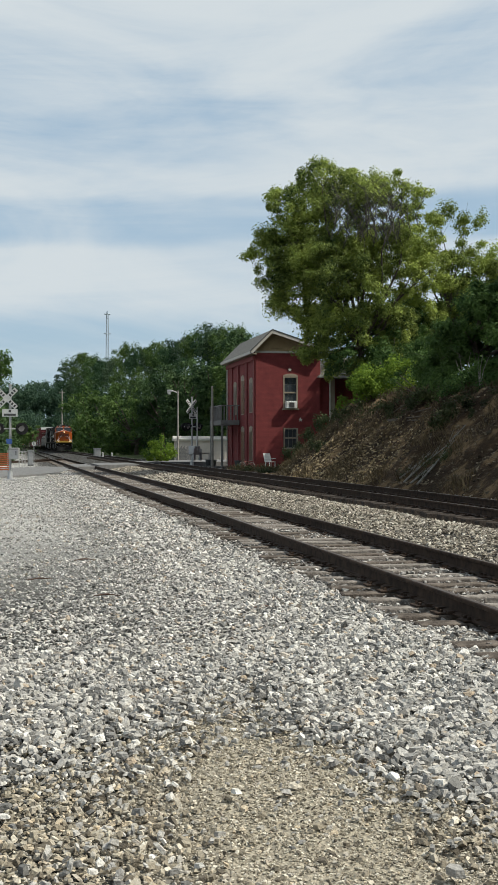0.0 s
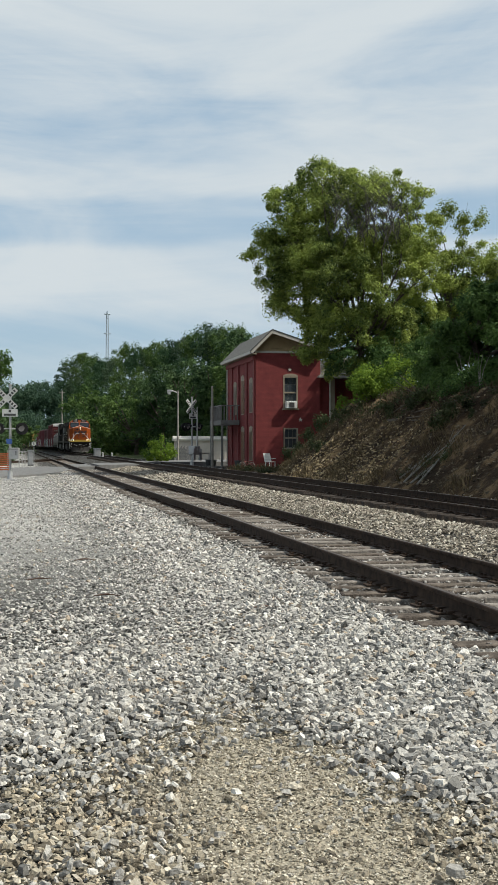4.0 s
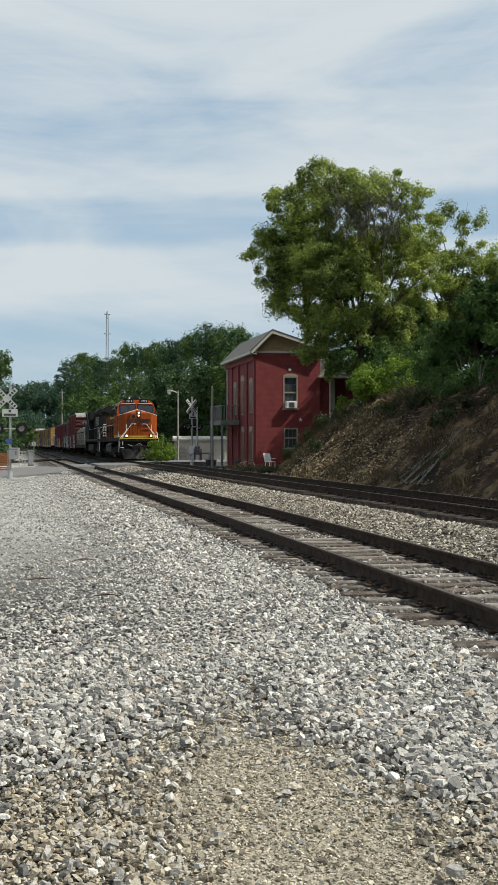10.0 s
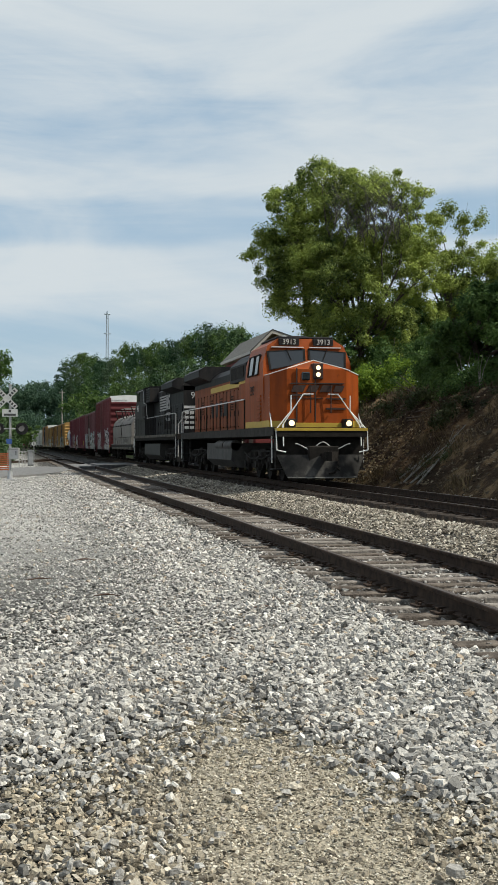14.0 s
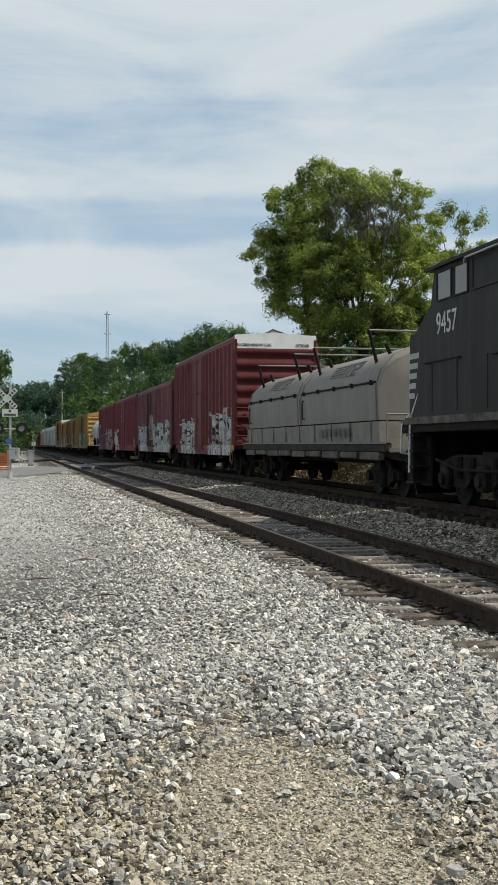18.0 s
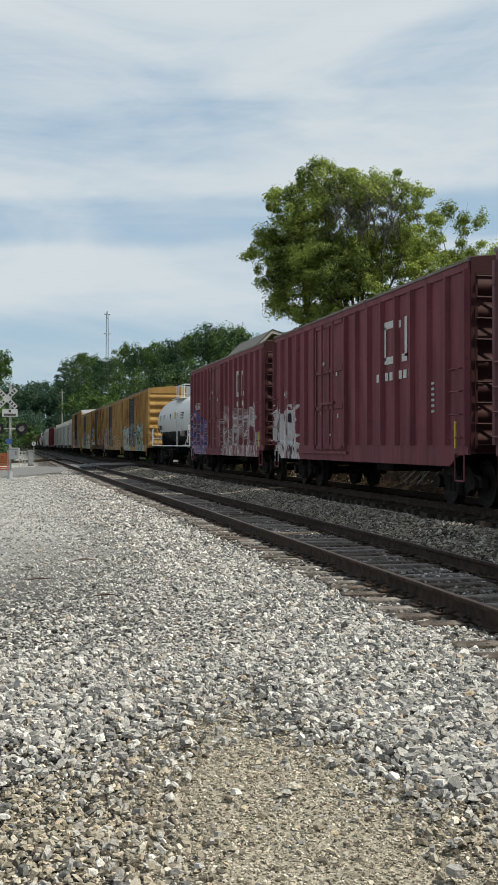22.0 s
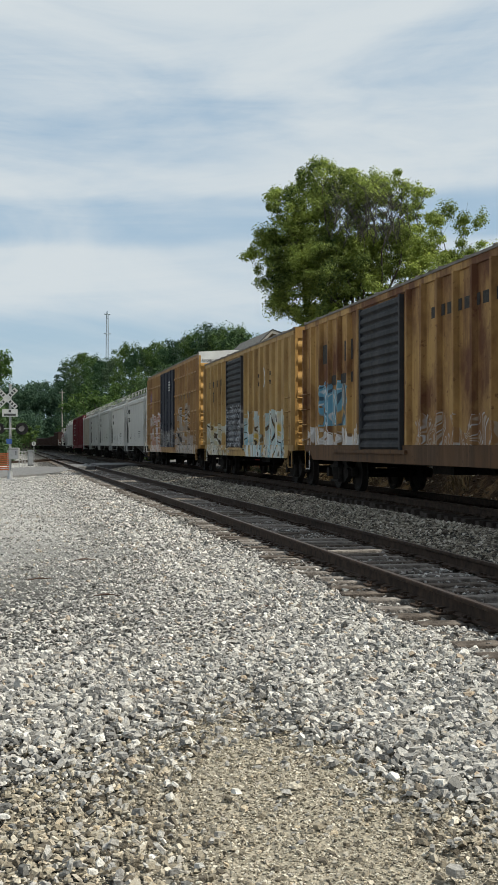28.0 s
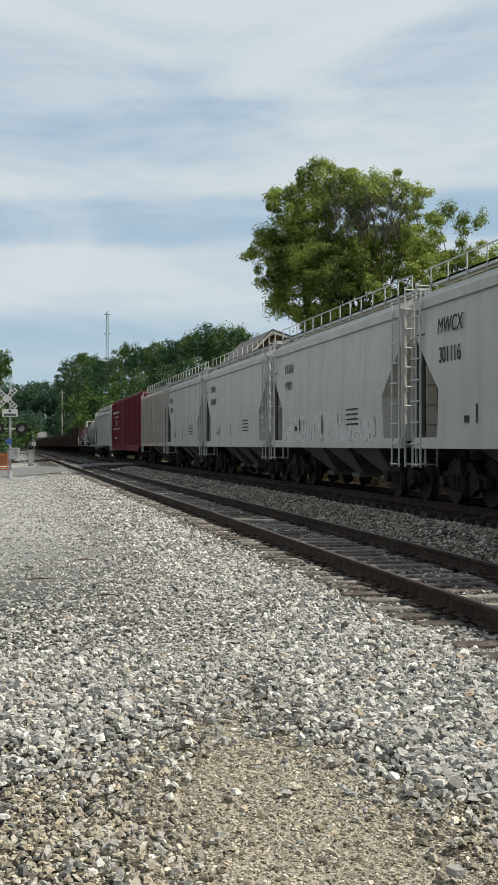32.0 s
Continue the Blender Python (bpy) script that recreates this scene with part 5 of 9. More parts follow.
part("mark", Shape().box(-0.04, 0.04, -0.056, -0.052, hh - 0.12, hh + 0.12), DECAL_SIGN, e)
ORANGE_NET = mat("orange_barrier_mesh", (0.42, 0.10, 0.03), 0.7, 0, (0.34, 0.08, 0.03), 10)
x, y, z = at(-4, 815, 70)
e = thing("safety_fence", "orange safety fence beside the road", "fence", at=pose(x, y, float(land(x, y))))
for k in range(9):
    part("slat", Shape().box(-2.6, 0.7, -0.01, 0.01, 0.15 + k * 0.12, 0.22 + k * 0.12), ORANGE_NET, e)
for k in range(5):
    part("post", Shape().tube((-2.6 + k * 0.8, 0.03, -0.2), (-2.6 + k * 0.8, 0.03, 1.35), 0.03, 6), STEEL, e)
# pale fence of the yard behind the signal
e = thing("picket_fence", "grey picket fence behind the road", "fence")
for k in range(16):
    x, y, z = at(312 + k * 1.9, 800, 95)
    part("picket", Shape().box(x - 0.035, x + 0.035, y - 0.015, y + 0.015, float(land(x, y)) - 0.05, 1.35 + 0.1 * (k % 3)), DECK_WOOD, e)
x0, y0, _ = at(312, 800, 95)
x1, y1, _ = at(341, 800, 95)
part("rail", Shape().tube((x0, y0 + 0.04, 0.9), (x1, y1 + 0.04, 0.9), 0.03, 5), DECK_WOOD, e)
# ------------------------------------------------------------ paint with graffiti, streaks and rust
def car_paint(name, base, base2, rust=(0.10, 0.05, 0.03), rust_amount=0.35, rough=0.65, tags=(), spec=0.12, blotch=0.0, dirt=0.45):
    """Weathered car paint. tags: (y0, y1, z0, z1, shift, fill colours, outline) painted over in car space."""
    m = bpy.data.materials.new(name)
    m.use_nodes = True
    nt = m.node_tree
    b = nt.nodes["Principled BSDF"]
    b.inputs["Roughness"].default_value = rough
    b.inputs["Specular IOR Level"].default_value = spec

    def node(kind, **kw):
        n = nt.nodes.new(kind)
        for k, v in kw.items():
            n.inputs[k].default_value = v
        return n

    def link(a, c):
        nt.links.new(a, c)

    def math_(op, a, c=None):
        n = nt.nodes.new("ShaderNodeMath")
        n.operation = op
        for k, v in enumerate((a, c)):
            if v is None:
                continue
            if isinstance(v, (int, float)):
                n.inputs[k].default_value = v
            else:
                link(v, n.inputs[k])
        return n.outputs[0]

    def mix(f, a, c):
        n = nt.nodes.new("ShaderNodeMixRGB")
        for k, v in enumerate((f, a, c)):
            if isinstance(v, (int, float)):
                n.inputs[k].default_value = v
            elif isinstance(v, tuple):
                n.inputs[k].default_value = (*v, 1)
            else:
                link(v, n.inputs[k])
        return n.outputs[0]

    co = node("ShaderNodeTexCoord")
    sep = node("ShaderNodeSeparateXYZ")
    link(co.outputs["Object"], sep.inputs[0])

    def stretched(sx, sy, sz, scale, detail=5.0, shift=0.0):
        mp = node("ShaderNodeMapping")
        mp.inputs["Scale"].default_value = (sx, sy, sz)
        mp.inputs["Location"].default_value = (shift, shift * 1.7, shift * 0.6)
        link(co.outputs["Object"], mp.inputs["Vector"])
        n = node("ShaderNodeTexNoise", Scale=scale, Detail=detail, Roughness=0.6)
        link(mp.outputs[0], n.inputs["Vector"])
        return n.outputs["Fac"]

    def ramp(f, p0, p1):
        n = node("ShaderNodeMapRange")
        n.inputs["From Min"].default_value, n.inputs["From Max"].default_value = p0, p1
        link(f, n.inputs["Value"])
        return n.outputs[0]

    col = mix(ramp(stretched(1, 1, 1, 0.7), 0.35, 0.65), base, base2)
    if blotch:
        col = mix(math_("MULTIPLY", ramp(stretched(1, 0.9, 0.55, 0.9, 7.0, 4.0), 0.44, 0.62), blotch), col, rust)
    grime = ramp(stretched(1, 3.6, 0.30, 1.0, 5.0, 2.0), 0.48, 0.72)
    col = mix(math_("MULTIPLY", grime, dirt), col, tuple(0.35 * v for v in base2))
    fade = ramp(stretched(1, 4.2, 0.4, 1.1, 5.0, 6.0), 0.52, 0.76)
    col = mix(math_("MULTIPLY", fade, 0.78 * dirt), col, tuple(min(1.0, 1.5 * v + 0.03) for v in base))
    streak = ramp(stretched(1, 5.0, 0.35, 1.0), 0.50, 0.72)
    col = mix(math_("MULTIPLY", streak, rust_amount), col, rust)
    spots = ramp(stretched(1, 1, 1, 7.0, 8.0), 0.60, 0.70)
    col = mix(math_("MULTIPLY", spots, rust_amount), col, rust)
    for y0, y1, z0, z1, shift, fills, outline in tags:
        ragged = math_("MULTIPLY", math_("SUBTRACT", stretched(0, 1.2, 1.2, 1.5, 3, shift), 0.5), 1.1)
        yy = math_("ADD", sep.outputs["Y"], ragged)
        zz = math_("ADD", sep.outputs["Z"], math_("MULTIPLY", ragged, 1.3))
        k = math_("MULTIPLY", math_("MULTIPLY", math_("GREATER_THAN", yy, y0), math_("LESS_THAN", yy, y1)),
                  math_("MULTIPLY", math_("GREATER_THAN", sep.outputs["Z"], z0), math_("LESS_THAN", zz, z1)))
        mp = node("ShaderNodeMapping")
        mp.inputs["Scale"].default_value, mp.inputs["Location"].default_value = (0, 1.25, 0.62), (0, shift, shift * 2)
        link(co.outputs["Object"], mp.inputs["Vector"])
        swirl = node("ShaderNodeTexNoise", Scale=1.25, Detail=1.2, Distortion=1.1)
        link(mp.outputs[0], swirl.inputs["Vector"])
        turn = math_("ABSOLUTE", math_("SUBTRACT", math_("FRACT", math_("MULTIPLY", swirl.outputs["Fac"], 5.0)), 0.5))
        cr = node("ShaderNodeValToRGB")
        el = cr.color_ramp.elements
        while len(el) < len(fills):
            el.new(0.5)
        for i, c in enumerate(fills):
            el[i].position, el[i].color = 0.36 + 0.28 * i / (len(fills) - 1), (*c, 1)
        link(stretched(0, 1.5, 0.8, 1.1, 2.0, shift + 3.0), cr.inputs[0])
        tagc = mix(math_("MULTIPLY", ramp(turn, 0.19, 0.23), math_("SUBTRACT", 1.0, ramp(turn, 0.26, 0.30))), cr.outputs[0], tuple(min(0.72, 0.3 + 0.7 * max(c)) for c in (fills[0],) * 3))
        tagc = mix(ramp(turn, 0.095, 0.07), tagc, outline)
        bare = ramp(stretched(0, 1.1, 0.6, 1.5, 2.0, shift + 9.0), 0.60, 0.62)
        drips = ramp(stretched(1, 6.0, 0.5, 1.2, 6.0, shift), 0.74, 0.46)
        worn = math_("MULTIPLY", math_("MULTIPLY", k, drips), math_("SUBTRACT", 1.0, bare))
        col = mix(math_("MULTIPLY", worn, 0.94), col, tagc)
    link(col, b.inputs["Base Color"])
    bp = node("ShaderNodeBump", Strength=0.15, Distance=0.02)
    link(stretched(1, 1, 1, 3.0), bp.inputs["Height"])
    link(bp.outputs[0], b.inputs["Normal"])
    return m


GALV = car_paint("dusty_roof_paint", (0.16, 0.145, 0.125), (0.22, 0.20, 0.175), (0.08, 0.05, 0.035), 0.5)
PALE = ((0.56, 0.57, 0.55), (0.40, 0.42, 0.41), (0.62, 0.62, 0.60), (0.30, 0.31, 0.31))
WHITES = ((0.62, 0.6, 0.58), (0.5, 0.48, 0.46), (0.7, 0.68, 0.66))
TEAL = ((0.15, 0.34, 0.31), (0.30, 0.44, 0.38), (0.08, 0.20, 0.19), (0.40, 0.46, 0.40))
BLUES = ((0.045, 0.06, 0.14), (0.07, 0.08, 0.20), (0.10, 0.11, 0.26), (0.16, 0.13, 0.28))
INK = (0.03, 0.03, 0.035)
DARK_STEEL = mat("grimy_black_steel", (0.010, 0.009, 0.008), 0.8, 0.0, (0.026, 0.022, 0.019), 3, 0.4, 20, spec=0.12)
TRUCK_STEEL = mat("dusty_cast_steel", (0.009, 0.008, 0.0075), 0.85, 0.0, (0.034, 0.030, 0.026), 4, 0.4, 25, spec=0.12)
WHEEL_STEEL = mat("worn_wheel_steel", (0.011, 0.010, 0.009), 0.75, 0.0, (0.028, 0.023, 0.020), 6, spec=0.15)
SILL_GREY = mat("dirty_sill_paint", (0.07, 0.065, 0.06), 0.8, 0, (0.13, 0.12, 0.105), 3)
GLASS_DARK = mat("tinted_cab_glass", (0.02, 0.024, 0.028), 0.06, 0.0, spec=0.8)
LOCO_YELLOW = mat("yellow_band_paint", (0.50, 0.34, 0.04), 0.5, 0, (0.42, 0.28, 0.04), 3)
TANK_SHEEN = mat("smooth_dark_fuel_tank_paint", (0.020, 0.019, 0.018), 0.55, 0, (0.036, 0.033, 0.030), 3, spec=0.3)
TANK_GREY = mat("grey_fuel_tank_paint", (0.028, 0.026, 0.024), 0.7, 0, (0.065, 0.060, 0.054), 3)
PLOW_GREY = mat("scuffed_plow_paint", (0.012, 0.012, 0.012), 0.7, 0, (0.085, 0.08, 0.072), 1.6, 0.2, spec=0.2, color3=(0.03, 0.028, 0.026))
WORN_EDGE = mat("bare_worn_steel_edge", (0.16, 0.15, 0.14), 0.6, 0.4, (0.24, 0.23, 0.21), 6)
EMBLEM = mat("dark_brown_emblem_paint", (0.022, 0.010, 0.007), 0.6, 0, (0.035, 0.013, 0.008), 6)
RAIL_DIM = mat("grimy_grey_handrail", (0.30, 0.30, 0.29), 0.6, 0, (0.42, 0.41, 0.40), 5)
SILL_DARK = mat("sooty_sill_and_recess_shade", (0.022, 0.020, 0.018), 0.8, 0, (0.05, 0.045, 0.04), 3, spec=0.15)
SILL_DUST = mat("dusty_walkway_edge_paint", (0.05, 0.045, 0.038), 0.8, 0, (0.16, 0.145, 0.12), 2.5, spec=0.15)
RAIL_WHITE = mat("white_handrail_paint", (0.7, 0.7, 0.68), 0.5, 0, (0.6, 0.6, 0.58), 8)
FADED = mat("faded_pinkish_stencil_paint", (0.30, 0.25, 0.24), 0.7, 0, (0.22, 0.17, 0.16), 12)
DECAL_WHITE = mat("white_stencil_paint", (0.62, 0.61, 0.58), 0.7, 0, (0.45, 0.44, 0.42), 12)
DECAL_BLACK = mat("black_stencil_paint", (0.03, 0.028, 0.026), 0.7, 0, (0.06, 0.055, 0.05), 12, spec=0.12)
DECAL_YELLOW = mat("yellow_placard_paint", (0.55, 0.42, 0.06), 0.6, 0, (0.48, 0.36, 0.05), 10)
DECAL_RED = mat("red_cap_paint", (0.45, 0.04, 0.05), 0.5, 0, (0.35, 0.04, 0.05), 8)


def glow(name, color, strength):
    m = bpy.data.materials.new(name)
    m.use_nodes = True
    b = m.node_tree.nodes["Principled BSDF"]
    b.inputs["Base Color"].default_value = (*color, 1)
    b.inputs["Emission Color"].default_value = (*color, 1)
    b.inputs["Emission Strength"].default_value = strength
    return m


LAMP_ON = glow("lit_lamp", (1.0, 0.72, 0.42), 1.7)


# ------------------------------------------------------------ lettering
def lettering(text, size, m, parent, place, name="lettering", squeeze=1.0, slant=0.0):
    """Text of that height as a thin mesh; place maps the text's plane (x right, y up, z out) into the parent."""
    c = bpy.data.curves.new(name, "FONT")
    c.body, c.size, c.extrude, c.align_x, c.shear = text, size * 1.4, 0.004, "CENTER", slant
    tmp = bpy.data.objects.new(name, c)
    scene.collection.objects.link(tmp)
    me = bpy.data.meshes.new_from_object(tmp)
    bpy.data.objects.remove(tmp)
    bpy.data.curves.remove(c)
    me.materials.clear()
    me.materials.append(m)
    me.transform(place @ Matrix.Diagonal((squeeze, 1, 1, 1)))
    ob = new(name, me)
    ob.parent = parent
    return ob


def on_left(x, y, z):
    """Plane on a car's side that faces the yard: reads from the car's rear to its front."""
    return Matrix(((0, 0, -1, x), (-1, 0, 0, y), (0, 1, 0, z), (0, 0, 0, 1)))


def on_front(x, y, z):
    return Matrix(((1, 0, 0, x), (0, 0, -1, y), (0, 1, 0, z), (0, 0, 0, 1)))


def bars(parent, m, x, boxes, name="mark"):
    """Plain painted bars on the yard side: (y0, y1, z0, z1)."""
    for y0, y1, z0, z1 in boxes:
        part(name, Shape().box(x - 0.004, x, y0, y1, z0, z1), m, parent)


# ------------------------------------------------------------ running gear, shared by all cars
CACHE = {}
WHEELS = []


def shared(key, build, material, smooth=0):
    if key not in CACHE:
        me = build().mesh(key, smooth)
        me.materials.append(material)
        CACHE[key] = me
    return CACHE[key]


def wheelset_shape():
    s = Shape()
    for side in (-1, 1):
        prof = [(0.0, 0.09), (0.10, 0.09), (0.12, 0.06), (0.34, 0.035), (0.39, 0.07), (0.46, 0.07), (0.47, -0.05), (0.50, -0.07), (0.50, -0.09), (0.40, -0.09), (0.36, -0.04), (0.12, -0.05), (0.0, -0.05)]
        n = 18
        vs = [(side * (0.80 + w), r * math.cos(i * math.tau / n), r * math.sin(i * math.tau / n)) for i in range(n) for r, w in prof]
        k = len(prof)
        s.add(vs, [(i * k + j, ((i + 1) % n) * k + j, ((i + 1) % n) * k + j + 1, i * k + j + 1) for i in range(n) for j in range(k - 1)])
    return s.tube((-1.05, 0, 0), (1.05, 0, 0), 0.085, 10)


def truck_shape(base):
    s = Shape()
    h = base / 2
    for side in (-1, 1):
        a, b = side * 0.93, side * 1.07
        s.prism([(-h - 0.25, 0.40), (-h - 0.22, 0.60), (-h + 0.15, 0.66), (-0.45, 0.86), (0.45, 0.86), (h - 0.15, 0.66), (h + 0.22, 0.60), (h + 0.25, 0.40), (h - 0.2, 0.40), (0.42, 0.22), (-0.42, 0.22), (-h + 0.2, 0.40)], "x", min(a, b), max(a, b))
        for q in (-h, h):
            s.tube((side * 1.02, q, 0.48), (side * 1.16, q, 0.48), 0.13, 10)
        for q in (-0.22, 0.0, 0.22):
            s.tube((side * 1.12, q, 0.30), (side * 1.12, q, 0.62), 0.085, 8)
        s.box(side * 1.12 - 0.12, side * 1.12 + 0.12, -0.36, 0.36, 0.24, 0.30)
        s.box(side * 1.12 - 0.12, side * 1.12 + 0.12, -0.36, 0.36, 0.62, 0.70)
    s.box(-1.2, 1.2, -0.2, 0.2, 0.62, 0.92)
    for q in (-0.55, 0.55):
        s.box(-0.9, 0.9, q - 0.05, q + 0.05, 0.36, 0.46)
    return s


def loco_truck_shape():
    s = Shape()
    for side in (-1, 1):
        a, b = side * 1.0, side * 1.18
        s.prism([(-2.3, 0.55), (-2.3, 0.85), (-1.4, 1.0), (1.4, 1.0), (2.3, 0.85), (2.3, 0.55), (1.55, 0.38), (0.95, 0.38), (0.6, 0.62), (0.3, 0.40), (-0.3, 0.40), (-0.6, 0.62), (-0.95, 0.38), (-1.55, 0.38)], "x", min(a, b), max(a, b))
        for q in (-1.8, 0, 1.8):
            s.box(min(side * 1.16, side * 1.32), max(side * 1.16, side * 1.32), q - 0.19, q + 0.19, 0.33, 0.80, 0.04)
            s.tube((side * 1.28, q, 0.53), (side * 1.38, q, 0.53), 0.12, 10)
        for q in (-1.2, -0.6, 0.6, 1.2):
            s.tube((side * 1.22, q, 0.55), (side * 1.22, q, 0.95), 0.10, 8)
        s.pipe([(side * 1.3, -2.2, 0.9), (side * 1.34, -1.0, 0.72), (side * 1.34, 1.0, 0.72), (side * 1.3, 2.2, 0.9)], 0.03)
    s.box(-1.1, 1.1, -0.35, 0.35, 0.7, 1.05)
    return s


def running_gear(e, ys, base=1.78, loco=False):
    for y in ys:
        if loco:
            me = shared("loco_truck", loco_truck_shape, TRUCK_STEEL)
        else:
            me = shared("truck%.2f" % base, lambda: truck_shape(base), TRUCK_STEEL)
        tr = new("truck", me)
        tr.parent = e
        tr.matrix_basis = pose(0, y, 0)
        for q in ((-1.8, 0, 1.8) if loco else (-base / 2, base / 2)):
            w = new("wheelset", shared("wheelset", wheelset_shape, WHEEL_STEEL, 30))
            w.parent = tr
            w.matrix_basis = pose(0, q, 0.475)
            WHEELS.append((w, q))


def coupler_shape():
    s = Shape()
    s.box(-0.09, 0.09, -0.75, 0.1, 0.74, 0.94, 0.02)
    s.prism([(-0.2, -0.98), (-0.05, -1.06), (0.08, -0.94), (0.2, -0.86), (0.2, -0.68), (-0.2, -0.68)], "z", 0.70, 0.98)
    return s.pipe([(0.32, -0.2, 0.82), (0.34, -0.6, 0.50), (0.25, -0.85, 0.42), (0.12, -0.98, 0.5)], 0.028)


def couplers(e, y_front, y_rear):
    me = shared("coupler", coupler_shape, DARK_STEEL)
    for y, turn in ((y_front, 0), (y_rear, 180)):
        o = new("coupler", me)
        o.parent = e
        o.matrix_basis = pose(0, y, 0, 0, 0, turn)


def ladder(parent, m, x, y0, y1, z0, z1, step=0.38, axis="y", r=0.014, name="ladder"):
    s = Shape()
    if axis == "y":
        for y in (y0, y1):
            s.box(x - 0.03, x + 0.0, y - 0.02, y + 0.02, z0, z1)
        n = max(2, int((z1 - z0) / step))
        for k in range(n + 1):
            z = z0 + 0.06 + (z1 - z0 - 0.12) * k / n
            s.tube((x - 0.05, y0, z), (x - 0.05, y1, z), r, 5)
    else:
        for q in (y0, y1):
            s.box(q - 0.02, q + 0.02, x - 0.03, x, z0, z1)
        n = max(2, int((z1 - z0) / step))
        for k in range(n + 1):
            z = z0 + 0.06 + (z1 - z0 - 0.12) * k / n
            s.tube((y0, x - 0.05, z), (y1, x - 0.05, z), r, 5)
    return part(name, s, m, parent)


# ------------------------------------------------------------ boxcars
def CAP_O(w, top):
    return [(-w, top - 0.58), (w, top - 0.58), (w, top + 0.01), (0, top + 0.11), (-w, top + 0.01)]


def boxcar(label, L, top, m, ribs, door="plug", door_m=None, cap=None, roof_m=None, door_at=0.0, door_w=3.0, horiz=False, sill_m=None, end_m=None):
    e = thing("boxcar", label, "boxcar", "cars of the train")
    hl, w, z0 = L / 2, 1.56, 1.05
    body = Shape().box(-w, w, -hl, hl, z0, top - 0.12)
    body_ob = part("body", body, m, e)
    # side sill, deeper amidships
    for side in (-1, 1):
        a, b = sorted((side * (w - 0.02), side * (w + 0.035)))
        deep = 0.24
        o = [(-hl, z0 - 0.02), (-hl, z0 + 0.16), (hl, z0 + 0.16), (hl, z0 - 0.02), (hl - 0.5, z0 - 0.03), (hl - 0.9, z0 - deep), (-hl + 0.9, z0 - deep), (-hl + 0.5, z0 - 0.03)]
        part("side_sill", Shape().prism(o, "x", a, b), sill_m or m, e)
        part("roof_rail", Shape().box(a, b, -hl, hl, top - 0.26, top - 0.1), m, e)
    # ribs
    for side in (-1, 1):
        n = ribs
        for k in range(n + 1):
            y = -hl + 0.06 + (L - 0.12) * k / n
            if abs(y - door_at) < door_w / 2 + 0.05:
                continue
            x0, x1 = sorted((side * w, side * (w + 0.105)))
            rw = 0.05 if horiz else 0.075
            part("rib", Shape().prism([(x0 if side > 0 else x1, y - rw), (x1 if side > 0 else x0, y - rw + 0.03), (x1 if side > 0 else x0, y + rw - 0.03), (x0 if side > 0 else x1, y + rw)], "z", z0 + 0.16, top - 0.26), m, e)
        if horiz:
            for z in (1.85, 2.75, 3.65, 4.50):
                for ya, yb in ((-hl, door_at - door_w / 2), (door_at + door_w / 2, hl)):
                    x0, x1 = sorted((side * w, side * (w + 0.07)))
                    part("belt_rail", Shape().box(x0, x1, ya, yb, z - 0.035, z + 0.035), m, e)
    # corrugated ends
    def end_shape():
        s = Shape()
        n = 7 if top < 5 else 8
        zb, zt = z0, top - 0.35
        o = [(-0.006, zb)]
        step = (zt - zb) / n
        for k in range(n):
            z = zb + k * step
            o += [(-0.006, z + 0.12 * step), (-0.030, z + 0.22 * step), (-0.066, z + 0.36 * step), (-0.080, z + 0.5 * step), (-0.066, z + 0.64 * step), (-0.030, z + 0.78 * step), (-0.006, z + 0.88 * step)]
        o += [(-0.006, zt), (0.1, zt), (0.1, zb)]
        s.prism(o, "x", -w + 0.08, w - 0.08)
        s.box(-w, -w + 0.09, -0.05, 0.05, zb, zt + 0.2)
        s.box(w - 0.09, w, -0.05, 0.05, zb, zt + 0.2)
        return s
    me = end_shape().mesh("end_wall", 40)
    me.materials.append(end_m or m)
    for y, t in ((-hl, 0), (hl, 180)):
        o = new("end_wall", me)
        o.parent = e
        o.matrix_basis = pose(0, y, 0, 0, 0, t)
    if cap:
        part("end_cap", Shape().prism(CAP_O(w, top), "y", -hl - 0.045, -hl + 0.05), cap, e, "white painted upper end")
        part("end_cap", Shape().prism(CAP_O(w, top), "y", hl - 0.05, hl + 0.045), cap, e, "white painted upper end")
    else:
        for ya, yb in ((-hl - 0.052, -hl + 0.02), (hl - 0.02, hl + 0.052)):
            part("end_gable", Shape().prism([(-w, top - 0.36), (w, top - 0.36), (w, top - 0.05), (0, top + 0.105), (-w, top - 0.05)], "y", ya, yb), end_m or m, e)
    # roof, low pitch with cross ribs
    rf = Shape()
    rf.prism([(-w - 0.06, top - 0.12), (-w - 0.06, top - 0.07), (0, top + 0.06), (w + 0.06, top - 0.07), (w + 0.06, top - 0.12)], "y", -hl - 0.03, hl + 0.03)
    n, rr_ = int(L / 1.2), []
    for k in range(n + 1):
        y = -hl + L * k / n
        rr_.append(Shape().prism([(-w - 0.05, top - 0.07), (-w - 0.05, top - 0.035), (0, top + 0.10), (w + 0.05, top - 0.035), (w + 0.05, top - 0.07)], "y", y - 0.04, y + 0.04))
    roof = part("roof", rf, roof_m or GALV, e)
    for s_ in rr_:
        part("roof_rib", s_, roof_m or GALV, roof)
    # doors on both sides
    dm = door_m or m
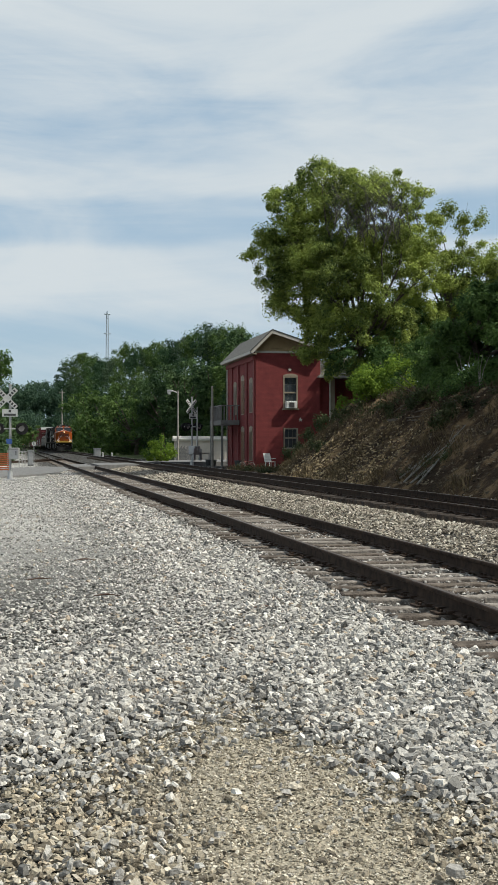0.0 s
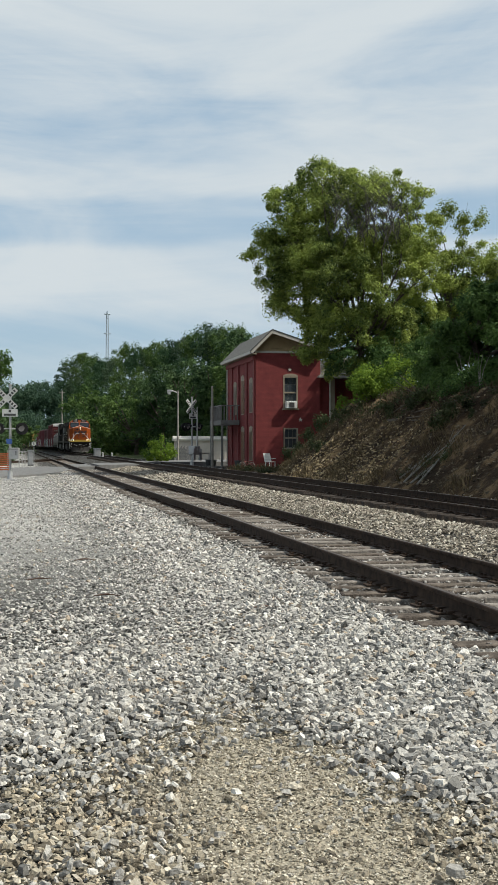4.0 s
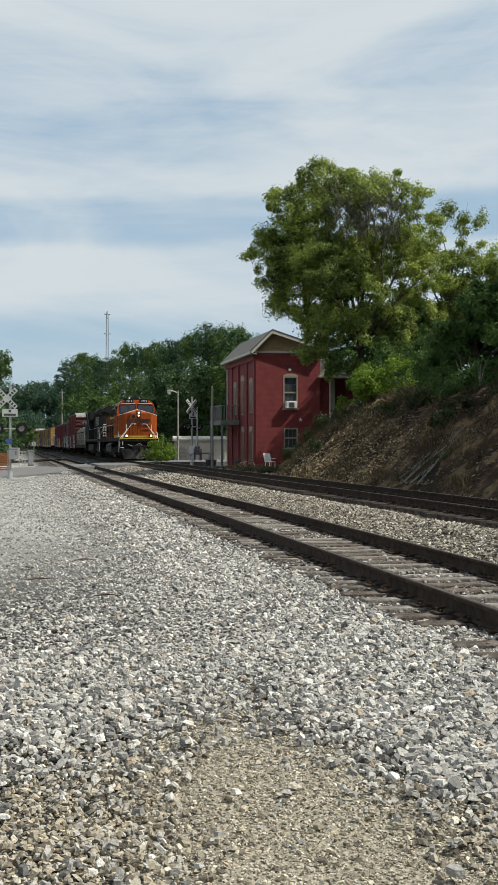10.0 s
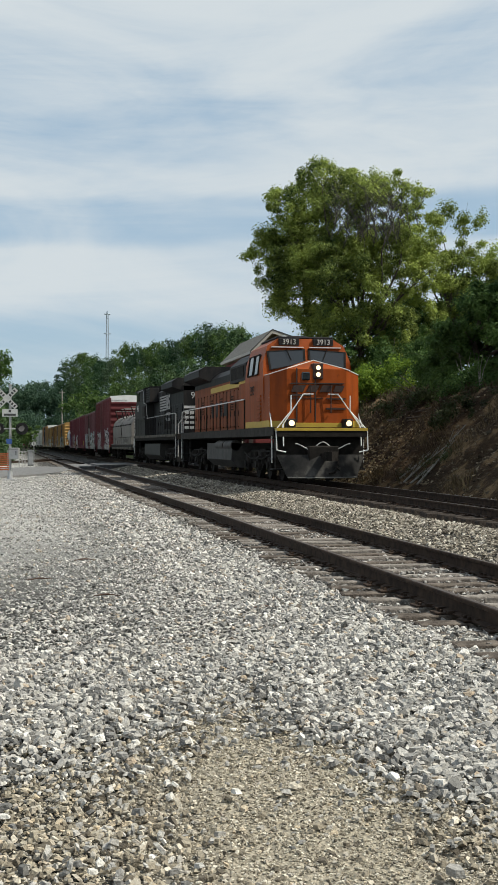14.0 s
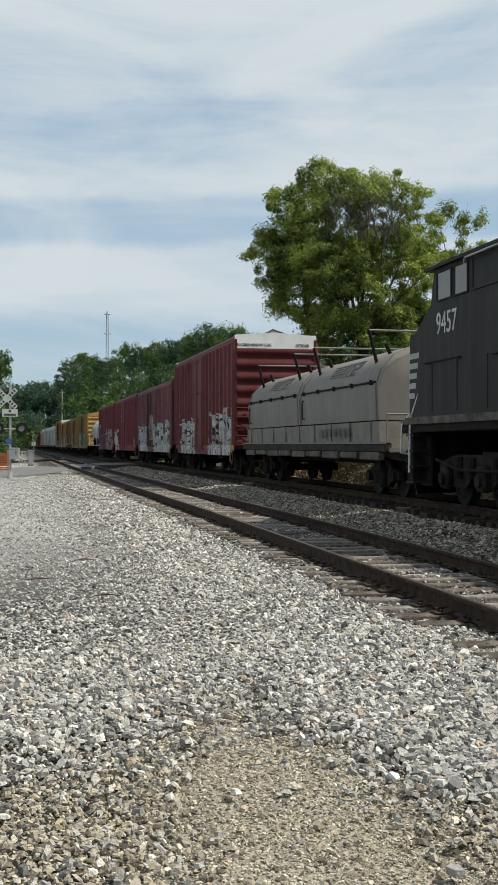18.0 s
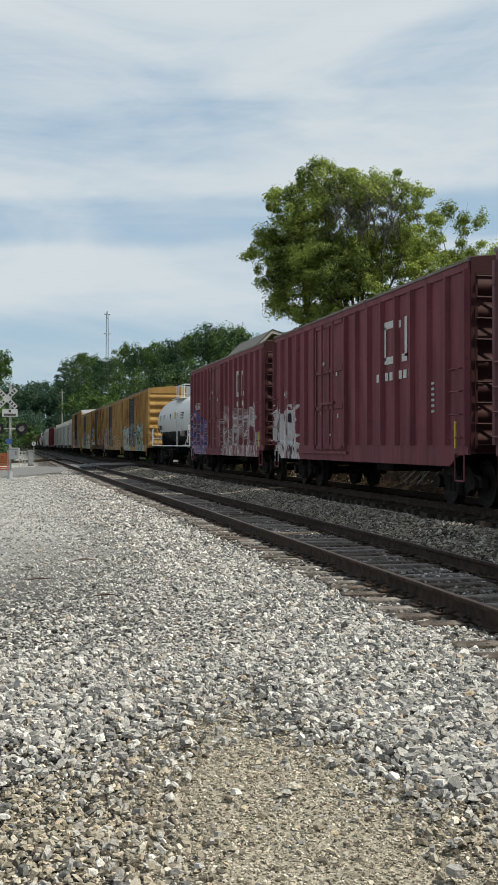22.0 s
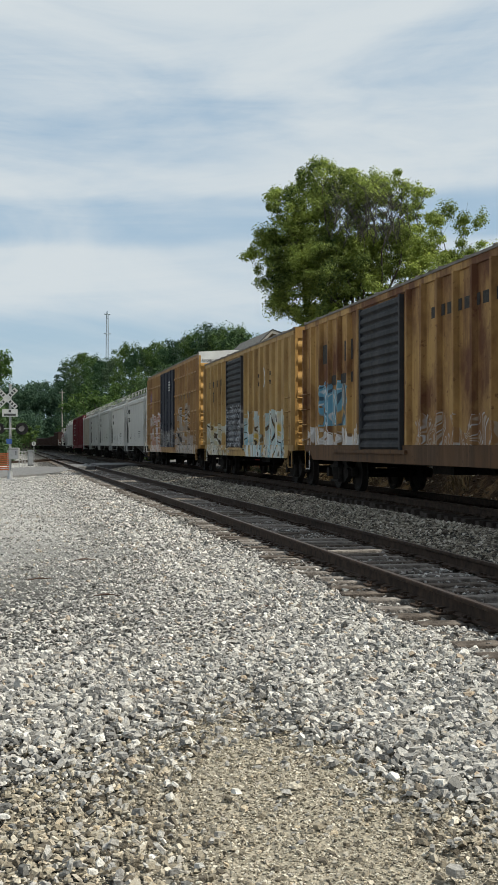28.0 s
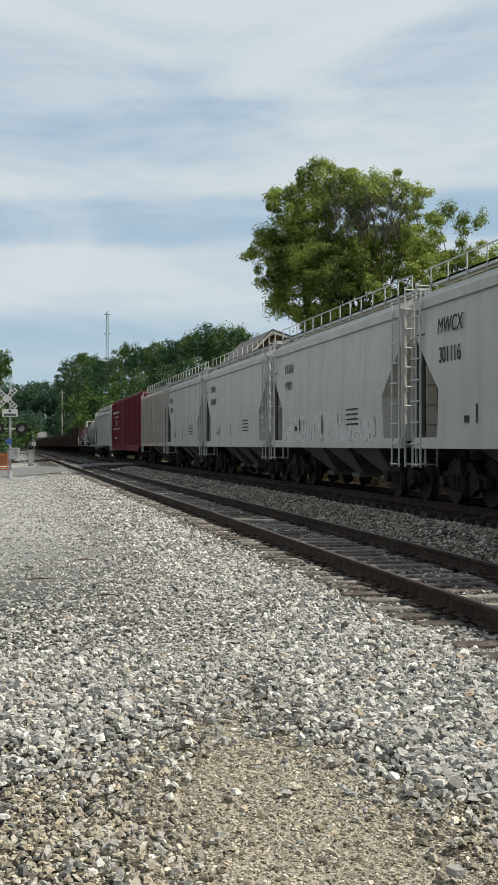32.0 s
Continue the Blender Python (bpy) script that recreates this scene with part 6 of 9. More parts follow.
    for side in (-1, 1):
        a, b = sorted((side * w, side * (w + 0.07)))
        ya, yb = door_at - door_w / 2, door_at + door_w / 2
        zb, zt = z0 + 0.05, top - 0.30
        if door == "corrugated":
            s = Shape()
            n = 16
            o = [(0.0, zb)]
            st = (zt - zb) / n
            for k in range(n):
                z = zb + k * st
                o += [(0.03, z + 0.05 * st), (0.085, z + 0.3 * st), (0.085, z + 0.7 * st), (0.03, z + 0.95 * st)]
            o += [(0.0, zt)]
            s.prism([(side * (w + u), z) for u, z in o], "y", ya + 0.08, yb - 0.08)
            d = part("door", s, dm, e, "dark corrugated sliding door")
            x0, x1 = sorted((side * w, side * (w + 0.1)))
            part("door_post", Shape().box(x0, x1, ya, ya + 0.08, zb, zt), dm, d)
            part("door_post", Shape().box(x0, x1, yb - 0.08, yb, zb, zt), dm, d)
            part("door_track", Shape().box(x0, x1, ya - 0.3, yb + door_w * 0.8, zb - 0.08, zb), sill_m or m, d)
            part("door_handle", Shape().box(x0 - (0.03 if side < 0 else 0), x1 + (0.03 if side > 0 else 0), yb - 0.32, yb - 0.26, zb + 0.5, zb + 1.3), dm, d)
        else:
            leaves = 2 if door == "double" else 1
            lw = (yb - ya) / leaves
            for q in range(leaves):
                y0_, y1_ = ya + q * lw + 0.03, ya + (q + 1) * lw - 0.03
                d = part("door", Shape().box(a, b, y0_, y1_, zb, zt), dm, e, "sliding plug door with locking rods")
                xo = side * (w + 0.07)
                x0, x1 = sorted((xo, xo + side * 0.04))
                fr = Shape()
                for z in (zb + 0.05, zb + (zt - zb) * 0.33, zb + (zt - zb) * 0.62, zt - 0.05):
                    fr.box(x0, x1, y0_, y1_, z - 0.05, z + 0.05)
                for y in (y0_ + 0.05, y1_ - 0.05, (y0_ + y1_) / 2):
                    fr.box(x0, x1 - 0.004, y - 0.045, y + 0.045, zb, zt)
                part("door_frame", fr, dm, d)
                rods = Shape()
                for y in (y0_ + 0.3 * lw, y0_ + 0.68 * lw):
                    rods.tube((xo + side * 0.07, y, zb), (xo + side * 0.07, y, zt), 0.022, 6)
                rods.box(min(xo, xo + side * 0.09), max(xo, xo + side * 0.09), y0_ + 0.3 * lw, y0_ + 0.68 * lw, zb + 1.15, zb + 1.22)
                part("locking_rod", rods, dm, d)
            x0, x1 = sorted((side * w, side * (w + 0.09)))
            part("door_track", Shape().box(x0, x1, ya - 0.2, yb + 1.6, zb - 0.12, zb - 0.04), sill_m or m, e)
            x0, x1 = sorted((side * w, side * (w + 0.118)))
            for y in (ya - 0.05, yb + 0.05):
                part("door_post", Shape().box(x0, x1, y - 0.03, y + 0.03, zb, zt), dm, e)
    # ladders and grab irons on the corners
    for side in (-1, 1):
        for y in (-hl + 0.12, hl - 0.62):
            s = Shape()
            for k in range(4):
                z = z0 + 0.3 + k * 0.42
                part("grab_iron", Shape().pipe([(side * (w + 0.05), y, z), (side * (w + 0.15), y, z), (side * (w + 0.15), y + 0.5, z), (side * (w + 0.05), y + 0.5, z)], 0.016, 5), m, e)
            s.pipe([(side * (w + 0.06), y, z0), (side * (w + 0.06), y, z0 - 0.5), (side * (w + 0.06), y + 0.45, z0 - 0.5), (side * (w + 0.06), y + 0.45, z0)], 0.018, 5)
            part("step_iron", s, m, e)
    ladder(e, end_m or m, -hl - 0.13, -w + 0.06, -w + 0.56, z0 + 0.1, top - 0.35 if top < 5 and door == "plug" else z0 + 1.6, step=0.36, axis="x", r=0.022)
    part("brake_wheel", Shape().tube((0.7, -hl - 0.09, 2.6), (0.7, -hl - 0.14, 2.6), 0.26, 14), DARK_STEEL, e)
    part("center_sill", Shape().box(-0.3, 0.3, -hl - 0.1, hl + 0.1, 0.72, 1.06), DARK_STEEL, e)
    part("brake_gear", Shape().box(-0.9, -0.4, -1.6, -0.4, 0.6, 1.04).tube((0.5, -0.8, 0.75), (0.5, 0.9, 0.75), 0.2, 10).pipe([(-0.6, -5, 0.85), (-0.6, 5, 0.85)], 0.03), DARK_STEEL, e)
    running_gear(e, (-hl + 1.75, hl - 1.75))
    couplers(e, -hl - 0.05, hl + 0.05)
    return e


# ------------------------------------------------------------ covered hoppers
def hopper(label, L, top, m, style="smooth", rail_m=None, bays=3):
    e = thing("hopper_car", label, "hopper car", "cars of the train")
    hl, w = L / 2, 1.55
    rail_m = rail_m or m
    sill = 1.30
    # side sheets lean in towards the roof; ends slope in below
    prof = [(-w, sill), (-w - 0.02, sill + 1.4), (-w + 0.03, top - 0.75), (-w + 0.16, top - 0.42), (-w + 0.55, top - 0.2), (-0.5, top - 0.12), (0.5, top - 0.12), (w - 0.55, top - 0.2), (w - 0.16, top - 0.42), (w - 0.03, top - 0.75), (w + 0.02, sill + 1.4), (w, sill)]
    def yend(z):
        if z > top - 1.3:
            return hl - 0.28
        if z > sill + 1.0:
            return hl - 0.28 - 1.25 * (top - 1.3 - z) / (top - 2.3 - sill)
        return hl - 1.53 + 0.10 * (sill + 1.0 - z)
    levels = [sill, sill + 0.5, sill + 1.0, sill + 1.4, top - 1.3, top - 0.75, top - 0.42, top - 0.2, top - 0.12]
    def xat(z):
        pts = sorted([(p[1], -p[0]) for p in prof[:6]])
        for (za, xa), (zb, xb) in zip(pts, pts[1:]):
            if za <= z <= zb:
                return xa + (xb - xa) * (z - za) / (zb - za)
        return pts[-1][1]
    vs, fs = [], []
    for z in levels:
        x, y = xat(z), yend(z)
        vs += [(-x, -y, z), (x, -y, z), (x, y, z), (-x, y, z)]
    for k in range(len(levels) - 1):
        for i in range(4):
            fs.append((k * 4 + i, k * 4 + (i + 1) % 4, k * 4 + 4 + (i + 1) % 4, k * 4 + 4 + i))
    fs += [(0, 3, 2, 1), tuple(len(vs) - 4 + i for i in range(4))]
    part("body", Shape().add(vs, fs), m, e)
    for side in (-1, 1):
        a, b = sorted((side * (w - 0.06), side * (w + 0.05)))
        part("side_sill", Shape().box(a, b, -hl + 0.15, hl - 0.15, sill - 0.16, sill + 0.06), m, e)
        a, b = sorted((side * (w - 0.22), side * (w + 0.03)))
        part("top_chord", Shape().prism([(side * (w - 0.3), top - 0.30), (side * (w + 0.02), top - 0.52), (side * (w + 0.02), top - 0.70), (side * (w - 0.06), top - 0.72)], "y", -hl + 0.25, hl - 0.25), m, e)
        if style == "ribbed":
            n = 15
            for k in range(n + 1):
                y = (-hl + 1.3) + (L - 2.6) * k / n
                a, b = sorted((side * (w - 0.05), side * (w + 0.09)))
                part("rib", Shape().box(a, b, y - 0.06, y + 0.06, sill, top - 0.6), m, e)
    # end frames: corner posts, ladders, platforms
    for t in (-1, 1):
        y = t * (hl - 0.22)
        s = Shape()
        for x in (-w + 0.05, w - 0.05):
            s.box(x - 0.05, x + 0.05, y - 0.05, y + 0.05, sill - 0.1, top - 0.55)
        for x in (-0.55, 0.55):
            s.box(x - 0.05, x + 0.05, y - 0.05, y + 0.05, sill - 0.1, top - 1.2)
        s.box(-w, w, min(y, y - t * 1.0), max(y, y - t * 1.0), sill - 0.14, sill - 0.04)
        part("end_frame", s, m, e)
        for side in (-1, 1):
            ladder(e, rail_m, side * (w + (0.05 if side < 0 else 0.02)), min(y, y - t * 0.46), max(y, y - t * 0.46), 0.75, top - 0.35, 0.40, r=0.018)
        ladder(e, rail_m, y - (0.05 if t < 0 else -0.1), -w + 0.05, -w + 0.5, 0.75, top - 0.1, 0.40, axis="x", r=0.018)
        # dark panels added in the rear end openings, in place of their shade
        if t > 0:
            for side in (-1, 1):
                part("recess_shade", Shape().box(min(side * (w - 0.04), side * (w - 0.01)), max(side * (w - 0.04), side * (w - 0.01)), y - 0.50, y - 0.06, sill - 0.1, top - 1.2), SILL_DARK, e, "dark panel painted as the shade in the opening beside the end ladder")
        part("slope_sheet_brace", Shape().prism([(t * (hl - 1.2), sill), (t * (hl - 0.25), sill), (t * (hl - 0.25), sill + 0.1), (t * (hl - 1.1), sill + 0.9)], "x", -0.04, 0.04), m, e)
    # hopper bays
    for k in range(bays):
        yc = (-hl + 2.6) + (L - 5.2) * (k + 0.5) / bays
        d = (L - 5.2) / bays / 2 * 0.98
        vs = [(-1.4, yc - d, sill), (1.4, yc - d, sill), (1.4, yc + d, sill), (-1.4, yc + d, sill), (-0.55, yc - 0.28, 0.45), (0.55, yc - 0.28, 0.45), (0.55, yc + 0.28, 0.45), (-0.55, yc + 0.28, 0.45)]
        part("hopper_bay", Shape().add(vs, [(0, 1, 5, 4), (1, 2, 6, 5), (2, 3, 7, 6), (3, 0, 4, 7), (4, 5, 6, 7)]).box(-0.7, 0.7, yc - 0.36, yc + 0.36, 0.36, 0.47), SILL_GREY, e)
    part("center_sill", Shape().box(-0.25, 0.25, -hl - 0.05, hl + 0.05, 0.75, 1.1), DARK_STEEL, e)
    # roof hatches and running board with railing
    for k in range(5):
        y = -hl + 1.5 + (L - 3.0) * k / 4
        part("roof_hatch", Shape().box(-0.42, 0.42, y - 0.75, y + 0.75, top - 0.13, top - 0.02, 0.03), m, e)
    rb = Shape()
    for x in (-w + 0.30, w - 0.65):
        rb.box(x, x + 0.35, -hl + 0.2, hl - 0.2, top - 0.14, top - 0.10)
        rb.box(x, x + 0.02, -hl + 0.2, hl - 0.2, top - 0.20, top - 0.10)
    part("running_board", rb, rail_m, e)
    rl = Shape()
    for x in (-w + 0.28, w - 0.28):
        n = int(L / 0.95)
        for k in range(n + 1):
            y = -hl + 0.35 + (L - 0.7) * k / n
            rl.tube((x, y, top - 0.3), (x, y, top + 0.18), 0.016, 5)
        rl.tube((x, -hl + 0.35, top + 0.18), (x, hl - 0.35, top + 0.18), 0.016, 5)
    part("roof_railing", rl, rail_m, e)
    running_gear(e, (-hl + 1.55, hl - 1.55))
    couplers(e, -hl, hl)
    return e


# ------------------------------------------------------------ tank cars
def tank_car(label, L, r, zc, upper, lower, rail_m, plain=False):
    e = thing("tank_car", label, "tank car", "cars of the train")
    hl = L / 2 - 0.75
    n = 32
    ys = []
    for k in range(9):
        a = math.pi / 2 * k / 8
        ys.append((-hl + 0.75 * (1 - math.sin(a)), r * (math.cos(a) if k < 8 else 0.02)))
    ys = sorted(ys)
    ys = ys + [(-y, q) for y, q in reversed(ys)]
    def shell(a0, a1):
        k = 24
        vs, fs = [], []
        for y, q in ys:
            for i in range(k + 1):
                a = a0 + (a1 - a0) * i / k
                vs.append((q * math.cos(a), y, zc + q * math.sin(a)))
        for j in range(len(ys) - 1):
            for i in range(k):
                fs.append((j * (k + 1) + i, j * (k + 1) + i + 1, (j + 1) * (k + 1) + i + 1, (j + 1) * (k + 1) + i))
        return Shape().add(vs, fs)
    cut = math.asin(-0.46)
    part("tank_shell", shell(cut, math.pi - cut), upper, e, smooth=50)
    part("tank_bottom", shell(math.pi - cut, math.tau + cut), lower, e, "black painted lower tank" if not plain else "", smooth=50)
    for y in (-hl * 0.42, hl * 0.42):
        s = Shape()
        for i in range(28):
            a = i * math.tau / 28
            b = (i + 1) * math.tau / 28
            s.tube((math.cos(a) * (r + 0.004), y, zc + math.sin(a) * (r + 0.004)), (math.cos(b) * (r + 0.004), y, zc + math.sin(b) * (r + 0.004)), 0.012, 4)
        part("weld_seam", s, upper, e)
    # saddles, sills, walkway
    for t in (-1, 1):
        part("saddle", Shape().prism([(-1.1, 1.0), (-1.16, zc - r * 0.55), (-0.7, zc - r * 0.85), (0.7, zc - r * 0.85), (1.16, zc - r * 0.55), (1.1, 1.0)], "y", t * (hl - 1.3) - 0.25, t * (hl - 1.3) + 0.25), lower, e)
        part("stub_sill", Shape().box(-0.35, 0.35, min(t * (hl - 2.4), t * L / 2), max(t * (hl - 2.4), t * L / 2), 0.75, 1.12), lower, e)
        part("end_platform", Shape().box(-1.5, 1.5, min(t * (hl + 0.1), t * (L / 2)), max(t * (hl + 0.1), t * (L / 2)), 1.06, 1.13), lower, e)
        s = Shape()
        y = t * (L / 2 - 0.08)
        for side in (-1, 1):
            s.pipe([(side * 1.48, y, 1.1), (side * 1.48, y, 2.1), (side * 1.48, y - t * 0.55, 2.15), (side * 1.48, y - t * 0.6, 1.3)], 0.025, 6)
        s.tube((-1.48, y, 1.6), (1.48, y, 1.6), 0.02, 6)
        part("end_railing", s, rail_m, e)
    for side in (-1, 1):
        s = Shape()
        s.tube((side * 1.50, -L / 2 + 0.2, 1.16), (side * 1.50, L / 2 - 0.2, 1.16), 0.028, 6)
        for q in (-0.35, 0.35):
            s.tube((side * (r - 0.2), q * L, zc - r * 0.45), (side * 1.5, q * L - 0.7, 1.16), 0.02, 5)
        part("side_rail", s, rail_m, e)
        ladder(e, rail_m, side * (r + 0.05) + (0.02 if side > 0 else 0), -0.25 - 2.4 * (side < 0), 0.2 - 2.4 * (side < 0), 1.1, zc + 0.55, 0.38, r=0.014)
    part("bottom_outlet", Shape().tube((0, 0, zc - r - 0.25), (0, 0, zc - r + 0.1), 0.22, 12), DARK_STEEL, e)
    # top fittings
    zt = zc + r
    part("manway", Shape().tube((0, 0.1, zt - 0.1), (0, 0.1, zt + 0.42), 0.52, 20).tube((0, 0.1, zt + 0.06), (0, 0.1, zt + 0.12), 0.62, 20), upper, e)
    if not plain:
        part("valve_cap", Shape().tube((-0.05, -0.85, zt - 0.05), (-0.05, -0.85, zt + 0.28), 0.17, 12).tube((-0.05, -0.85, zt + 0.05), (-0.05, -0.85, zt + 0.1), 0.24, 12), DECAL_RED, e, "red safety valve cap")
    s = Shape()
    for side in (-1, 1):
        for y in (-1.25, -0.5, 0.7, 1.35):
            s.tube((side * 0.85, y, zt - 0.32), (side * 0.85, y, zt + 0.52), 0.025, 6)
        s.tube((side * 0.85, -1.25, zt + 0.52), (side * 0.85, 1.35, zt + 0.52), 0.025, 6)
    for y in (-1.25, 1.35):
        s.tube((-0.85, y, zt + 0.52), (0.85, y, zt + 0.52), 0.025, 6)
    part("platform_railing", s, rail_m, e)
    part("platform", Shape().box(-1.1, -0.6, -1.35, 1.45, zt - 0.2, zt - 0.16).box(0.6, 1.1, -1.35, 1.45, zt - 0.2, zt - 0.16), rail_m, e)
    running_gear(e, (-hl + 1.3, hl - 1.3))
    couplers(e, -L / 2, L / 2)
    return e


# ------------------------------------------------------------ coil car
COIL_TROUGH = mat("grimy_grey_trough_paint", (0.15, 0.135, 0.115), 0.8, 0, (0.22, 0.205, 0.18), 2.5, 0.2)


def coil_car(label, L, m):
    e = thing("coil_car", label, "coil car", "cars of the train")
    hl = L / 2
    part("trough", Shape().prism([(-1.5, 1.15), (-1.52, 1.75), (1.52, 1.75), (1.5, 1.15), (0.9, 0.85), (-0.9, 0.85)], "y", -hl + 0.7, hl - 0.7), COIL_TROUGH, e)
    for side in (-1, 1):
        a, b = sorted((side * 1.42, side * 1.58))
        part("side_sill", Shape().box(a, b, -hl + 0.1, hl - 0.1, 1.05, 1.28, 0.02), SILL_DARK, e)
        for k in range(9):
            y = -hl + 1.3 + (L - 2.6) * k / 8
            part("stake", Shape().box(a + 0.03, b - 0.03, y - 0.05, y + 0.05, 1.28, 1.75), COIL_TROUGH, e)
            part("deck_panel", Shape().box(a, b, y - 0.72, y + 0.72, 0.86 + 0.03 * (k % 2), 1.045, 0.02), SILL_DUST, e, "dusty dark panel under the deck edge")
        part("deck_lip", Shape().box(a - 0.03, b + 0.03, -hl + 0.1, hl - 0.1, 1.235, 1.285), COIL_TROUGH, e)
    for h in (-1, 1):
        y0, y1 = (-hl + 0.75, -0.04) if h < 0 else (0.04, hl - 0.75)
        prof = [(-1.5, 1.78), (-1.53, 2.55), (-1.40, 2.95), (-1.10, 3.28), (-0.6, 3.50), (0, 3.58), (0.6, 3.50), (1.10, 3.28), (1.40, 2.95), (1.53, 2.55), (1.5, 1.78)]
        n = len(prof)
        secs = []
        for y, k in ((y0, 0.93), (y0 + 0.05, 0.975), (y0 + 0.14, 1.0), (y1 - 0.14, 1.0), (y1 - 0.05, 0.975), (y1, 0.93)):
            secs.append([(x * (0.9 + 0.1 * k), y, 1.78 + (z - 1.78) * k) for x, z in prof])
        vs = [p for s_ in secs for p in s_]
        fs = [(j * n + i, j * n + i + 1, (j + 1) * n + i + 1, (j + 1) * n + i) for j in range(len(secs) - 1) for i in range(n - 1)]
        fs += [tuple(range(n)), tuple((len(secs) - 1) * n + i for i in range(n))]
        hood = part("hood", Shape().add(vs, fs), m, e, "rounded grey coil cover", smooth=35)
        seam = Shape()
        for side in (-1, 1):
            seam.tube((side * 1.525, y0 + 0.2, 2.66), (side * 1.525, y1 - 0.2, 2.66), 0.024, 6)
            for k in range(5):
                y = y0 + 0.5 + (y1 - y0 - 1.0) * k / 4
                seam.box(side * 1.54 - 0.03, side * 1.54 + 0.03, y - 0.05, y + 0.05, 2.60, 2.71)
        part("seam_rail", seam, DARK_STEEL, hood)
        # arched rims at the cover's ends
        for y in (y0 + 0.16, y1 - 0.16):
            part("rim", Shape().pipe([(x * 1.006, y, z + 0.004) for x, z in prof], 0.022, 5), m, hood)
        for y in (y0 + 1.1, y1 - 1.1):
            lug, cross = Shape(), Shape()
            for side in (-1, 1):
                lug.tube((side * 1.18, y, 3.10), (side * 1.42, y - 0.10, 3.92), 0.042, 6)
                lug.tube((side * 0.85, y, 3.36), (side * 0.98, y - 0.04, 3.62), 0.05, 6)
            cross.tube((-1.42, y - 0.10, 3.92), (1.42, y - 0.10, 3.92), 0.026, 6)
            part("lifting_frame", lug, DARK_STEEL, hood)
            part("cross_bar", cross, m, hood)
        for side in (-1, 1):
            part("side_grab", Shape().pipe([(side * 1.52, y1 - 0.5, 2.45), (side * 1.58, y1 - 0.5, 2.45), (side * 1.57, y1 - 0.5, 1.95), (side * 1.50, y1 - 0.5, 1.95)], 0.018, 5), DARK_STEEL, hood)
    for t in (-1, 1):
        y = t * (hl - 0.35)
        part("end_deck", Shape().box(-1.5, 1.5, min(y - 0.35, y + 0.35), max(y - 0.35, y + 0.35), 1.05, 1.15), m, e)
        s = Shape()
        for side in (-1, 1):
            s.pipe([(side * 1.45, y, 1.1), (side * 1.45, y, 1.9), (side * 0.9, y, 1.9), (side * 0.9, y, 1.1)], 0.022, 6)
        part("end_railing", s, m, e)
    part("center_sill", Shape().box(-0.3, 0.3, -hl - 0.05, hl + 0.05, 0.72, 1.1), DARK_STEEL, e)
    running_gear(e, (-hl + 1.8, hl - 1.8))
    couplers(e, -hl, hl)
    # faint plain marks in place of the emblem and small print
    bars(e, SILL_GREY, -1.585, [(-5.2 + k * 0.42, -4.95 + k * 0.42, 1.42, 1.62) for k in range(7)])
    return e


# ------------------------------------------------------------ gondolas
def gondola(label, L, top, m):
    e = thing("gondola", label, "gondola", "cars of the train")
    hl, w = L / 2, 1.5
    for side in (-1, 1):
        a, b = sorted((side * (w - 0.06), side * w))
        part("side_wall", Shape().box(a, b, -hl, hl, 1.05, top), m, e)
        part("top_chord", Shape().box(min(side * (w - 0.1), side * (w + 0.08)), max(side * (w - 0.1), side * (w + 0.08)), -hl, hl, top - 0.02, top + 0.12), m, e)
        n = 12
        for k in range(n + 1):
            y = -hl + 0.08 + (L - 0.16) * k / n
            part("rib", Shape().prism([(side * w, y - 0.1), (side * (w + 0.09), y - 0.05), (side * (w + 0.09), y + 0.05), (side * w, y + 0.1)], "z", 1.05, top - 0.02), m, e)
    for t in (-1, 1):
        a, b = sorted((t * (hl - 0.08), t * hl))
        part("end_wall", Shape().box(-w, w, a, b, 1.05, top + 0.1), m, e)
    part("floor_plate", Shape().box(-w, w, -hl, hl, 0.95, 1.1), DARK_STEEL, e)
    running_gear(e, (-hl + 1.7, hl - 1.7))
    couplers(e, -hl, hl)
    return e


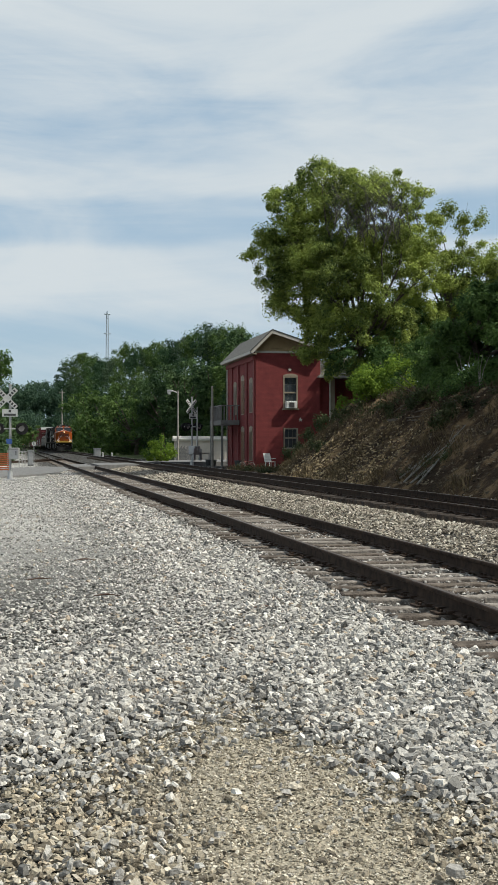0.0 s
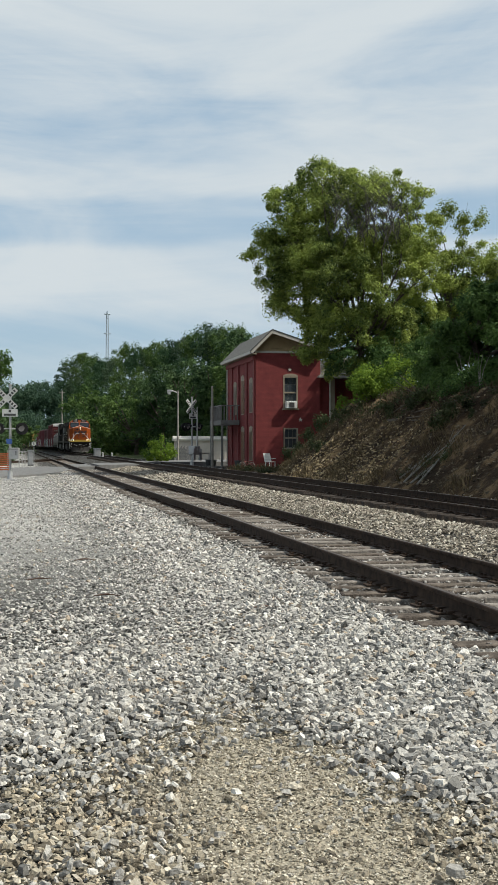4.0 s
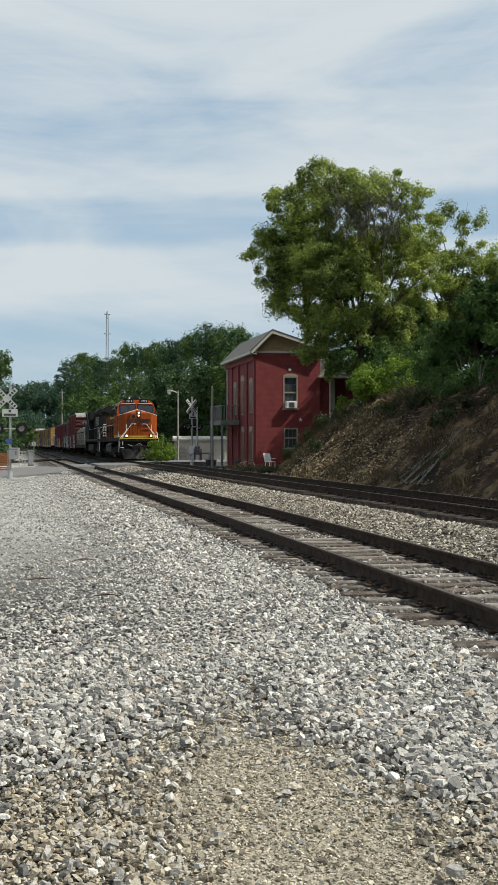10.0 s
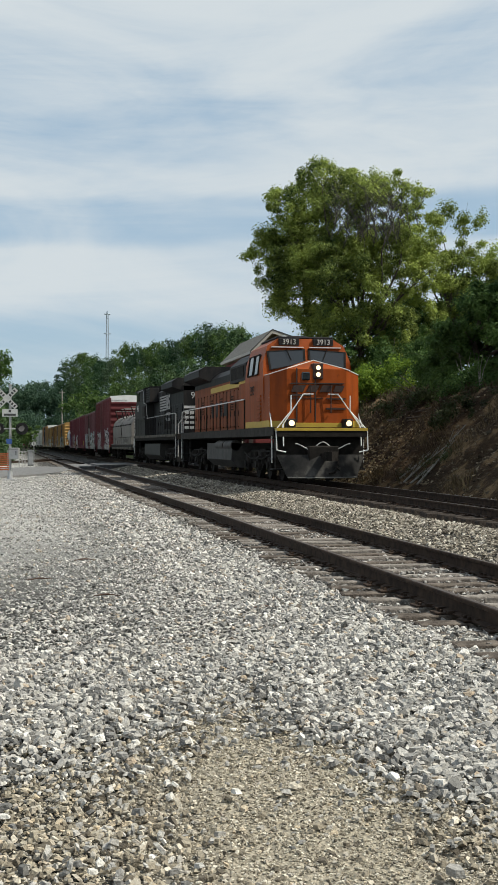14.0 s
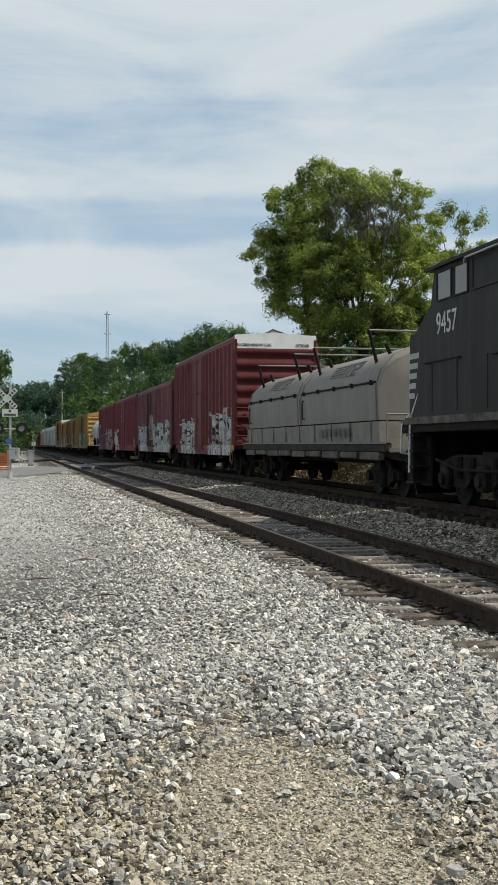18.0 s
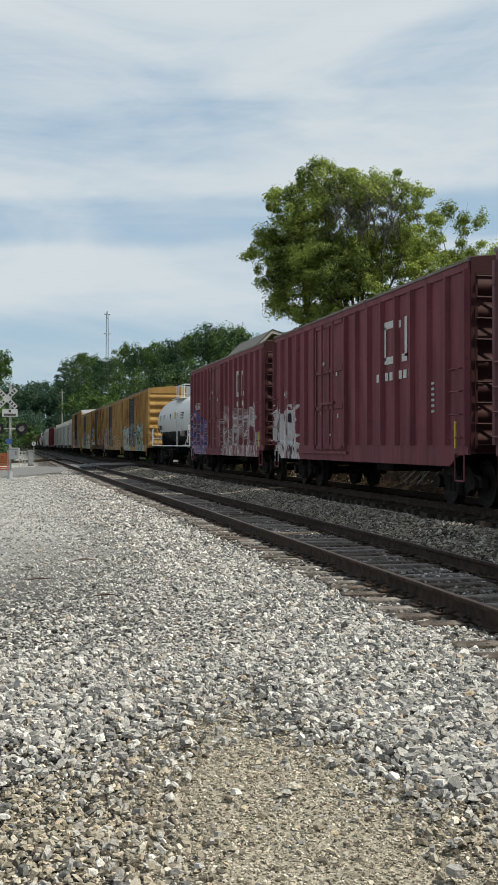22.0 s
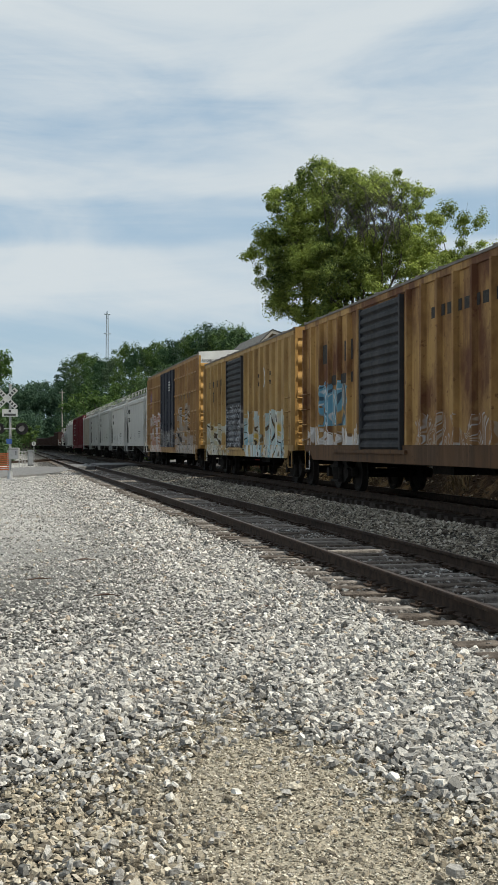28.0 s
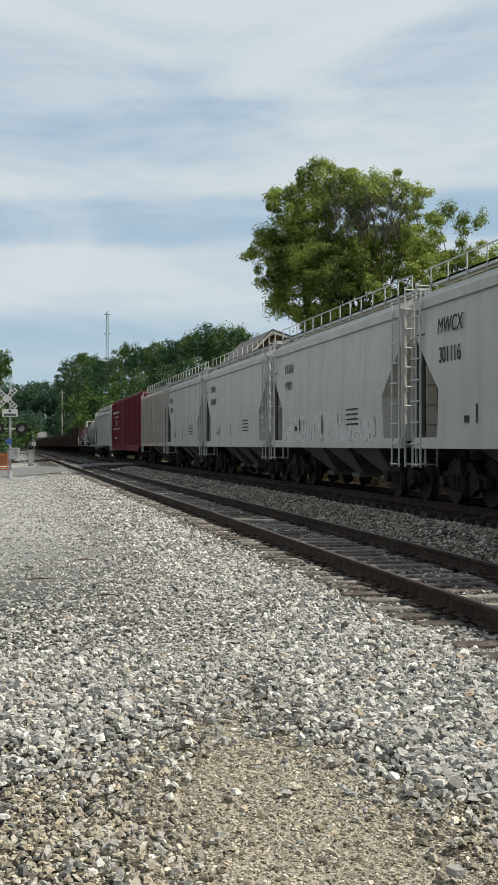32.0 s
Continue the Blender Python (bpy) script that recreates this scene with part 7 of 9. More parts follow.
# ------------------------------------------------------------ locomotives
def locomotive(label, L, m, hood_top, cab_m, band, rail_m, lit, back, ahead=0.8, hz=0.0):
    """Six-axle diesel with its cab at the front; back turns the body round on its wheels."""
    e = thing("locomotive", label, "locomotive", "cars of the train")
    hl = L / 2
    M = pose(0, 0, 0, 0, 0, 180) if back else Matrix()

    def p(name, s, mm, parent=None, lab="", smooth=0):
        return part(name, s.turn(M), mm, parent or e, lab, smooth)

    dk = 1.72   # deck
    p("underframe", Shape().box(-1.5, 1.5, -hl + 0.35, hl - 0.35, dk - 0.28, dk, 0.02), DARK_STEEL)
    for side in (-1, 1):
        a, b = sorted((side * 1.49, side * 1.55))
        p("side_sill", Shape().box(a, b, -hl + 0.5, hl - 0.5, dk - (0.12 if back else 0.26), dk + 0.02), SILL_DUST if back else SILL_DARK)
    # fuel tank and air tanks
    p("fuel_tank", Shape().prism([(-1.5, 1.25), (-1.52, 0.62), (-1.2, 0.34), (1.2, 0.34), (1.52, 0.62), (1.5, 1.25)], "y", -3.75 if back else -2.9, 3.75 if back else 2.6), TANK_SHEEN if back else TANK_GREY, None, "grey fuel tank under the deck")
    for side in (-1, 1):
        for q in (() if back else (-2.1, -0.3)):
            s = Shape().tube((side * 1.35, q - 0.8, 1.16), (side * 1.35, q + 0.8, 1.16), 0.2, 14)
            p("air_reservoir", s, TANK_GREY, smooth=40)
    # nose and cab
    nose = Shape()
    yA, yB, yC = -hl + ahead, -hl + ahead + 0.32, -hl + ahead + 1.15     # nose front, nose corner, windshield base
    vs = [(-1.0, yA, dk), (1.0, yA, dk), (1.5, yB, dk), (1.5, yC, dk), (-1.5, yC, dk), (-1.5, yB, dk),
          (-1.0, yA + 0.06, 3.58), (1.0, yA + 0.06, 3.58), (1.5, yB + 0.04, 3.42), (1.5, yC, 3.42), (-1.5, yC, 3.42), (-1.5, yB + 0.04, 3.42), (0, yA + 0.5, 3.88), (0, yC + 0.05, 3.95)]
    nose.add(vs, [(0, 1, 7, 6), (1, 2, 8, 7), (2, 3, 9, 8), (4, 5, 11, 10), (5, 0, 6, 11), (6, 7, 12), (7, 8, 9, 13, 12), (6, 12, 13, 10, 11), (0, 5, 4, 3, 2, 1)])
    p("nose", nose, cab_m)
    yD = yB + 6.1 if back else yA + 4.1   # back of the cab
    cab = Shape()
    prof = [(-1.5, dk), (-1.54, 3.3), (-1.50, 3.9), (-1.32, 4.42), (-0.95, 4.66), (0.95, 4.66), (1.32, 4.42), (1.50, 3.9), (1.54, 3.3), (1.5, dk)]
    n = len(prof)
    sec0 = [(x, yC + max(0, (z - 3.4)) * 0.28, z) for x, z in prof]
    sec1 = [(x, yD, z) for x, z in prof]
    if back:
        cab.prism([(yB + 0.3, dk), (yB + 0.3, 3.40), (yB + 1.25, 3.90), (yB + 1.45, 4.55), (yD, 4.62), (yD, dk)], "x", -1.503, 1.503)
    else:
        cab.add(sec0 + sec1, [(i, i + 1, n + i + 1, n + i) for i in range(n - 1)] + [tuple(range(n)), tuple(range(2 * n - 1, n - 1, -1))])
    p("cab", cab, cab_m)
    if back:
        p("cab_roof", Shape().prism([(-1.60, 4.55), (-1.60, 4.61), (-1.15, 4.76), (1.15, 4.76), (1.60, 4.61), (1.60, 4.55)], "y", yB + 1.12, yD + 0.12), hood_top)
    else:
        p("cab_roof", Shape().box(-0.98, 0.98, yC + 0.45, yD - 0.1, 4.66, 4.74, 0.03).box(-0.35, 0.35, yC + 1.4, yC + 2.2, 4.74, 4.86, 0.03), hood_top)
    if not back:
        for side in (-1, 1):
            stripe = Shape().pipe([(0, yA + 0.49, 3.885), (side * 0.5, yA + 0.28, 3.735), (side * 1.0, yA + 0.055, 3.585), (side * 1.5, yB + 0.035, 3.425), (side * 1.505, yC, 3.425)], 0.016, 5)
            p("pinstripe", stripe, RAIL_WHITE, None, "pale stripe along the nose edge")
            p("nose_corner_band", Shape().add([(side * 1.005, yA - 0.004, dk + 0.02), (side * 1.51, yB - 0.006, dk + 0.02), (side * 1.51, yB - 0.006, dk + 0.22), (side * 1.005, yA - 0.004, dk + 0.22)], [(0, 1, 2, 3)]), band)
            p("nose_grab", Shape().pipe([(side * 0.34 + 0.1, yA - 0.02, 2.2), (side * 0.34 + 0.1, yA - 0.09, 2.2), (side * 0.34 + 0.1, yA - 0.09, 3.05), (side * 0.34 + 0.1, yA - 0.02, 3.05)], 0.02, 5), EMBLEM)
        p("door_seam", Shape().box(-0.70, -0.66, yA - 0.012, yA + 0.02, dk + 0.2, 3.60).box(-0.08, -0.04, yA - 0.012, yA + 0.02, dk + 0.2, 3.60), EMBLEM)
        p("step_plate", Shape().box(0.30, 0.95, yA - 0.02, yA + 0.02, 2.30, 2.36).box(0.30, 0.95, yA - 0.02, yA + 0.02, 2.62, 2.67), EMBLEM)
    if not back:
        tilt = 0.28
        for side in (-1, 1):
            # windshields lie on the leaning front
            pane, fr = Shape(), Shape()
            def fy(z, off):
                return yC + (z - 3.4) * tilt - off
            xa, xb = side * 0.09, side * 1.28
            outer = [(xa, 3.86), (xb, 3.62), (side * 1.33, 4.22), (xa, 4.30)]
            c = (sum(q[0] for q in outer) / 4, sum(q[1] for q in outer) / 4)
            def ring(k, off):
                return [(c[0] + (x - c[0]) * k, fy(c[1] + (z - c[1]) * k, off), c[1] + (z - c[1]) * k) for x, z in outer]
            pane.add(ring(0.97, 0.02) + ring(0.97, 0.0), [(0, 1, 2, 3), (0, 1, 5, 4), (1, 2, 6, 5), (2, 3, 7, 6), (3, 0, 4, 7)])
            p("windshield", pane, GLASS_DARK, None, "dark tinted cab windshield")
            A, B, C, D = ring(1.06, 0.035), ring(0.95, 0.035), ring(1.06, 0.0), ring(0.95, 0.0)
            for i in range(4):
                j = (i + 1) % 4
                fr.add([A[i], A[j], B[j], B[i], C[i], C[j], D[j], D[i]], [(0, 1, 2, 3), (0, 1, 5, 4), (3, 2, 6, 7), (4, 5, 6, 7)])
            p("windshield_frame", fr, DARK_STEEL)
            wip = Shape()
            wip.tube((side * 0.7, fy(4.3, 0.06), 4.3), (side * 0.55, fy(3.95, 0.06), 3.95), 0.014, 5)
            p("wiper", wip, DARK_STEEL)
            p("rain_gutter", Shape().box(min(side * 0.1, side * 1.2), max(side * 0.1, side * 1.2), fy(4.36, 0.08), fy(4.36, -0.02), 4.355, 4.385), rail_m)
            # number boards
            nb = p("number_board", Shape().box(min(side * 0.24, side * 0.94), max(side * 0.24, side * 0.94), fy(4.53, 0.09), fy(4.53, -0.05), 4.43, 4.66, 0.015), BLACK, None, "black number board with white digits")
            if not back:
                lettering("3913", 0.17, DECAL_WHITE, nb, on_front(side * 0.59, fy(4.53, 0.098), 4.47), "digits")
            # side windows
            for k, (ya, yb) in enumerate(((yC + 0.75, yC + 1.45), (yC + 1.6, yC + 2.4))):
                zz0, zz1 = 3.50, 4.15
                sx0, sx1 = side * 1.56, side * 1.46
                sh = Shape().add([(side * 1.555, ya, zz0), (side * 1.555, yb, zz0), (side * 1.47, yb, zz1), (side * 1.47, ya, zz1), (side * 1.50, ya, zz0), (side * 1.50, yb, zz0), (side * 1.40, yb, zz1), (side * 1.40, ya, zz1)],
                                  [(0, 1, 2, 3), (0, 1, 5, 4), (1, 2, 6, 5), (2, 3, 7, 6), (3, 0, 4, 7)])
                wn_ = p("side_window", sh, GLASS_DARK, None, "dark cab side window")
                f2 = Shape().pipe([(side * 1.56, ya, zz0), (side * 1.56, yb, zz0), (side * 1.475, yb, zz1), (side * 1.475, ya, zz1), (side * 1.56, ya, zz0)], 0.025, 5)
                p("window_frame", f2, DARK_STEEL, wn_)
            # louvres low on the cab side
            for q in range(7):
                z = 1.95 + q * 0.13
                p("louvre", Shape().box(min(side * 1.53, side * 1.56), max(side * 1.53, side * 1.56), yC + 0.35, yC + 0.95, z, z + 0.07), cab_m)
    else:
        for side in (-1, 1):
            for ya, yb in ((yB + 1.62, yB + 2.35), (yB + 2.5, yB + 3.15), (yB + 3.4, yB + 5.9)):
                a, b = sorted((side * 1.49, side * 1.512))
                wn_ = p("side_window", Shape().box(a, b, ya, yb, 3.93, 4.47), BLACK if yb - ya > 1 else GLASS_DARK, None, "dark cab side window")
                p("window_frame", Shape().pipe([(side * 1.512, ya, 3.93), (side * 1.512, yb, 3.93), (side * 1.512, yb, 4.47), (side * 1.512, ya, 4.47), (side * 1.512, ya, 3.93)], 0.022, 5), cab_m, wn_)
            a, b = sorted((side * 1.5, side * 1.53))
            p("hatch", Shape().box(a, b, yB + 4.9, yB + 6.0, 2.95, 3.55, 0.01), SILL_DARK)
            p("ledge", Shape().box(min(a, side * 1.57), max(b, side * 1.57), yB + 4.2, yB + 6.0, 2.72, 2.80), cab_m)
            for q in (1.3, 2.6, 4.0):
                p("panel_seam", Shape().box(a, b - 0.015 if side > 0 else b, yB + q, yB + q + 0.03, dk + 0.1, 2.75), SILL_DARK)
            p("grab_iron", Shape().pipe([(side * 1.5, yB + 1.0, 2.78), (side * 1.56, yB + 1.0, 2.78), (side * 1.56, yB + 2.8, 2.78), (side * 1.5, yB + 2.8, 2.78)], 0.016, 5), DARK_STEEL)
            a, b = sorted((side * 0.1, side * 1.3))
            p("windshield", Shape().add([(a, yB + 1.25, 3.95), (b, yB + 1.25, 3.95), (b, yB + 1.42, 4.48), (a, yB + 1.42, 4.48), (a, yB + 1.4, 3.95), (b, yB + 1.4, 3.95), (b, yB + 1.5, 4.48), (a, yB + 1.5, 4.48)], [(0, 1, 2, 3), (0, 1, 5, 4), (1, 2, 6, 5), (2, 3, 7, 6), (3, 0, 4, 7)]), GLASS_DARK, None, "dark tinted cab windshield")
            # louvred air cabinet high behind the cab, long grille further back
            ac = p("air_cabinet", Shape().box(min(side * 0.9, side * 1.46), max(side * 0.9, side * 1.46), yD + 0.02, yD + 2.1, 3.72, 4.56, 0.02), m)
            for q in range(5):
                a, b = sorted((side * 1.455, side * 1.475))
                for y in (yD + 0.15, yD + 1.12):
                    p("louvre", Shape().box(a, b, y, y + 0.8, 3.86 + q * 0.13, 3.93 + q * 0.13), DARK_STEEL, ac)
            a, b = sorted((side * 0.9, side * 0.975))
            p("brake_grille", Shape().box(a, b, yD + 4.3, yD + 6.2, 3.72, 4.20), DARK_STEEL)
    # headlights and ditch lights
    hb = p("headlight_box", Shape().box(-0.14, 0.20, yA - 0.03, yA + 0.45, 3.26, 3.76, 0.02), EMBLEM if not back else BLACK)
    for z in (3.62, 3.40):
        p("headlight", Shape().tube((0.03, yA - 0.06, z), (0.03, yA + 0.02, z), 0.072, 16), LAMP_ON if lit else GLASS_DARK, hb)
    for side in (-1, 1):
        db = p("ditch_light", Shape().box(side * 0.95 - 0.14, side * 0.95 + 0.14, -hl + 0.40, -hl + 0.8, 1.72, 2.00, 0.03), BLACK, None, "ditch light on the front deck")
        p("lens", Shape().tube((side * 0.95, -hl + 0.36, 1.86), (side * 0.95, -hl + 0.42, 1.86), 0.09, 16), LAMP_ON if lit else GLASS_DARK, db)
    # nose door, its window and grab rails
    p("nose_door", Shape().box(-0.66, -0.08, yA - 0.004, yA + 0.10, dk + 0.1, 3.58, 0.01), cab_m)
    p("door_window", Shape().box(-0.52, -0.24, yA - 0.04, yA + 0.05, 3.22, 3.48, 0.03), GLASS_DARK)
    p("front_band", Shape().box(-1.0, 1.0, yA - 0.012, yA + 0.05, dk + 0.02, dk + 0.16), band)
    # front platform, anticlimber, pilot plow
    p("front_deck", Shape().box(-1.5, 1.5, -hl + 0.15, -hl + 1.2, dk - 0.30, dk - 0.10, 0.02), DARK_STEEL)
    p("deck_edge", Shape().box(-1.5, 1.5, -hl + 0.13, -hl + 1.2, dk - 0.098, dk - 0.01), band)
    p("pilot", Shape().box(-1.45, 1.45, -hl + 0.45, -hl + 0.75, 0.45, dk - 0.3), DARK_STEEL)
    plow = Shape()
    rows_, cols_ = 5, 15
    for off in (0.0, 0.05):   # a curved shell: scooped from top to bottom, bowed from side to side
        for i in range(rows_):
            h = i / (rows_ - 1)
            for j in range(cols_):
                u = -1 + 2 * j / (cols_ - 1)
                plow.v.append((u * (1.14 + 0.31 * h), -hl + 0.12 + 0.22 * h ** 0.6 - (0.45 - 0.12 * h) * (1 - abs(u) ** 1.7) + off, 0.16 + 0.72 * h))
    m_ = rows_ * cols_
    for i in range(rows_ - 1):
        for j in range(cols_ - 1):
            c0 = i * cols_ + j
            plow.f += [(c0, c0 + 1, c0 + cols_ + 1, c0 + cols_), (m_ + c0, m_ + c0 + cols_, m_ + c0 + cols_ + 1, m_ + c0 + 1)]
    for j in range(cols_ - 1):
        t0 = (rows_ - 1) * cols_ + j
        plow.f += [(j, m_ + j, m_ + j + 1, j + 1), (t0, t0 + 1, m_ + t0 + 1, m_ + t0)]
    for i in range(rows_ - 1):
        for c0 in (i * cols_, i * cols_ + cols_ - 1):
            plow.f.append((c0, c0 + cols_, m_ + c0 + cols_, m_ + c0))
    pw = p("plow", plow, PLOW_GREY, None, "black steel snow plow pilot", 50)
    p("worn_edge", Shape().pipe([(1.14 * u / 7, -hl + 0.115 - 0.45 * (1 - abs(u / 7) ** 1.7), 0.175) for u in range(-7, 8)], 0.022, 6), WORN_EDGE, pw, "bare worn lower edge")
    p("coupler_pocket", Shape().box(-0.5, 0.5, -hl + 0.0, -hl + 0.5, 0.62, 1.15, 0.04), DARK_STEEL)
    hose = Shape().pipe([(-0.9 + 1.8 * q / 24, -hl + 0.10, 1.14 - 0.13 * math.cos(math.tau * 2 * (q / 24 - 0.25)) * (1 if abs(q - 12) < 7 else 0.6)) for q in range(25)], 0.018, 6)
    p("mu_hose", hose, RAIL_DIM if not back else DARK_STEEL)
    p("brake_hose", Shape().pipe([(0.35, -hl + 0.2, 0.95), (0.45, -hl - 0.1, 0.65), (0.30, -hl - 0.25, 0.35), (0.1, -hl - 0.30, 0.30)], 0.035, 6), DARK_STEEL)
    for side in (-1, 1):
        # silver front handrails on the steps
        r = Shape().pipe([(side * 0.24, -hl + 0.38, 2.76), (side * 0.58, -hl + 0.36, 2.76), (side * 1.26, -hl + 0.28, 1.82), (side * 1.28, -hl + 0.22, 1.72), (side * 1.28, -hl + 0.12, 1.15)], 0.02, 6)
        p("front_handrail", r, RAIL_WHITE, None, "white painted front handrail")
        r = Shape().pipe([(side * 0.98, -hl + 0.36, 2.72), (side * 0.98, -hl + 0.36, 2.24), (side * 1.46, -hl + 0.25, 1.70), (side * 1.50, -hl + 0.2, 1.62), (side * 1.50, -hl + 0.12, 1.02), (side * 1.2, -hl + 0.12, 0.96)], 0.02, 6)
        p("front_handrail", r, RAIL_WHITE, None, "white painted front handrail")
        r = Shape().pipe([(side * 1.48, -hl + 1.25, 2.75), (side * 1.48, -hl + 1.2, 2.25), (side * 1.52, -hl + 0.75, 1.7), (side * 1.52, -hl + 0.7, 0.62)], 0.022, 6)
        p("front_handrail", r, RAIL_WHITE, None, "white painted front handrail")
        for yy, d in ((-hl + 0.5, 1), (hl - 0.5, -1)):
            st = Shape()
            for k in range(4):
                z = 0.42 + k * 0.32
                st.box(min(side * 1.15, side * 1.53), max(side * 1.15, side * 1.53), yy - 0.22 + d * 0.25, yy + 0.22 + d * 0.25, z - 0.02, z + 0.02)
            st.box(min(side * 1.1, side * 1.16), max(side * 1.1, side * 1.16), yy - 0.25 + d * 0.25, yy + 0.25 + d * 0.25, 0.35, dk)
            p("step_well", st, BLACK)
    # long hood
    y1 = hl - (1.75 if back else 1.0)
    w2 = 0.92
    hood = Shape().box(-w2, w2, yD, y1, dk, 3.95 + hz)
    p("hood", hood, m)
    if not back:
        p("equipment_cab", Shape().box(-1.42, 1.42, yD, yD + 1.7, dk, 3.55, 0.03), m)
    p("hood_roof", Shape().prism([(-w2 - 0.02, 3.72 + hz), (-w2 - 0.02, 4.0 + hz), (-0.6, 4.28 + 0.6 * hz), (0.6, 4.28 + 0.6 * hz), (w2 + 0.02, 4.0 + hz), (w2 + 0.02, 3.72 + hz)], "y", yD, y1), hood_top)
    if not back:
        p("dynamic_brake_blister", Shape().prism([(-1.48, 3.45), (-1.48, 4.05), (-1.05, 4.42), (1.05, 4.42), (1.48, 4.05), (1.48, 3.45)], "y", yD + 0.2, yD + 3.2), hood_top)
    if not back:
        p("brake_grille", Shape().box(-1.50, -1.47, yD + 0.5, yD + 2.9, 3.55, 3.98), DARK_STEEL)
    if not back:
        p("brake_grille", Shape().box(1.47, 1.50, yD + 0.5, yD + 2.9, 3.55, 3.98), DARK_STEEL)
    p("exhaust_stack", Shape().box(-0.35, 0.35, yD + 5.0, yD + 6.2, 4.28, 4.48, 0.03), hood_top)
    yR = y1 - 4.6
    p("radiator_wing", Shape().prism([(-w2, 3.92), (-1.5, 4.14), (-1.5, 4.42), (-1.2, 4.60), (1.2, 4.60), (1.5, 4.42), (1.5, 4.14), (w2, 3.92)], "y", yR, y1 - 0.1), hood_top, None, "wide overhanging radiator section")
    for side in (-1, 1):
        x0, x1 = sorted((side * 0.9, side * 0.955))
        k = 0
        y = yD + 1.9
        while y + 0.72 < y1:
            dd = p("hood_door", Shape().box(x0, x1, y, y + 0.72, dk + 0.18, 3.30, 0.012), m)
            p("latch", Shape().box(min(side * 0.95, side * 0.975), max(side * 0.95, side * 0.975), y + 0.60, y + 0.66, 2.3, 2.5), DARK_STEEL, dd)
            if not back:
                p("door_gap", Shape().box(min(side * 0.93, side * 0.962), max(side * 0.93, side * 0.962), y - 0.07, y - 0.01, dk + 0.15, 3.34), DARK_STEEL, dd)
            if back and k in (4, 5, 6, 7):
                p("intake_grille", Shape().box(min(side * 0.95, side * 0.985), max(side * 0.95, side * 0.985), y + 0.06, y + 0.62, 2.75, 3.25), DARK_STEEL, dd)
                p("intake_grille", Shape().box(min(side * 0.95, side * 0.985), max(side * 0.95, side * 0.985), y + 0.06, y + 0.62, 2.05, 2.60), DARK_STEEL, dd)
            if k % 3 == 1:
                for q in range(6):
                    z = 2.55 + q * 0.1
                    p("louvre", Shape().box(min(side * 0.95, side * 0.97), max(side * 0.95, side * 0.97), y + 0.1, y + 0.56, z, z + 0.05), DARK_STEEL, dd)
            y += 0.8
            k += 1
        if band is not None and not back:
            x0, x1 = sorted((side * 0.92, side * 0.962))
            p("stripe", Shape().box(x0, x1, yD + 1.75, y1 - 4.6, 3.40, 3.62), band)
            x0, x1 = sorted((side * 1.42, side * 1.435))
            p("stripe", Shape().box(x0, x1, yD, yD + 1.7, 3.36, 3.5), band)
            x0, x1 = sorted((side * 1.50, side * 1.525))
            p("stripe", Shape().box(x0, x1, yB, yD, dk + 0.03, dk + 0.24), band)
        # side handrail on stanchions
        hr = Shape()
        ya, yb = yD + (1.25 if back else 0.3), hl - 1.2
        hr.tube((side * 1.5, ya, dk + 1.05), (side * 1.5, yb, dk + 1.05), 0.022, 6)
        hr.pipe([(side * 1.5, yb, dk + 1.05), (side * 1.5, hl - 0.55, dk + 1.0), (side * 1.52, hl - 0.5, 0.55)], 0.022, 6)
        p("handrail", hr, rail_m)
        nst = 9
        for q in range(nst + 1):
            y = ya + (yb - ya) * q / nst
            p("stanchion", Shape().tube((side * 1.5, y, dk - 0.1), (side * 1.5, y, dk + 1.05), 0.024, 6), BLACK if back else DARK_STEEL)
    # rear end
    p("rear_deck", Shape().box(-1.5, 1.5, hl - 1.1, hl - 0.2, dk - 0.25, dk - 0.01), DARK_STEEL)
    p("rear_pilot", Shape().box(-1.45, 1.45, hl - 0.6, hl - 0.4, 0.35, dk - 0.25), BLACK)
    rr = Shape()
    for side in (-1, 1):
        rr.pipe([(side * 0.35, hl - 0.3, dk + 1.0), (side * 1.0, hl - 0.3, dk + 1.0), (side * 1.4, hl - 0.3, dk + 0.5), (side * 1.42, hl - 0.3, 0.6)], 0.022, 6)
    p("rear_handrail", rr, RAIL_DIM)
    p("horn", Shape().tube((0.4, yC + 2.6, 4.80), (0.4, yC + 2.1, 4.82), 0.05, 8, 0.1).tube((0.4, yC + 2.6, 4.74), (0.4, yC + 2.6, 4.82), 0.03, 6), STEEL)
    p("antenna", Shape().tube((-0.4, yC + 1.8, 4.74), (-0.4, yC + 1.8, 4.90), 0.06, 10), WHITE)
    running_gear(e, (-hl + 3.9, hl - 3.9), loco=True)
    couplers(e, -hl - 0.05, hl + 0.05)
    return e


# ------------------------------------------------------------ the train, front to back
CARS = []


def place(e, s0, s1):
    CARS.append((e, (s0 + s1) / 2))


ORANGE_P = car_paint("sooty_orange_paint", (0.25, 0.058, 0.012), (0.19, 0.045, 0.012), (0.05, 0.024, 0.016), 0.75, 0.55)
ORANGE_C = car_paint("orange_cab_paint", (0.29, 0.060, 0.009), (0.235, 0.049, 0.009), (0.10, 0.030, 0.012), 0.45, 0.45)
BLACK_P = car_paint("dull_black_paint", (0.009, 0.009, 0.0105), (0.015, 0.015, 0.017), (0.045, 0.039, 0.034), 0.6, 0.55, (), 0.12)

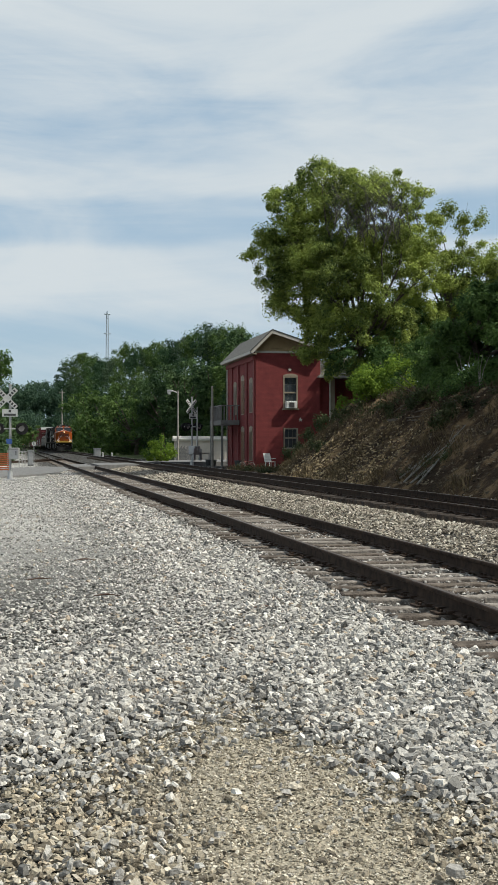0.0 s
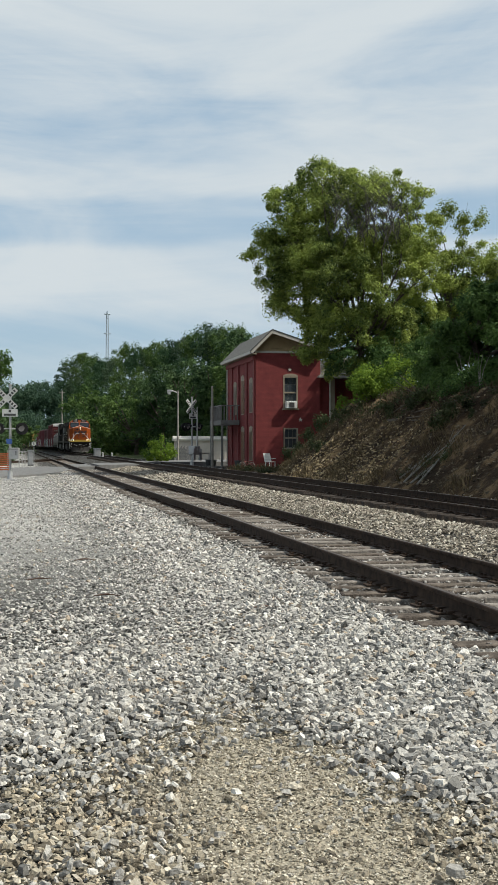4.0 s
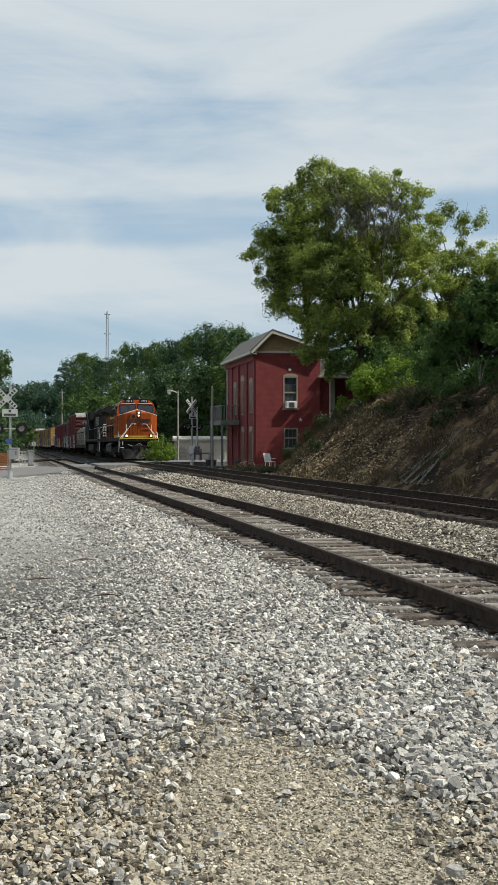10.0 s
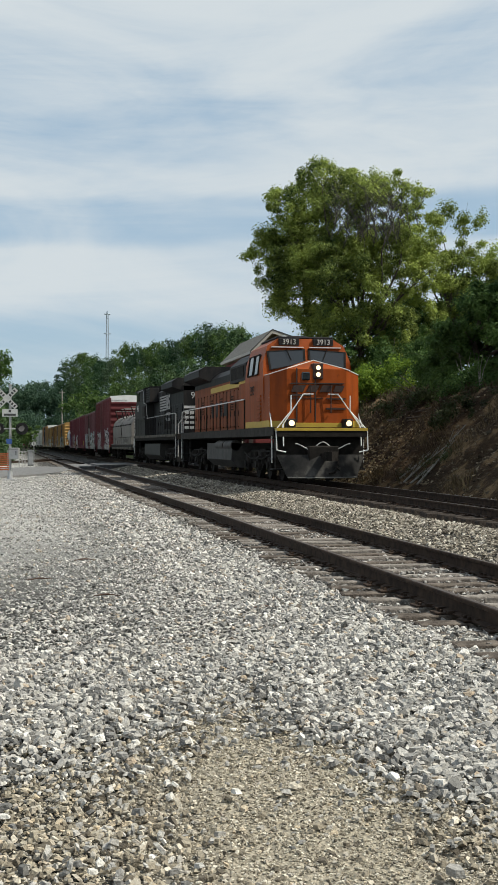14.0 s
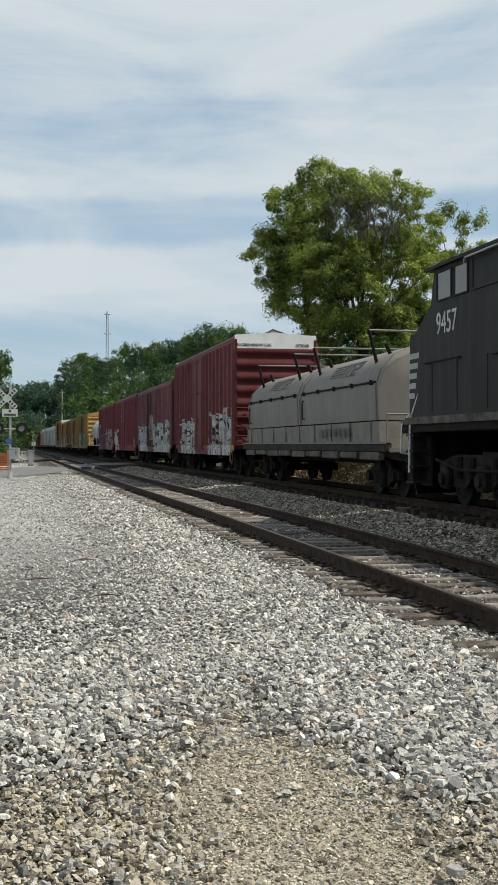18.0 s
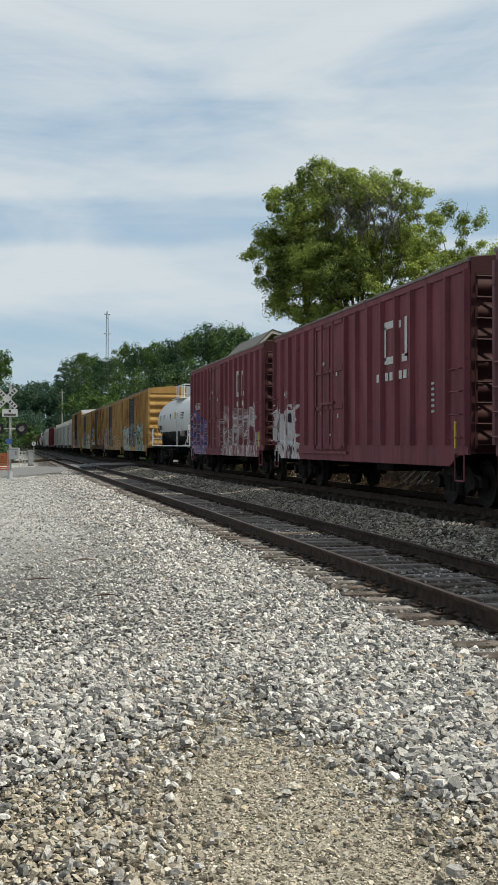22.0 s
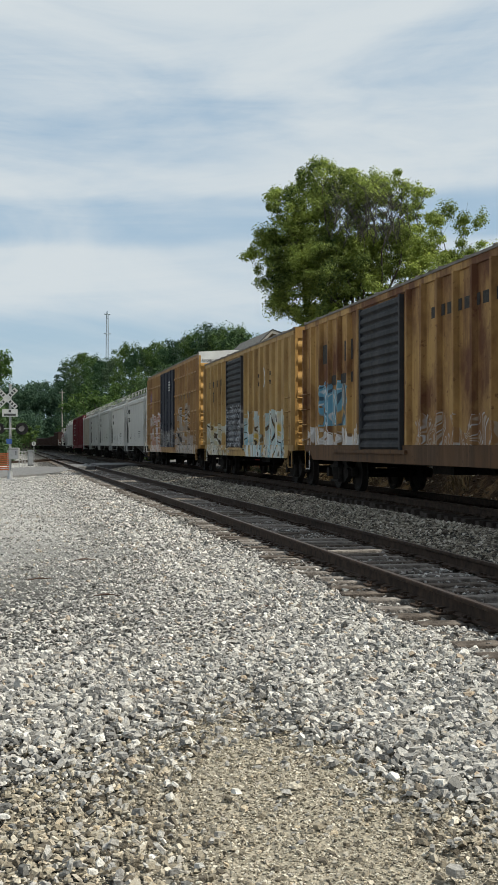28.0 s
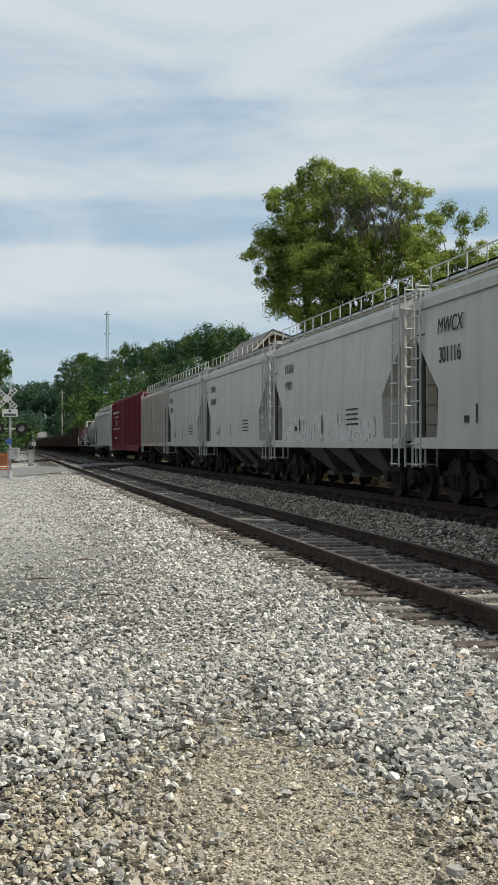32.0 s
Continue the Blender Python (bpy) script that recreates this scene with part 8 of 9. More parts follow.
ln = locomotive("orange and black diesel locomotive with lit headlights", 21.0, ORANGE_P, BLACK_P, ORANGE_C, LOCO_YELLOW, RAIL_WHITE, True, False)
place(ln, 214.1, 235.1)
# plain black bars in place of the emblem on the nose
for x0, x1, z0, z1 in ((-0.70, -0.38, 2.85, 3.06), (-0.30, -0.02, 2.85, 3.06), (0.06, 0.34, 2.85, 3.06), (0.42, 0.66, 2.85, 3.06), (-0.74, 0.66, 3.10, 3.14), (-0.74, -0.20, 2.72, 2.79), (-0.74, 0.1, 2.64, 2.67)):
    ya = yb = -9.716
    xs_ = (x0 * 1.25, x1 * 1.25, x1 * 1.25 + 0.1, x0 * 1.25 + 0.1)
    part("emblem_bar", Shape().add([(xs_[0], ya, z0), (xs_[1], ya, z0), (xs_[2], yb, z1), (xs_[3], yb, z1), (xs_[0], ya + 0.06, z0), (xs_[1], ya + 0.06, z0), (xs_[2], yb + 0.06, z1), (xs_[3], yb + 0.06, z1)],
                                   [(0, 1, 2, 3), (0, 1, 5, 4), (1, 2, 6, 5), (2, 3, 7, 6), (3, 0, 4, 7)]), EMBLEM, ln)
lettering("3913", 0.30, BLACK, ln, on_left(-1.56, -6.9, 2.85), "road_number", 0.8)
bars(ln, BLACK, -0.965, [(1.0 + k * 1.0, 1.6 + k * 1.0, 2.35, 2.95) for k in range(4)], "emblem_bar")

NS_WHITE = mat("dusty_white_emblem_paint", (0.42, 0.41, 0.40), 0.7, 0, (0.3, 0.29, 0.28), 10)
NS_CAB = car_paint("dusty_black_cab_paint", (0.026, 0.025, 0.024), (0.034, 0.032, 0.030), (0.055, 0.050, 0.044), 0.5, 0.6)
ns = locomotive("black diesel locomotive running with its cab trailing", 21.0, BLACK_P, BLACK_P, NS_CAB, SILL_GREY, RAIL_DIM, False, True, 0.35, 0.24)
place(ns, 236.2, 257.2)
for ob_ in (ln, ns):
    ob_.scale = (1, 1, 1.025)
lettering("9457", 0.42, DECAL_WHITE, ns, on_left(-1.508, 7.75, 3.30), "road_number", 0.9)
lettering("9457", 0.33, DECAL_WHITE, ns, on_front(-0.05, -8.762, 3.55), "road_number", 1.1)
bars(ns, NS_WHITE, -0.985, [(-2.4, 0.4, 3.12 + k * 0.15, 3.205 + k * 0.15) for k in range(6)] + [(-2.8, -2.55, 3.14, 3.94), (-3.2, -2.95, 3.14, 3.94), (-3.95, -3.4, 3.78, 3.94), (-3.6, -3.4, 3.58, 3.8), (-3.95, -3.4, 3.46, 3.62), (-3.95, -3.76, 3.28, 3.5), (-3.95, -3.4, 3.14, 3.3)], "emblem_bar")
bars(ns, NS_WHITE, -0.985, [(-2.5 - k * 0.27, -2.36 - k * 0.27, 2.80, 2.97) for k in range(7)] + [(-2.5 - k * 0.27, -2.36 - k * 0.27, 2.50, 2.67) for k in range(8)], "company_name_bar")
for k in range(5):
    part("end_stripe", Shape().box(-0.9, 0.9, -8.762, -8.73, 2.0 + k * 0.26, 2.13 + k * 0.26), DECAL_WHITE, ns)

# white stripes round the trailing nose's corners
for side in (-1, 1):
    for k in range(5):
        z0 = 2.12 + k * 0.20
        q = [(side * 1.02, 10.165), (side * 1.507, 9.845), (side * 1.507, 9.50 - 0.06 * k)]
        vs = [(x, y, z) for z in (z0, z0 + 0.115) for x, y in q]
        part("nose_stripe", Shape().add(vs, [(0, 1, 4, 3), (1, 2, 5, 4)]), NS_WHITE, ns)
part("cab_rail", Shape().pipe([(-1.62, 6.6, 4.42), (-1.64, 6.5, 4.50), (-1.64, 3.75, 4.50), (-1.62, 3.62, 4.42), (-1.58, 3.6, 3.72), (-1.56, 2.62, 3.62), (-1.5, 2.5, 2.77)], 0.02, 6), STEEL, ns, "bright steel handrail down the cab's corner")

EMBLEM_GREY = mat("dark_grey_emblem_paint", (0.05, 0.047, 0.043), 0.7, 0, (0.08, 0.074, 0.066), 8)
GREY_COIL = car_paint("dusty_grey_cover_paint", (0.225, 0.208, 0.190), (0.19, 0.176, 0.160), (0.11, 0.095, 0.08), 0.3, dirt=0.15)
cc = coil_car("grey coil car with two rounded covers", 16.0, GREY_COIL)
place(cc, 257.8, 273.8)
# plain slanted bars and two blocks in place of the emblem, on both covers
for yc in (-3.9, 3.3):
    for u0, u1, ya, yb in [(0.05 + 0.2 * k, 0.15 + 0.2 * k, 0.0, 1.1) for k in range(5)] + [(0.0, 1.0, -0.30, -0.06), (0.0, 1.0, -0.62, -0.38), (0.0, 0.2, -1.25, -0.75), (0.42, 0.6, -1.25, -0.75), (0.82, 1.0, -1.25, -0.75), (0.0, 0.5, -0.92, -0.75), (0.5, 1.0, -1.25, -1.08)]:
        a, b = Vector((-1.425, 0, 2.945)), Vector((-1.125, 0, 3.285))
        p0, p1 = a.lerp(b, u0), a.lerp(b, u1)
        sh = 0.25
        part("emblem_bar", Shape().add([(p0.x, yc + ya + sh * u0, p0.z), (p0.x, yc + yb + sh * u0, p0.z), (p1.x, yc + yb + sh * u1, p1.z), (p1.x, yc + ya + sh * u1, p1.z), (p0.x + 0.03, yc + ya, p0.z), (p0.x + 0.03, yc + yb, p0.z), (p1.x + 0.03, yc + yb, p1.z), (p1.x + 0.03, yc + ya, p1.z)],
                                       [(0, 1, 2, 3), (0, 1, 5, 4), (1, 2, 6, 5), (2, 3, 7, 6), (3, 0, 4, 7)]), EMBLEM_GREY, cc)

RED1 = (0.155, 0.050, 0.054)
RED2 = (0.195, 0.070, 0.073)
# end walls of the tall red car: about half as bright as its sides
DARK_END = car_paint("darker_red_end", (0.075, 0.017, 0.019), (0.095, 0.022, 0.023), (0.04, 0.014, 0.014), 0.4)
# shade of the narrow gaps between cars is put into this end colour
SHADED_END = car_paint("shaded_brown_end", (0.048, 0.018, 0.018), (0.062, 0.024, 0.023), (0.03, 0.014, 0.013), 0.4)
YEND = car_paint("ochre_yellow_end_paint", (0.46, 0.275, 0.092), (0.39, 0.23, 0.075), (0.16, 0.085, 0.04), 0.45, dirt=0.3)
P_EH = car_paint("oxide_red_tall_car", RED1, RED2, (0.07, 0.025, 0.025), 0.35, tags=[(-7.4, -1.9, 0.6, 2.45, 3.1, PALE, INK), (1.4, 5.8, 0.6, 2.35, 7.7, PALE, INK)])
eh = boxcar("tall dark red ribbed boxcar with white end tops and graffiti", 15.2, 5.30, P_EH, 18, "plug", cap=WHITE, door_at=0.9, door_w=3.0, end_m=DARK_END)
place(eh, 275.4, 290.6)
part("corner_plate", Shape().box(-1.60, -1.562, -7.5, -6.9, 0.95, 1.32), YEND, eh, "faded tan corner plate")
lettering("EXCESS HEIGHT CAR", 0.10, DECAL_BLACK, eh, on_front(-0.82, -7.655, 4.90), "end_lettering")
lettering("473040", 0.125, DECAL_BLACK, eh, on_front(1.02, -7.655, 4.88), "car_number")
bars(eh, DECAL_WHITE, -1.57, [(2.45, 2.75, 2.75 + k * 0.12, 2.82 + k * 0.12) for k in range(5)] + [(0.3, 0.9, 3.05, 3.10), (-0.9, -0.3, 2.45, 2.5), (5.9, 6.1, 2.5, 2.7), (6.4, 6.6, 2.5, 2.7)])

WASHED = ((0.50, 0.56, 0.53), (0.34, 0.46, 0.46), (0.58, 0.58, 0.54), (0.42, 0.44, 0.36))
P_WC = car_paint("brown_red_worn_car", (0.185, 0.080, 0.089), (0.24, 0.118, 0.126), (0.06, 0.032, 0.030), 0.7, tags=[(-7.4, -0.7, 0.6, 2.45, 11.3, WASHED, (0.10, 0.09, 0.09)), (2.5, 7.0, 0.6, 2.35, 15.9, ((0.34, 0.50, 0.52), (0.52, 0.58, 0.56), (0.44, 0.46, 0.46)), (0.08, 0.11, 0.12))])
DOOR_WC = car_paint("rusty_brown_plug_door", (0.075, 0.036, 0.034), (0.12, 0.055, 0.048), (0.035, 0.018, 0.014), 0.8, dirt=0.7, tags=[(-0.9, 1.2, 1.5, 2.9, 18.5, ((0.09, 0.04, 0.035), (0.45, 0.40, 0.37)), (0.30, 0.26, 0.24))])
wc = boxcar("worn brown red boxcar covered in pale graffiti", 15.6, 4.62, P_WC, 18, "plug", door_m=DOOR_WC, door_at=0.8, door_w=2.9, end_m=SHADED_END)
place(wc, 292.4, 308.0)
# faded company name, two rows of plain upright and level strokes
for z in (3.42, 2.78):
    for k in range(9 if z > 3 else 7):
        y = -7.0 + k * 0.62
        strokes = [(y, y + 0.05, z, z + 0.42)] + [(y + 0.05, y + 0.26, z + q, z + q + 0.045) for q in ((0.0, 0.375), (0.19, 0.375), (0.0,))[k % 3]]
        bars(wc, FADED, -1.569, strokes, "company_name_bar")
bars(wc, FADED, -1.569, [(6.5, 6.55, 2.6, 3.9), (5.7, 5.75, 2.6, 3.9), (5.75, 6.5, 3.86, 3.9)], "emblem_bar")

P_C1 = car_paint("maroon_car", (0.205, 0.062, 0.074), (0.172, 0.056, 0.066), (0.06, 0.025, 0.026), 0.45, tags=[(4.7, 7.7, 0.7, 2.4, 21.5, WHITES, INK)])
P_C2 = car_paint("maroon_car_tagged", (0.205, 0.064, 0.076), (0.176, 0.058, 0.068), (0.065, 0.030, 0.030), 0.45, tags=[(3.6, 7.5, 0.7, 2.6, 27.7, BLUES, (0.48, 0.30, 0.36)), (-6.6, 0.2, 0.7, 2.5, 31.2, ((0.20, 0.075, 0.075), (0.16, 0.06, 0.06), (0.4, 0.35, 0.34)), (0.6, 0.57, 0.56))])
for mm, s0, s1, lab in ((P_C1, 309.2, 324.7, "maroon ribbed boxcar with a large white emblem"), (P_C2, 326.3, 341.5, "maroon ribbed boxcar with purple graffiti on its rear half")):
    c = boxcar(lab, s1 - s0, 4.66, mm, 16, "plug", door_at=1.3, door_w=2.7, end_m=SHADED_END)
    place(c, s0, s1)
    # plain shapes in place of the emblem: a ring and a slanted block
    bars(c, DECAL_WHITE, -1.572, [(-3.6, -2.9, 3.76, 3.92), (-3.06, -2.9, 3.06, 3.80), (-3.6, -2.9, 2.98, 3.14), (-3.90, -3.74, 2.98, 3.80), (-4.06, -3.74, 3.72, 3.88), (-4.44, -4.28, 3.08, 3.92), (-4.44, -4.10, 2.98, 3.14)], "emblem_bar")
    bars(c, DECAL_WHITE, -1.572, [(-4.7 + k * 0.3, -4.5 + k * 0.3, 2.62, 2.80) for k in range(8)], "small_print_bar")
    bars(c, DECAL_WHITE, -1.572, [(-6.0, -5.5, 1.85 + k * 0.11, 1.90 + k * 0.11) for k in range(6)] + [(1.6, 1.8, 2.6, 2.75), (2.0, 2.15, 2.6, 2.75), (2.5, 2.75, 2.2, 2.3)], "small_print_bar")
    bars(c, DECAL_WHITE, -1.66, [(0.5, 0.62, 2.95, 3.05), (1.7, 1.9, 3.3, 3.38), (0.4, 0.5, 1.9, 2.0), (1.95, 2.05, 2.0, 2.3), (1.1, 1.2, 1.45, 1.5)], "small_print_bar")
    part("corner_grab", Shape().tube((-1.70, -7.4, 1.15), (-1.70, -7.4, 1.65), 0.028, 6), DECAL_YELLOW, c, "yellow corner handhold")
    if mm is P_C1:
        lettering("415", 0.24, DECAL_WHITE, c, on_left(-1.575, 6.3, 2.62), "car_number")
    else:
        lettering("415 361", 0.30, DECAL_WHITE, c, on_left(-1.668, 5.4, 2.75), "car_number")

T_WHITE = car_paint("white_tank_paint", (0.66, 0.66, 0.65), (0.60, 0.60, 0.59), (0.35, 0.33, 0.30), 0.12, 0.4, dirt=0.06)
tk = tank_car("white over black tank car with railed top platform", 14.6, 1.32, 2.54, T_WHITE, BLACK_P, RAIL_WHITE)
place(tk, 342.8, 357.4)
lettering("TLX 200978", 0.26, DECAL_BLACK, tk, Matrix(((0, 0, -1, -1.32), (-1, 0, 0, 4.7), (0, 1, 0, 2.06), (0, 0, 0, 1))) @ Matrix.Rotation(math.radians(12), 4, "X"), "car_number")
for k, y in enumerate((4.6, 3.2, 0.6, -1.9, -4.0)):
    part("lift_mark", Shape().box(-1.33, -1.27, y - 0.02, y + 0.02, 2.54, 2.86), DECAL_BLACK, tk)
part("placard", Shape().box(-1.34, -1.26, -1.55, -1.1, 2.56, 2.92), DECAL_YELLOW, tk, "yellow square placard")
for k in range(5):
    part("small_print_bar", Shape().box(-1.328, -1.28, -4.1, -3.2, 2.50 + k * 0.08, 2.525 + k * 0.08), SILL_GREY, tk)
part("diamond_placard", Shape().prism([(-3.3, 1.92), (-3.1, 2.17), (-2.9, 1.92), (-3.1, 1.67)], "x", -1.30, -1.12), DECAL_WHITE, tk)

YEL = (0.45, 0.28, 0.105)
YEL2 = (0.36, 0.205, 0.075)
DOOR_DK = car_paint("dark_slate_door_paint", (0.032, 0.033, 0.037), (0.048, 0.048, 0.052), (0.1, 0.09, 0.08), 0.4)
DOOR_TAG = car_paint("dark_slate_door_tagged", (0.032, 0.033, 0.037), (0.048, 0.048, 0.052), (0.1, 0.09, 0.08), 0.4, tags=[(-9, 9, 0.7, 2.6, 5.1, ((0.06, 0.06, 0.07), (0.10, 0.10, 0.11)), (0.45, 0.47, 0.5))])
YSPEC = [
    (358.8, 374.4, "yellow ribbed boxcar with a dark door and teal graffiti", [(-6.0, -1.0, 0.6, 2.6, 3.3, TEAL, INK), (2.2, 7.4, 0.6, 2.3, 8.8, ((0.36, 0.46, 0.44), (0.28, 0.38, 0.36), (0.5, 0.5, 0.45)), (0.12, 0.14, 0.14))], DOOR_TAG, 1.1),
    (375.5, 391.4, "yellow ribbed boxcar with a dark door and lilac graffiti", [(-7.4, -0.6, 0.6, 1.9, 13.3, (YEL, (0.25, 0.16, 0.08)), (0.10, 0.08, 0.06)), (4.6, 7.9, 0.6, 2.5, 17.1, ((0.28, 0.24, 0.42), (0.34, 0.30, 0.45), (0.42, 0.36, 0.2)), (0.10, 0.09, 0.12))], DOOR_TAG, 1.1),
    (392.3, 407.8, "rust-streaked yellow boxcar with a dark door", [(3.4, 6.0, 1.7, 2.7, 19.3, ((0.12, 0.30, 0.42), (0.16, 0.36, 0.46)), (0.05, 0.10, 0.14)), (2.0, 7.6, 0.5, 1.6, 23.9, WHITES, (0.2, 0.12, 0.06)), (-7.6, -1.0, 0.5, 1.7, 29.0, ((0.22, 0.12, 0.06), (0.30, 0.16, 0.07)), (0.36, 0.30, 0.24))], DOOR_DK, 1.0),
    (409.1, 424.7, "yellow boxcar with a dark door and pale blue graffiti", [(-6.6, -0.6, 0.5, 2.3, 33.3, ((0.13, 0.34, 0.44), (0.46, 0.62, 0.64), (0.60, 0.64, 0.62), (0.55, 0.38, 0.08)), INK), (2.4, 7.2, 0.5, 2.1, 37.9, ((0.56, 0.58, 0.52), (0.48, 0.50, 0.44), (0.52, 0.40, 0.16)), INK)], DOOR_TAG, 1.2),
]
SILL_Y = car_paint("grimy_yellow_sill", (0.13, 0.068, 0.032), (0.09, 0.052, 0.03), (0.045, 0.03, 0.022), 0.7)
for k, (s0, s1, lab, tags, dm, da) in enumerate(YSPEC):
    pm = car_paint("faded_yellow_car_%d" % (k + 1), (YEL, (0.45, 0.30, 0.125), YEL, (0.46, 0.31, 0.13))[k], (YEL2, (0.37, 0.235, 0.10), YEL2, (0.37, 0.24, 0.10))[k], (0.095, 0.034, 0.02), 0.45 if k == 3 else 0.7, tags=tags, blotch=(0.35, 0.35, 0.9, 0.25)[k], dirt=0.26)
    c = boxcar(lab, s1 - s0, 4.70, pm, 18, "corrugated", door_m=dm, door_at=da, door_w=2.9, sill_m=SILL_Y if k == 2 else pm, end_m=YEND)
    place(c, s0, s1)
    if k in (0, 3):
        lettering("next\nload", 0.20, DECAL_BLACK, c, on_left(-1.57, -3.0, 3.45), "slogan")
        lettering("any\nroad", 0.20, DECAL_BLACK, c, on_left(-1.57, -4.7, 3.45), "slogan")
        part("cross_mark", Shape().add([(-1.572, -3.6, 3.1), (-1.572, -3.72, 3.1), (-1.572, -4.12, 3.75), (-1.572, -4.0, 3.75)], [(0, 1, 2, 3)]).add([(-1.573, -4.0, 3.1), (-1.573, -4.12, 3.1), (-1.573, -3.72, 3.75), (-1.573, -3.6, 3.75)], [(0, 1, 2, 3)]), DECAL_WHITE, c)
    if k != 2:
        bars(c, DECAL_BLACK, -1.572, [(6.6 - q * 0.85, 6.78 - q * 0.85, 3.55, 3.80) for q in range(4)] + [(5.6, 6.6, 3.30, 3.36), (6.3, 6.38, 2.8, 3.3), (5.8, 5.88, 2.95, 3.3), (4.2, 4.4, 3.2, 3.5), (3.6, 3.8, 3.2, 3.5)], "emblem_bar")
    else:
        bars(c, DECAL_BLACK, -1.572, [(5.3, 6.3, 3.35, 3.85), (3.2, 3.9, 3.3, 3.8), (3.2, 5.4, 2.75, 3.0)], "emblem_bar")
        bars(c, DECAL_BLACK, -1.572, [(-7.0 + q * 0.42, -6.72 + q * 0.42, 3.70, 3.92) for q in range(12)], "company_name_bar")
    if k == 1:
        lettering("39 74", 0.34, DECAL_BLACK, c, on_left(-1.668, 6.5, 2.2), "car_number")
        bars(c, YELLOW, -1.60, [(5.7, 7.1, 2.12, 2.6)], "patch")

P_Z = car_paint("tan_brown_tall_car", (0.42, 0.265, 0.12), (0.345, 0.205, 0.095), (0.14, 0.07, 0.045), 0.45, blotch=0.4, dirt=0.28, tags=[(-7.2, -3.4, 0.9, 3.1, 41.0, ((0.40, 0.22, 0.06), (0.36, 0.33, 0.29), (0.30, 0.26, 0.22)), INK), (-8.6, -2.6, 0.5, 1.7, 45.5, ((0.34, 0.26, 0.2), (0.4, 0.36, 0.32)), INK), (3.2, 8.2, 0.7, 2.95, 49.0, ((0.56, 0.52, 0.49), (0.62, 0.59, 0.56), (0.50, 0.26, 0.20), (0.58, 0.55, 0.52)), (0.34, 0.17, 0.10)), (7.2, 8.2, 3.3, 4.5, 57.0, ((0.16, 0.15, 0.32), (0.40, 0.18, 0.10), (0.36, 0.22, 0.18)), (0.20, 0.16, 0.34))])
DOOR_Z = car_paint("navy_plug_door_paint", (0.030, 0.032, 0.045), (0.04, 0.042, 0.055), (0.1, 0.09, 0.08), 0.3, tags=[(-9, 9, 0.8, 2.0, 53.0, ((0.03, 0.03, 0.045), (0.2, 0.18, 0.16)), (0.4, 0.38, 0.36))])
zc = boxcar("tall tan yellow framed boxcar with navy double doors", 18.7, 5.33, P_Z, 22, "double", door_m=DOOR_Z, cap=WHITE, door_at=0.5, door_w=4.8, horiz=True, end_m=YEND)
place(zc, 426.6, 445.3)
bars(zc, SILL_GREY, -1.569, [(8.9 - q * 0.24, 9.05 - q * 0.24, 2.75, 3.0) for q in range(3)] + [(8.8 - q * 0.24, 8.95 - q * 0.24, 2.3, 2.55) for q in range(3)], "small_print_bar")
bars(zc, DECAL_WHITE, -1.67, [(-1.1 + q * 0.25, -0.9 + q * 0.25, 4.0 + 0.14 * r_, 4.08 + 0.14 * r_) for q in range(4) for r_ in range(4)], "small_print_bar")
bars(zc, SILL_GREY, -1.572, [(-6.9 + q * 0.34, -6.66 + q * 0.34, 3.42, 3.62) for q in range(12)], "company_name_bar")
lettering("EXCESS HEIGHT CAR", 0.10, DECAL_BLACK, zc, on_front(-0.75, -9.405, 4.91), "end_lettering")

HG1 = car_paint("pale_grey_hopper_paint", (0.43, 0.42, 0.39), (0.475, 0.465, 0.43), (0.30, 0.27, 0.23), 0.2, tags=[], dirt=0.18)
HG2 = car_paint("pale_grey_tagged_hopper", (0.45, 0.435, 0.40), (0.50, 0.485, 0.445), (0.28, 0.25, 0.215), 0.22, dirt=0.18, tags=[(-4.4, 4.8, 1.3, 1.95, 57.0, ((0.45, 0.44, 0.41), (0.54, 0.53, 0.50)), (0.19, 0.185, 0.175))])
HG3 = car_paint("stained_grey_hopper_paint", (0.40, 0.39, 0.36), (0.45, 0.44, 0.41), (0.15, 0.145, 0.15), 0.45)
TAN = car_paint("tan_grey_hopper_paint", (0.44, 0.39, 0.33), (0.38, 0.335, 0.28), (0.2, 0.15, 0.11), 0.35)
HR = mat("dirty_white_ladder_paint", (0.5, 0.5, 0.48), 0.6, 0, (0.38, 0.38, 0.36), 6)
